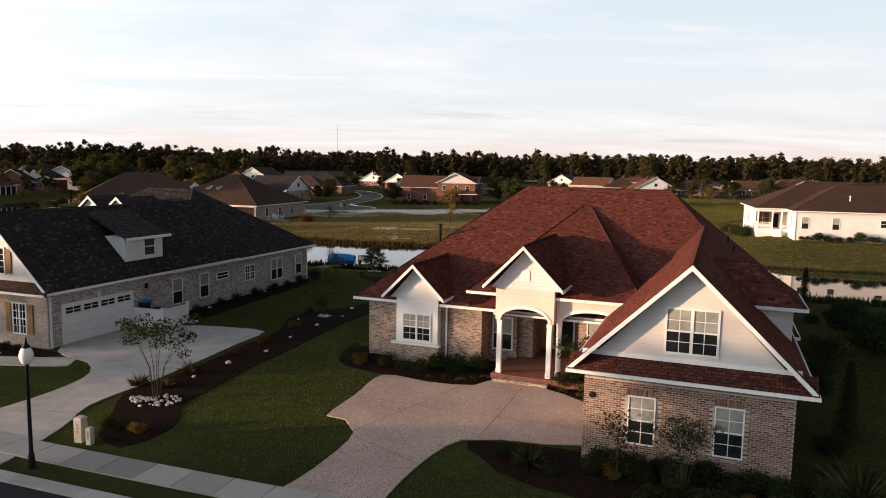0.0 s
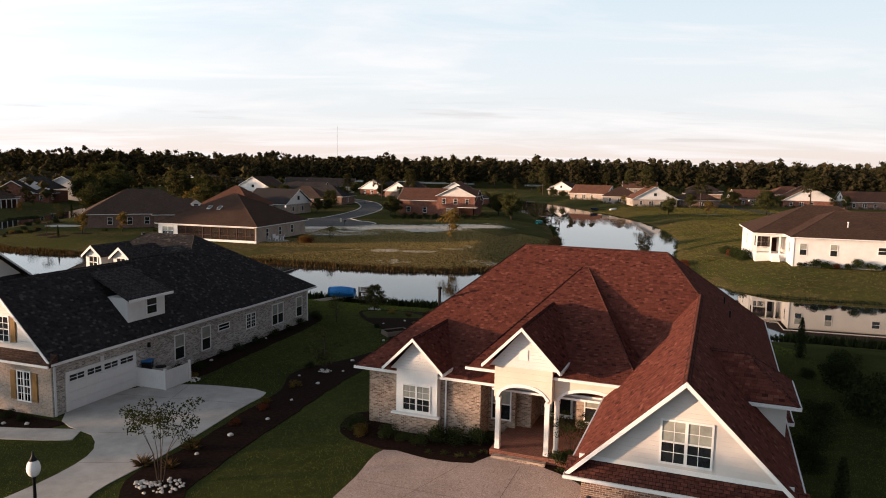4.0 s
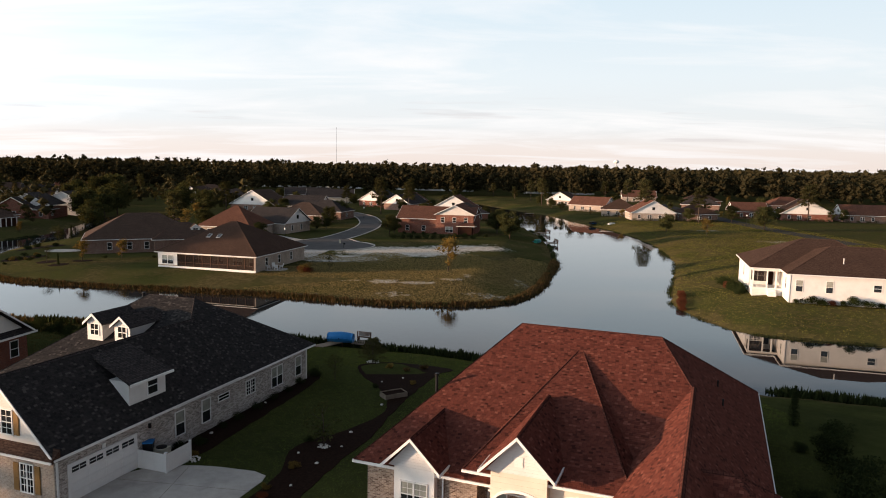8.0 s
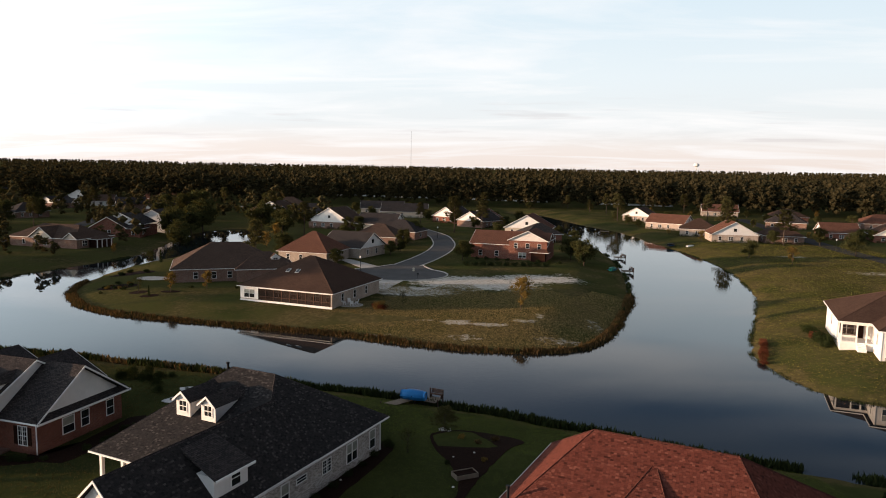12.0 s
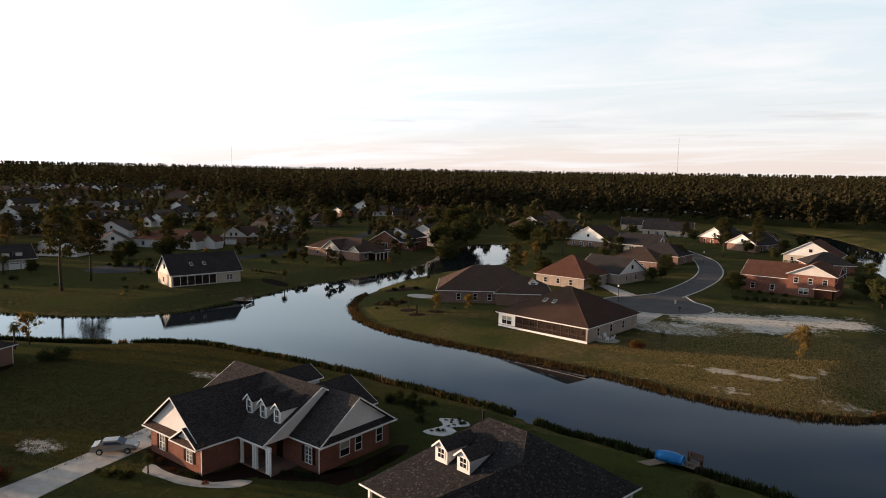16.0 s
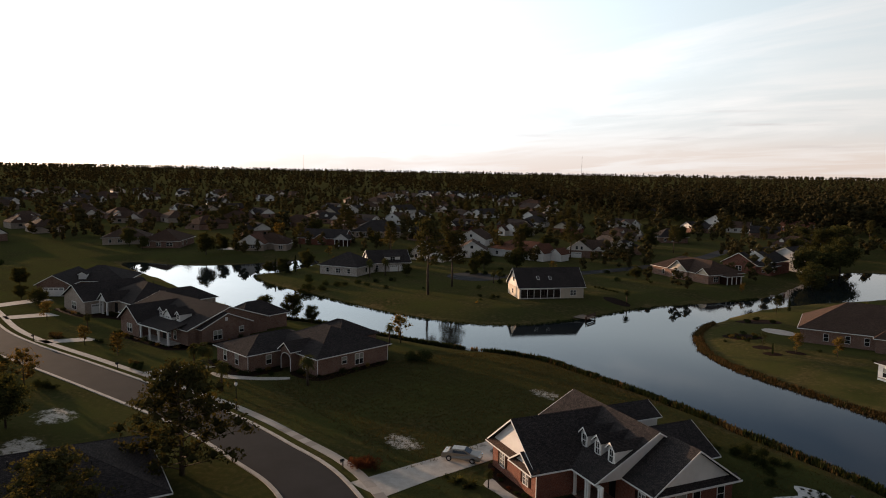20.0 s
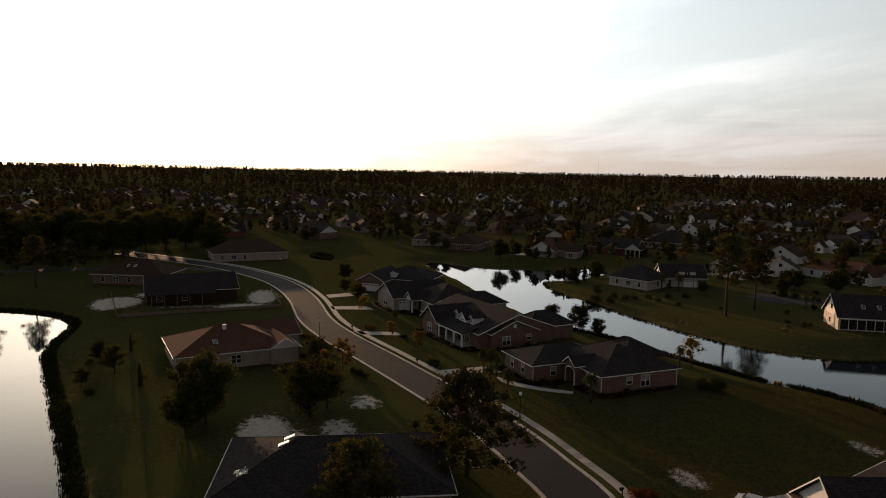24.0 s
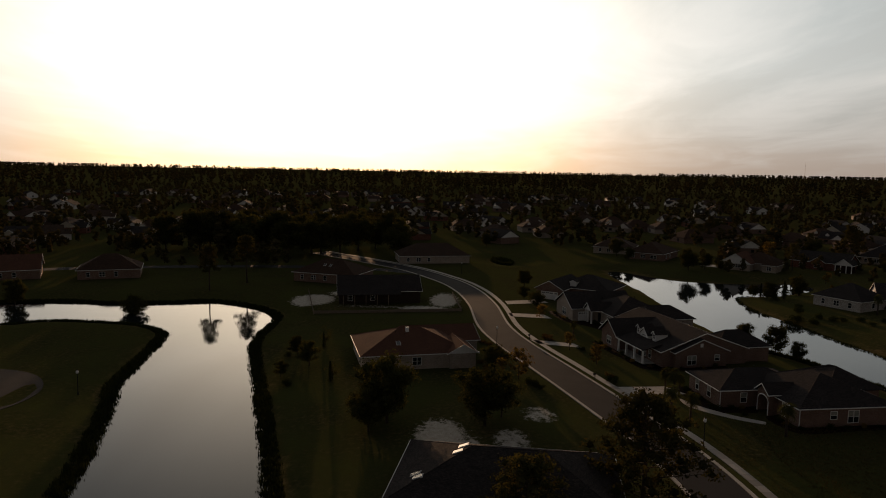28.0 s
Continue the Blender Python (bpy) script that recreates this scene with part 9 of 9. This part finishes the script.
    for k, (u, v) in enumerate(spots):
        shrub(*at(u, v), 0.55 + 0.14 * (k * 7 % 4), ("shrub", "shrub", "gold", "shrub", "tuft")[k % 5], "rounded shrub in a front bed" if k % 5 != 4 else "")


front_bed(-122, 41.5, 10, [(-1, -2.5), (5, -2.8), (11.5, -2.2), (12.6, 2.2), (12.6, 4.8), (10, 6.5), (10, 0), (0, 0)], [(0.5, -1), (2, -1.2), (4.6, -1), (6.2, -1.3), (8.4, -1), (10.8, -.6), (11, 1.5), (10.9, 3.4), (11.4, 4.8)], "dark mulch bed round the corner house's wing")
front_bed(-122, 41.5, 10, [(14.6, 7.0), (14.8, 4.8), (18, 4.6), (21.5, 5.6), (22, 9), (21.5, 15), (21.3, 20), (19.6, 21), (19.5, 7.1)], [(15.4, 6.2), (16.8, 6), (18.3, 5.9), (20.4, 7), (20.6, 9.2), (20.5, 11.6), (20.6, 14.2), (20.4, 17), (20.5, 19.4)], "dark mulch bed along the corner house")
front_bed(-158.7, 33.7, 15, [(4, -4.6), (12.5, -4.8), (18, -4.4), (24, -4.2), (27.5, -1), (28, 6), (27.6, 12.6), (26.3, 12.8), (26.2, 0), (23, -3), (12, -2.9)], [(5, -3.9), (7, -4), (9.4, -3.9), (11.6, -4), (14, -3.8), (15.8, -3.7), (18.6, -3.7), (20.5, -3.6), (22.6, -3.4), (24.8, -2.2), (27, 0.6), (27.2, 3), (27.2, 7.6), (27, 10.4)], "dark mulch bed before the columned porch")
front_bed(-185, 26.7, 14, [(-0.5, -2.2), (6, -2.4), (11.8, -1.8), (17, 1.4), (23, 3.4), (23, 6), (16, 5.8), (11, 1.8), (10.7, 0), (0, 0)], [(0.8, -1), (2.6, -1.2), (7.6, -1.1), (9.6, -1), (12.4, 0.6), (17, 3.4), (18.6, 4.4), (20.4, 4.8)], "dark mulch bed before the pale brick house")

# ---- water's edge ----
def fringe(name, line_, inner, outer, count, h0, h1, material, label, seed, gap=-0.22):
    """Reeds and low growth in a band along a shore."""
    r = np.random.default_rng(seed)
    c = curve_through(line_, 0.5)
    i = r.integers(0, len(c) - 1, count)
    d = np.gradient(c, axis=0)
    d /= np.linalg.norm(d, axis=1)[:, None] + 1e-9
    nn = np.stack([d[:, 1], -d[:, 0]], 1)
    off = r.uniform(inner, outer, count)
    p = c[i] + nn[i] * off[:, None]
    dens = np.array([noise.noise(Vector((q[0] * .12, q[1] * .12, seed))) for q in p])
    p = p[dens > gap]
    n = len(p)
    z = height(p[:, 0], p[:, 1])
    hh = r.uniform(h0, h1, n) * (0.75 + 0.5 * r.random(n))
    vs, fs = [], []
    for k in range(7):
        a = r.uniform(0, 6.28, n)
        e = r.uniform(.05, .5, n)
        wdt = hh * r.uniform(.05, .14, n)
        base = np.stack([p[:, 0] + r.normal(0, .2, n), p[:, 1] + r.normal(0, .2, n), z - .1], 1)
        tip = base + np.stack([np.cos(a) * np.sin(e) * hh, np.sin(a) * np.sin(e) * hh, np.cos(e) * hh], 1)
        sd = np.stack([-np.sin(a), np.cos(a), np.zeros(n)], 1) * wdt[:, None]
        mid = (base + tip) / 2
        o = len(vs) * n
        vs += [base, mid + sd, tip, mid - sd]
        q = np.arange(n)
        fs.append(np.stack([q + o, q + o + n, q + o + 2 * n, q + o + 3 * n], 1))
    ob = new(name, raw_mesh(name, np.concatenate(vs), np.concatenate(fs), material))
    tagged(ob, label, "reeds", kind="stuff")


fringe("reeds", POINT[6:22], -0.7, 2.2, 11000, .3, .85, M["reed"], "russet reeds and grasses along the point's bank", 3, -0.5)
fringe("bank_growth", POINT[6:24], -0.4, 3.0, 6000, .25, .75, M["shrub"], "low green growth along the point's bank", 5)
fringe("bank_growth", SOUTH[2:22], -0.5, 1.4, 8000, .4, 1.1, M["shrub"], "low dark hedge of growth along the near bank", 8)
fringe("bank_growth", SOUTH[11:19], -0.3, 1.0, 1500, .4, 1.0, M["reed"], "dry grasses along the near bank", 9)
fringe("bank_growth", POND, -1.6, 0.9, 15000, .3, .8, M["shrub"], "dark growth round the small pond", 11, -0.9)
fringe("bank_growth", POOL + POOL[:1], -1.2, 1.0, 900, .6, 1.5, M["shrub"], "growth round a small pool", 14, -0.5)
fringe("bank_growth", EAST[3:14], -0.4, 0.6, 3600, .12, .35, M["shrub"], "low dark growth along the far bank", 12)
fringe("bank_growth", WEST[5:18], -0.4, 1.2, 3000, .2, .6, M["shrub"], "low growth along the bank across the pond", 13)

# ---- planting further off ----
for x, y, s, k in (
                   (-102.1, 71.4, 2.1, "shrub"), (-104, 70, 2.0, "shrub"), (-157.6, 20.7, 1.1, "tuft"), (-156, 21.5, 1.2, "tuft"), (-125.6, 29.6, .8, "shrub"), (-127, 29.4, .9, "tuft"), (-128.5, 28.8, .8, "gold"), (-116.1, 43.6, .8, "shrub"), (-112, 42, .7, "shrub"), (-109, 46, .7, "shrub"), (-131, 7, 1.3, "tuft"), (-134, 6, 1.3, "tuft"), (-121, 8, 1.2, "shrub"),
                   (-80, 160, .6, "shrub"), (-84, 144, .8, "shrub"), (-86, 146, .7, "gold"), (-88, 142, .6, "shrub"), (-70, 147, .7, "shrub"), (-60, 148, .6, "shrub"), (-57, 150, .6, "gold"), (-205, 98, 1.6, "shrub"), (-200, 96, 1.8, "shrub"), (-193, 98, 1.5, "shrub"), (-188, 102, 1.4, "shrub"), (-182, 106, 1.3, "shrub"), (-176, 109, 1.2, "shrub"), (-218, 97, 1.7, "shrub"),
                   (-148, 128, .8, "shrub"), (-151, 124, .9, "shrub"), (-147, 121, .7, "shrub"), (-145, 118, .6, "gold"), (-170, 118, .7, "shrub"), (-11, 210, 1.0, "shrub"), (-8, 209.5, 1.0, "shrub"), (-5, 209, 1.0, "shrub"), (-2, 208.5, 1.0, "shrub"), (4, 206.5, 1.0, "shrub"), (7, 206, 1.0, "shrub"), (10, 205.4, 1.0, "shrub"), (13, 205, 1.0, "shrub")):
    shrub(x, y, s, k)

for k in range(8):   # clipped red hedge by the far bank
    shrub((40.5 + -0.58 * k) / 0.946, (117.4 + -1.78 * k) / 0.946, 0.85 + 0.1 * (k % 3), "red", "clipped dark red shrub in a row by the far bank")
for k in range(9):   # bed round the porch corner of the white house
    shrub((48.2 - 0.25 * k + 0.3 * (k % 2)) / 0.946, (120.5 - 1.55 * k) / 0.946, 1.25 + 0.2 * (k * 5 % 4), "red" if k == 4 else "shrub", "dark shrub round the white house's porch")
for k in range(17):
    shrub((50.8 + 1.45 * k) / 0.946, (99.2 - 0.42 * k + 0.3 * (k % 2)) / 0.946, 0.85 + 0.2 * (k * 7 % 4), "red" if k % 6 == 3 else "shrub", "dark shrub along the white house's front")

# garden of the brown brick house on the point: island beds, shrubs and small trees
for cx, cy, r in ((-87.3, 147.6, 3.4), (-94.2, 166.2, 4.2), (-72.3, 142.2, 1.6), (-79.0, 141.4, 1.7), (-75.1, 138.4, 1.5)):
    sheet("mulch_bed", [(cx + r * math.cos(a) * (1.25 + .2 * math.sin(2 * a)), cy + r * 0.8 * math.sin(a)) for a in np.linspace(0, 2 * math.pi, 9, endpoint=False)], 0.03, M["mulch"], "dark mulch island bed in the garden", "flower bed", wob=.2)
for k in range(9):
    shrub(-87.3 + 3.0 * math.cos(k * 2.4), 147.6 + 1.9 * math.sin(k * 2.4), 0.6 + 0.12 * (k * 5 % 4), ("shrub", "tuft", "shrub", "gold")[k % 4], "rounded garden shrub in an island bed")
    shrub(-94.2 + 3.6 * math.cos(k * 2.1), 166.2 + 2.2 * math.sin(k * 2.1), 0.7 + 0.12 * (k * 3 % 4), "shrub", "dark garden shrub in an island bed")
for kind, x, y, s in (("autumn", -72.3, 142.2, .78), ("young", -79.0, 141.4, 1.0), ("cypress", -75.1, 138.4, .5), ("cypress", -97.8, 187.3, .9), ("young", -97.0, 179.4, 1.3), ("palm", -128.6, 158.4, .75), ("palm", -197.4, 115.9, 1.15), ("palm", -197.5, 121.9, 1.15), ("broad", -192.1, 126.5, .5), ("broad", -230.9, 109.9, .75), ("broad", -238, 104, .7)):
    plant(kind, x, y, s)
sheet("mulch_bed", [(-130.6 + 4.4 * math.cos(a), 156.6 + 2.6 * math.sin(a)) for a in np.linspace(0, 2 * math.pi, 9, endpoint=False)], 0.03, M["mulch"], "dark mulch bed round a palm", "flower bed", wob=.2)
for k in range(7):
    shrub(-146.6 + 1.6 * k, 165.6 - 0.2 * k, .6 + .1 * (k % 3), "shrub", "low shrub in a row on the far lawn")
for x, y, s in ((-189.2, 89.1, 2.3), (-190.5, 91.5, 2.2), (-188.5, 94.3, 1.9), (-188.7, 99.9, 1.7), (-187.4, 106.0, 1.5), (-186.9, 112.2, 1.4), (-186.4, 117.6, 1.6), (-161.5, 131.8, 1.1), (-146.8, 124.8, 1.2)):
    shrub(x, y, s, "shrub", "large rounded dark shrub on the far point")
r_ = np.random.default_rng(61)
for k in range(46):   # clumps of shrubs and small trees round the houses of the far point
    cx, cy = ((-163, 150), (-178, 158), (-155, 147), (-222, 128), (-240, 118), (-190, 150), (-172, 178), (-158, 190))[k % 8]
    x, y = cx + float(r_.normal(0, 6)), cy + float(r_.normal(0, 5))
    if shore_distance(*place(x, y))[0] < 5:
        continue
    if k % 5 == 4:
        plant("broad" if k % 2 else "autumn", x, y, float(r_.uniform(.45, .8)))
    else:
        shrub(x, y, float(r_.uniform(.8, 1.7)), "shrub", "dark garden shrub before the far houses")
# along the street: palms, plumed grasses and low shrubs
for x, y, s in ((-118.1, 36.3, .95), (-116.0, 37.2, 1.1), (-117.2, 38.4, .85)):
    plant("palm", x, y, s)
for x, y, s in ((-149.5, 6.7, 1.5), (-150.8, 5.2, 1.4), (-148.2, 8.0, 1.3), (-154.7, 20.5, 1.4), (-153.4, 21.2, 1.3)):
    shrub(x, y, s, "tuft", "pale plumed ornamental grass beside the street")
for x, y, s in ((-147.0, 26.6, .9), (-145.6, 27.2, .8), (-124.7, 28.3, .9), (-123.4, 28.9, .8), (-138.6, 9.8, 1.6), (-140.2, 8.6, 1.4), (-120.8, 15.0, 1.2), (-119.4, 15.8, 1.0), (-122.3, 14.2, 1.1), (-137.3, -32.0, 1.2), (-120.2, -27.7, 1.3), (-171.8, -88.0, 1.8), (-170.4, -86.4, 1.5)):
    shrub(x, y, s, "shrub", "dark rounded shrub beside the street" if y > 0 else "dark shrub near the small pond")
for kind, x, y, s in (("autumn", -173.9, 21.7, .8), ("broad", -223.7, 21.4, .7), ("cypress", -142.6, -25.8, .8), ("cypress", -120.4, -20.2, .9), ("pine", -219.4, -65.4, .95)):
    plant(kind, x, y, s)

# boundary wall before the northern woods
for a, b in (((-36, 552), (24, 533)), ((60, 520), (110, 512)), ((-160, 570), (-60, 558))):
    d = Vector((b[0] - a[0], b[1] - a[1]))
    w_ = empty("boundary_wall", pose(a[0], a[1], -1, 0, 0, math.degrees(math.atan2(d.y, d.x))), "long white boundary wall before the woods", "wall", kind="structure")
    n = max(1, int(d.length / 6))
    for k in range(n):
        part("panel", MB().box(k * d.length / n + .2, (k + 1) * d.length / n - .2, -.06, .06, -.3, 2.6), M["white"], w_, uv=False)
        part("pier", MB().box(k * d.length / n - .198, k * d.length / n + .198, -.15, .15, -.3, 2.8), M["white"], w_, uv=False)

# fence of the building lot
lotf = empty("silt_fence", pose(0, 0, 0), "low silt fence round the bare building lot", "fence")
for a, b in (((-206, -43), (-175.5, -35)), ((-175.5, -35), (-183, 2)), ((-183, 2), (-208, -1))):
    n = 9
    for k in range(n):
        x, y = a[0] + (b[0] - a[0]) * k / n, a[1] + (b[1] - a[1]) * k / n
        x2, y2 = a[0] + (b[0] - a[0]) * (k + 1) / n, a[1] + (b[1] - a[1]) * (k + 1) / n
        part("stake", MB().box(x - .05, x + .05, y - .05, y + .05, -.2, .95), M["wood"], lotf, uv=False)
        part("fabric", MB().add([(x, y, 0), (x2, y2, 0), (x2, y2, .75), (x, y, .75), (x + .02, y + .03, 0), (x2 + .02, y2 + .03, 0), (x2 + .02, y2 + .03, .75), (x + .02, y + .03, .75)], [(0, 1, 2, 3), (7, 6, 5, 4), (0, 4, 5, 1), (1, 5, 6, 2), (2, 6, 7, 3), (3, 7, 4, 0)]), M["wood"], lotf, uv=False)

# landmarks on the skyline
tower = empty("water_tower", pose(560, 2300, -1), "white water tower beyond the woods", "water tower")
part("tank", MB().lathe(0, 0, [(1.5, 36), (7, 38), (9, 41), (8, 45), (3, 47.5), (.3, 48)], 16), M["white"], tower, uv=False, smooth=True)
part("stem", MB().cyl(0, 0, 0, 36, 1.6, n=12), M["white"], tower, uv=False)


def mast(az, dist, top):
    x, y = -math.sin(radians(az)) * dist, math.cos(radians(az)) * dist
    t = empty("radio_mast", pose(x, y, -1), "thin radio mast on the skyline", "mast")
    part("lattice", MB().tube([(0, 0, 0), (0, 0, top)], [.45, .25], 4), M["black"], t, uv=False)


mast(8.4, 2000, 120)
mast(43, 2600, 90)
mast(90 - 26 + 1, 2800, 75)


# ---- standing grass ----
def turf(name, box, count, h0, h1, keep, material, label, seed):
    """Tufts of grass over a stretch of ground, where keep(x, y) holds."""
    r = np.random.default_rng(seed)
    x, y = r.uniform(box[0], box[1], count), r.uniform(box[2], box[3], count)
    d = shore_distance(x, y)
    ok = (d > 0.5) & keep(x, y)
    x, y = x[ok], y[ok]
    n = len(x)
    z = height(x, y)
    hh = r.uniform(h0, h1, n)
    vs, fs = [], []
    for k in range(3):
        a, e = r.uniform(0, 6.28, n), r.uniform(.1, .6, n)
        base = np.stack([x + r.normal(0, .1, n), y + r.normal(0, .1, n), z - .02], 1)
        tip = base + np.stack([np.cos(a) * np.sin(e) * hh, np.sin(a) * np.sin(e) * hh, np.cos(e) * hh], 1)
        sd = np.stack([-np.sin(a), np.cos(a), np.zeros(n)], 1) * (hh * .22)[:, None]
        o = len(vs) * n
        vs += [base - sd, base + sd, tip]
        q = np.arange(n)
        fs.append(np.stack([q + o, q + o + n, q + o + 2 * n], 1))
    tagged(new(name, raw_mesh(name, np.concatenate(vs), np.concatenate(fs), material)), label, "grass", kind="stuff")


# far bank blades, yellowed to carry the low sun on them
M["blade"] = leaf_mat("sunlit_grass_blades", (0.090, 0.096, 0.018), (0.205, 0.170, 0.042), 0.25)
# the straw blade again, brighter: orange sunlight is put into its colour
M["sunlit_straw_blade"] = leaf_mat("sunlit_straw_blades", (0.115, 0.100, 0.042), (0.275, 0.205, 0.095), 0.2)
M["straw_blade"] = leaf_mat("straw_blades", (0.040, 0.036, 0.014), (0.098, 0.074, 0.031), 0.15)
turf("grass", (36, 120, 84, 265), 150000, .04, .13, lambda x, y: ~((x > 46) & (y < 125) & (y > 112.5 - .29 * (x - 46)) & (x < 82)), M["blade"], "grass on the far bank, sunlight put into its yellow tone", 21)
turf("grass", (-60, 32, 104, 155), 130000, .06, .18, lambda x, y: (y < 152 + 6 * np.sin(x * .4)) & (x > -30 + 9 * np.sin(y * .33) + 6 * np.sin(y * .9 + 1)), M["sunlit_straw_blade"], "dry grass standing on the vacant lot, low sun put into its colour", 22)
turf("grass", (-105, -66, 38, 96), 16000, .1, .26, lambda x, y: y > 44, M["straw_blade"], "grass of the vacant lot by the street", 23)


def on_lawn(x, y):
    """True where neither paving, beds nor street lie."""
    ok = np.ones(len(x), bool)
    for c in FLATS:
        if c[:, 0].max() < x.min() or c[:, 0].min() > x.max():
            continue
        inside = np.zeros(len(x), bool)
        for (ax, ay), (bx, by) in zip(c, np.roll(c, -1, 0)):
            if ay != by:
                inside ^= ((ay > y) != (by > y)) & (x < (bx - ax) * (y - ay) / (by - ay) + ax)
        ok &= ~inside
    for a, b in zip(ROAD[:-1], ROAD[1:]):
        dx, dy = b[0] - a[0], b[1] - a[1]
        l = math.hypot(dx, dy)
        s, o = ((x - a[0]) * dx + (y - a[1]) * dy) / l, ((y - a[1]) * dx - (x - a[0]) * dy) / l
        ok &= ~((s > -2) & (s < l + 2) & (np.abs(o) < 7.0))
    return ok


M["lawn_blade"] = leaf_mat("lawn_blades", (0.082, 0.115, 0.022), (0.172, 0.205, 0.048), 0.2)
turf("grass", (-31, 28, 12, 84), 270000, .03, .08, on_lawn, M["lawn_blade"], "short green blades of the mown lawns", 24)
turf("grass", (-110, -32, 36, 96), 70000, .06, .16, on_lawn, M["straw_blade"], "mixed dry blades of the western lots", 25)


# ---- bricks of the garage front and shingles of the near roofs ----
def brick_front(house, x0, x1, z0, z1, holes, keep=300):
    """Running bond on the wall at y = 0, proud of a bed of mortar."""
    pitch, course, lw, lh = 0.215, 0.0755, 0.193, 0.054
    xs = sorted({x0, x1} | {v for q in holes for v in q[:2]})
    zs = sorted({z0, z1} | {v for q in holes for v in q[2:]})

    def open_at(x, z):
        return any(a < x < b and c < z < d for a, b, c, d in holes)
    part("mortar_bed", MB().lattice(xs, zs, lambda i, j: not open_at((xs[i] + xs[i + 1]) / 2, (zs[j] + zs[j + 1]) / 2), -0.012, -0.003), M["mortar"], house, uv=False)
    full = mesh_of("brick", MB().box(-lw / 2, lw / 2, -0.010, 0.010, -lh / 2, lh / 2), M["brick_piece"], False)
    r = random.Random(4)
    rest, count = MB(), 0
    for j in range(int((z1 - z0) / course)):
        z = z0 + (j + 0.5) * course
        for i in range(-1, int((x1 - x0) / pitch) + 1):
            x = x0 + (i + 0.5 + 0.5 * (j % 2)) * pitch
            a, b = max(x - lw / 2, x0), min(x + lw / 2, x1)
            if b - a < 0.04 or open_at((a + b) / 2, z) or open_at(a, z) or open_at(b, z):
                continue
            y = -0.012 + r.uniform(-0.003, 0.002)
            if b - a > lw - 1e-4 and count < keep and 0.9 < z < 2.95 and 2.45 < x < 4.25:
                count += 1
                part("brick", full, None, house, m=pose(x, y, z))
            else:
                rest.box(a, b, y - 0.010, y + 0.010, z - lh / 2, z + lh / 2)
    ob = part("brickwork", rest, M["brick_piece"], house, uv=False)
    ob["kind"] = "stuff"
    # upright bricks under the eave and over the windows
    up = mesh_of("soldier_brick", MB().box(-0.030, 0.030, -0.012, 0.012, -0.1, 0.1), M["brick_piece"], False)
    rows = [(x0, x1, 3.09)] + [(a, b, d + 0.11) for a, b, c, d in holes]
    for a, b, z in rows:
        for k in range(int((b - a) / 0.073)):
            part("soldier_brick", up, None, house, m=pose(a + (k + 0.5) * 0.073, -0.026, z))


def lay_shingles(house, material, tab=0.205, row=0.143, keep=0):
    """Courses of single tabs on every broad slope of a house's roofs."""
    r = random.Random(9)
    joined, single = MB(), 0
    shared = mesh_of("shingle", MB().add([(0.006, 0, 0.014), (tab - 0.006, 0, 0.014), (tab - 0.006, row, 0.004), (0.006, row, 0.004), (0.006, 0, 0.0), (tab - 0.006, 0, 0.0)], [(0, 1, 2, 3), (4, 5, 1, 0), (5, 2, 1), (4, 0, 3)]), material, False)
    for ob in [o for o in house.children if o.name.startswith("roof") and o.type == "MESH"]:
        for poly_ in ob.data.polygons:
            n = poly_.normal
            if n.z < 0.3 or n.z > 0.995 or poly_.area < 2.0:
                continue
            P = [ob.data.vertices[i].co.copy() for i in poly_.vertices]
            u = Vector((-n.y, n.x, 0)).normalized()
            v = n.cross(u)
            if v.z < 0:
                u, v = -u, -v
            o = P[0]
            q = [((p - o).dot(u), (p - o).dot(v)) for p in P]
            v0, v1 = min(b for a, b in q), max(b for a, b in q)

            def span(h_):
                hits = []
                for (ax, ay), (bx, by) in zip(q, q[1:] + q[:1]):
                    if (ay > h_) != (by > h_):
                        hits.append(ax + (bx - ax) * (h_ - ay) / (by - ay))
                return (min(hits), max(hits)) if len(hits) > 1 else None
            j = 0
            while v0 + j * row < v1 - 0.05:
                lo = v0 + j * row
                s = span(lo + row * 0.5)
                j += 1
                if not s:
                    continue
                x = s[0] + 0.03 - r.random() * tab
                while x < s[1]:
                    a, b = max(x, s[0] + 0.02), min(x + tab, s[1] - 0.02)
                    x += tab
                    if b - a < 0.04:
                        continue
                    d = r.choice((0.0, 0.0, 0.006))
                    if single < keep and b - a > tab - 1e-4 and poly_.area > 20:
                        single += 1
                        m = Matrix((u, v, n)).transposed().to_4x4()
                        m.translation = o + u * a + v * lo + n * (0.002 + d)
                        part("shingle", shared, None, house, m=m)
                        continue
                    c = [o + u * s_ + v * t_ + n * (h_ + d) for s_, t_, h_ in ((a + 0.006, lo, 0.016), (b - 0.006, lo, 0.016), (b - 0.006, lo + row, 0.006), (a + 0.006, lo + row, 0.006), (a + 0.006, lo, 0.001), (b - 0.006, lo, 0.001))]
                    joined.add(c, [(0, 1, 2, 3), (4, 5, 1, 0)])
    ob = part("shingles", joined, material, house, uv=False)
    ob["kind"] = "stuff"


brick_front(home, 0.0, 6.6, -0.1, 2.97, [(1.48, 2.42, 0.78, 2.5), (4.23, 5.17, 0.78, 2.5)])
lay_shingles(home, M["tab_red"], keep=300)
lay_shingles(dark_home, M["tab_dark"], keep=300)
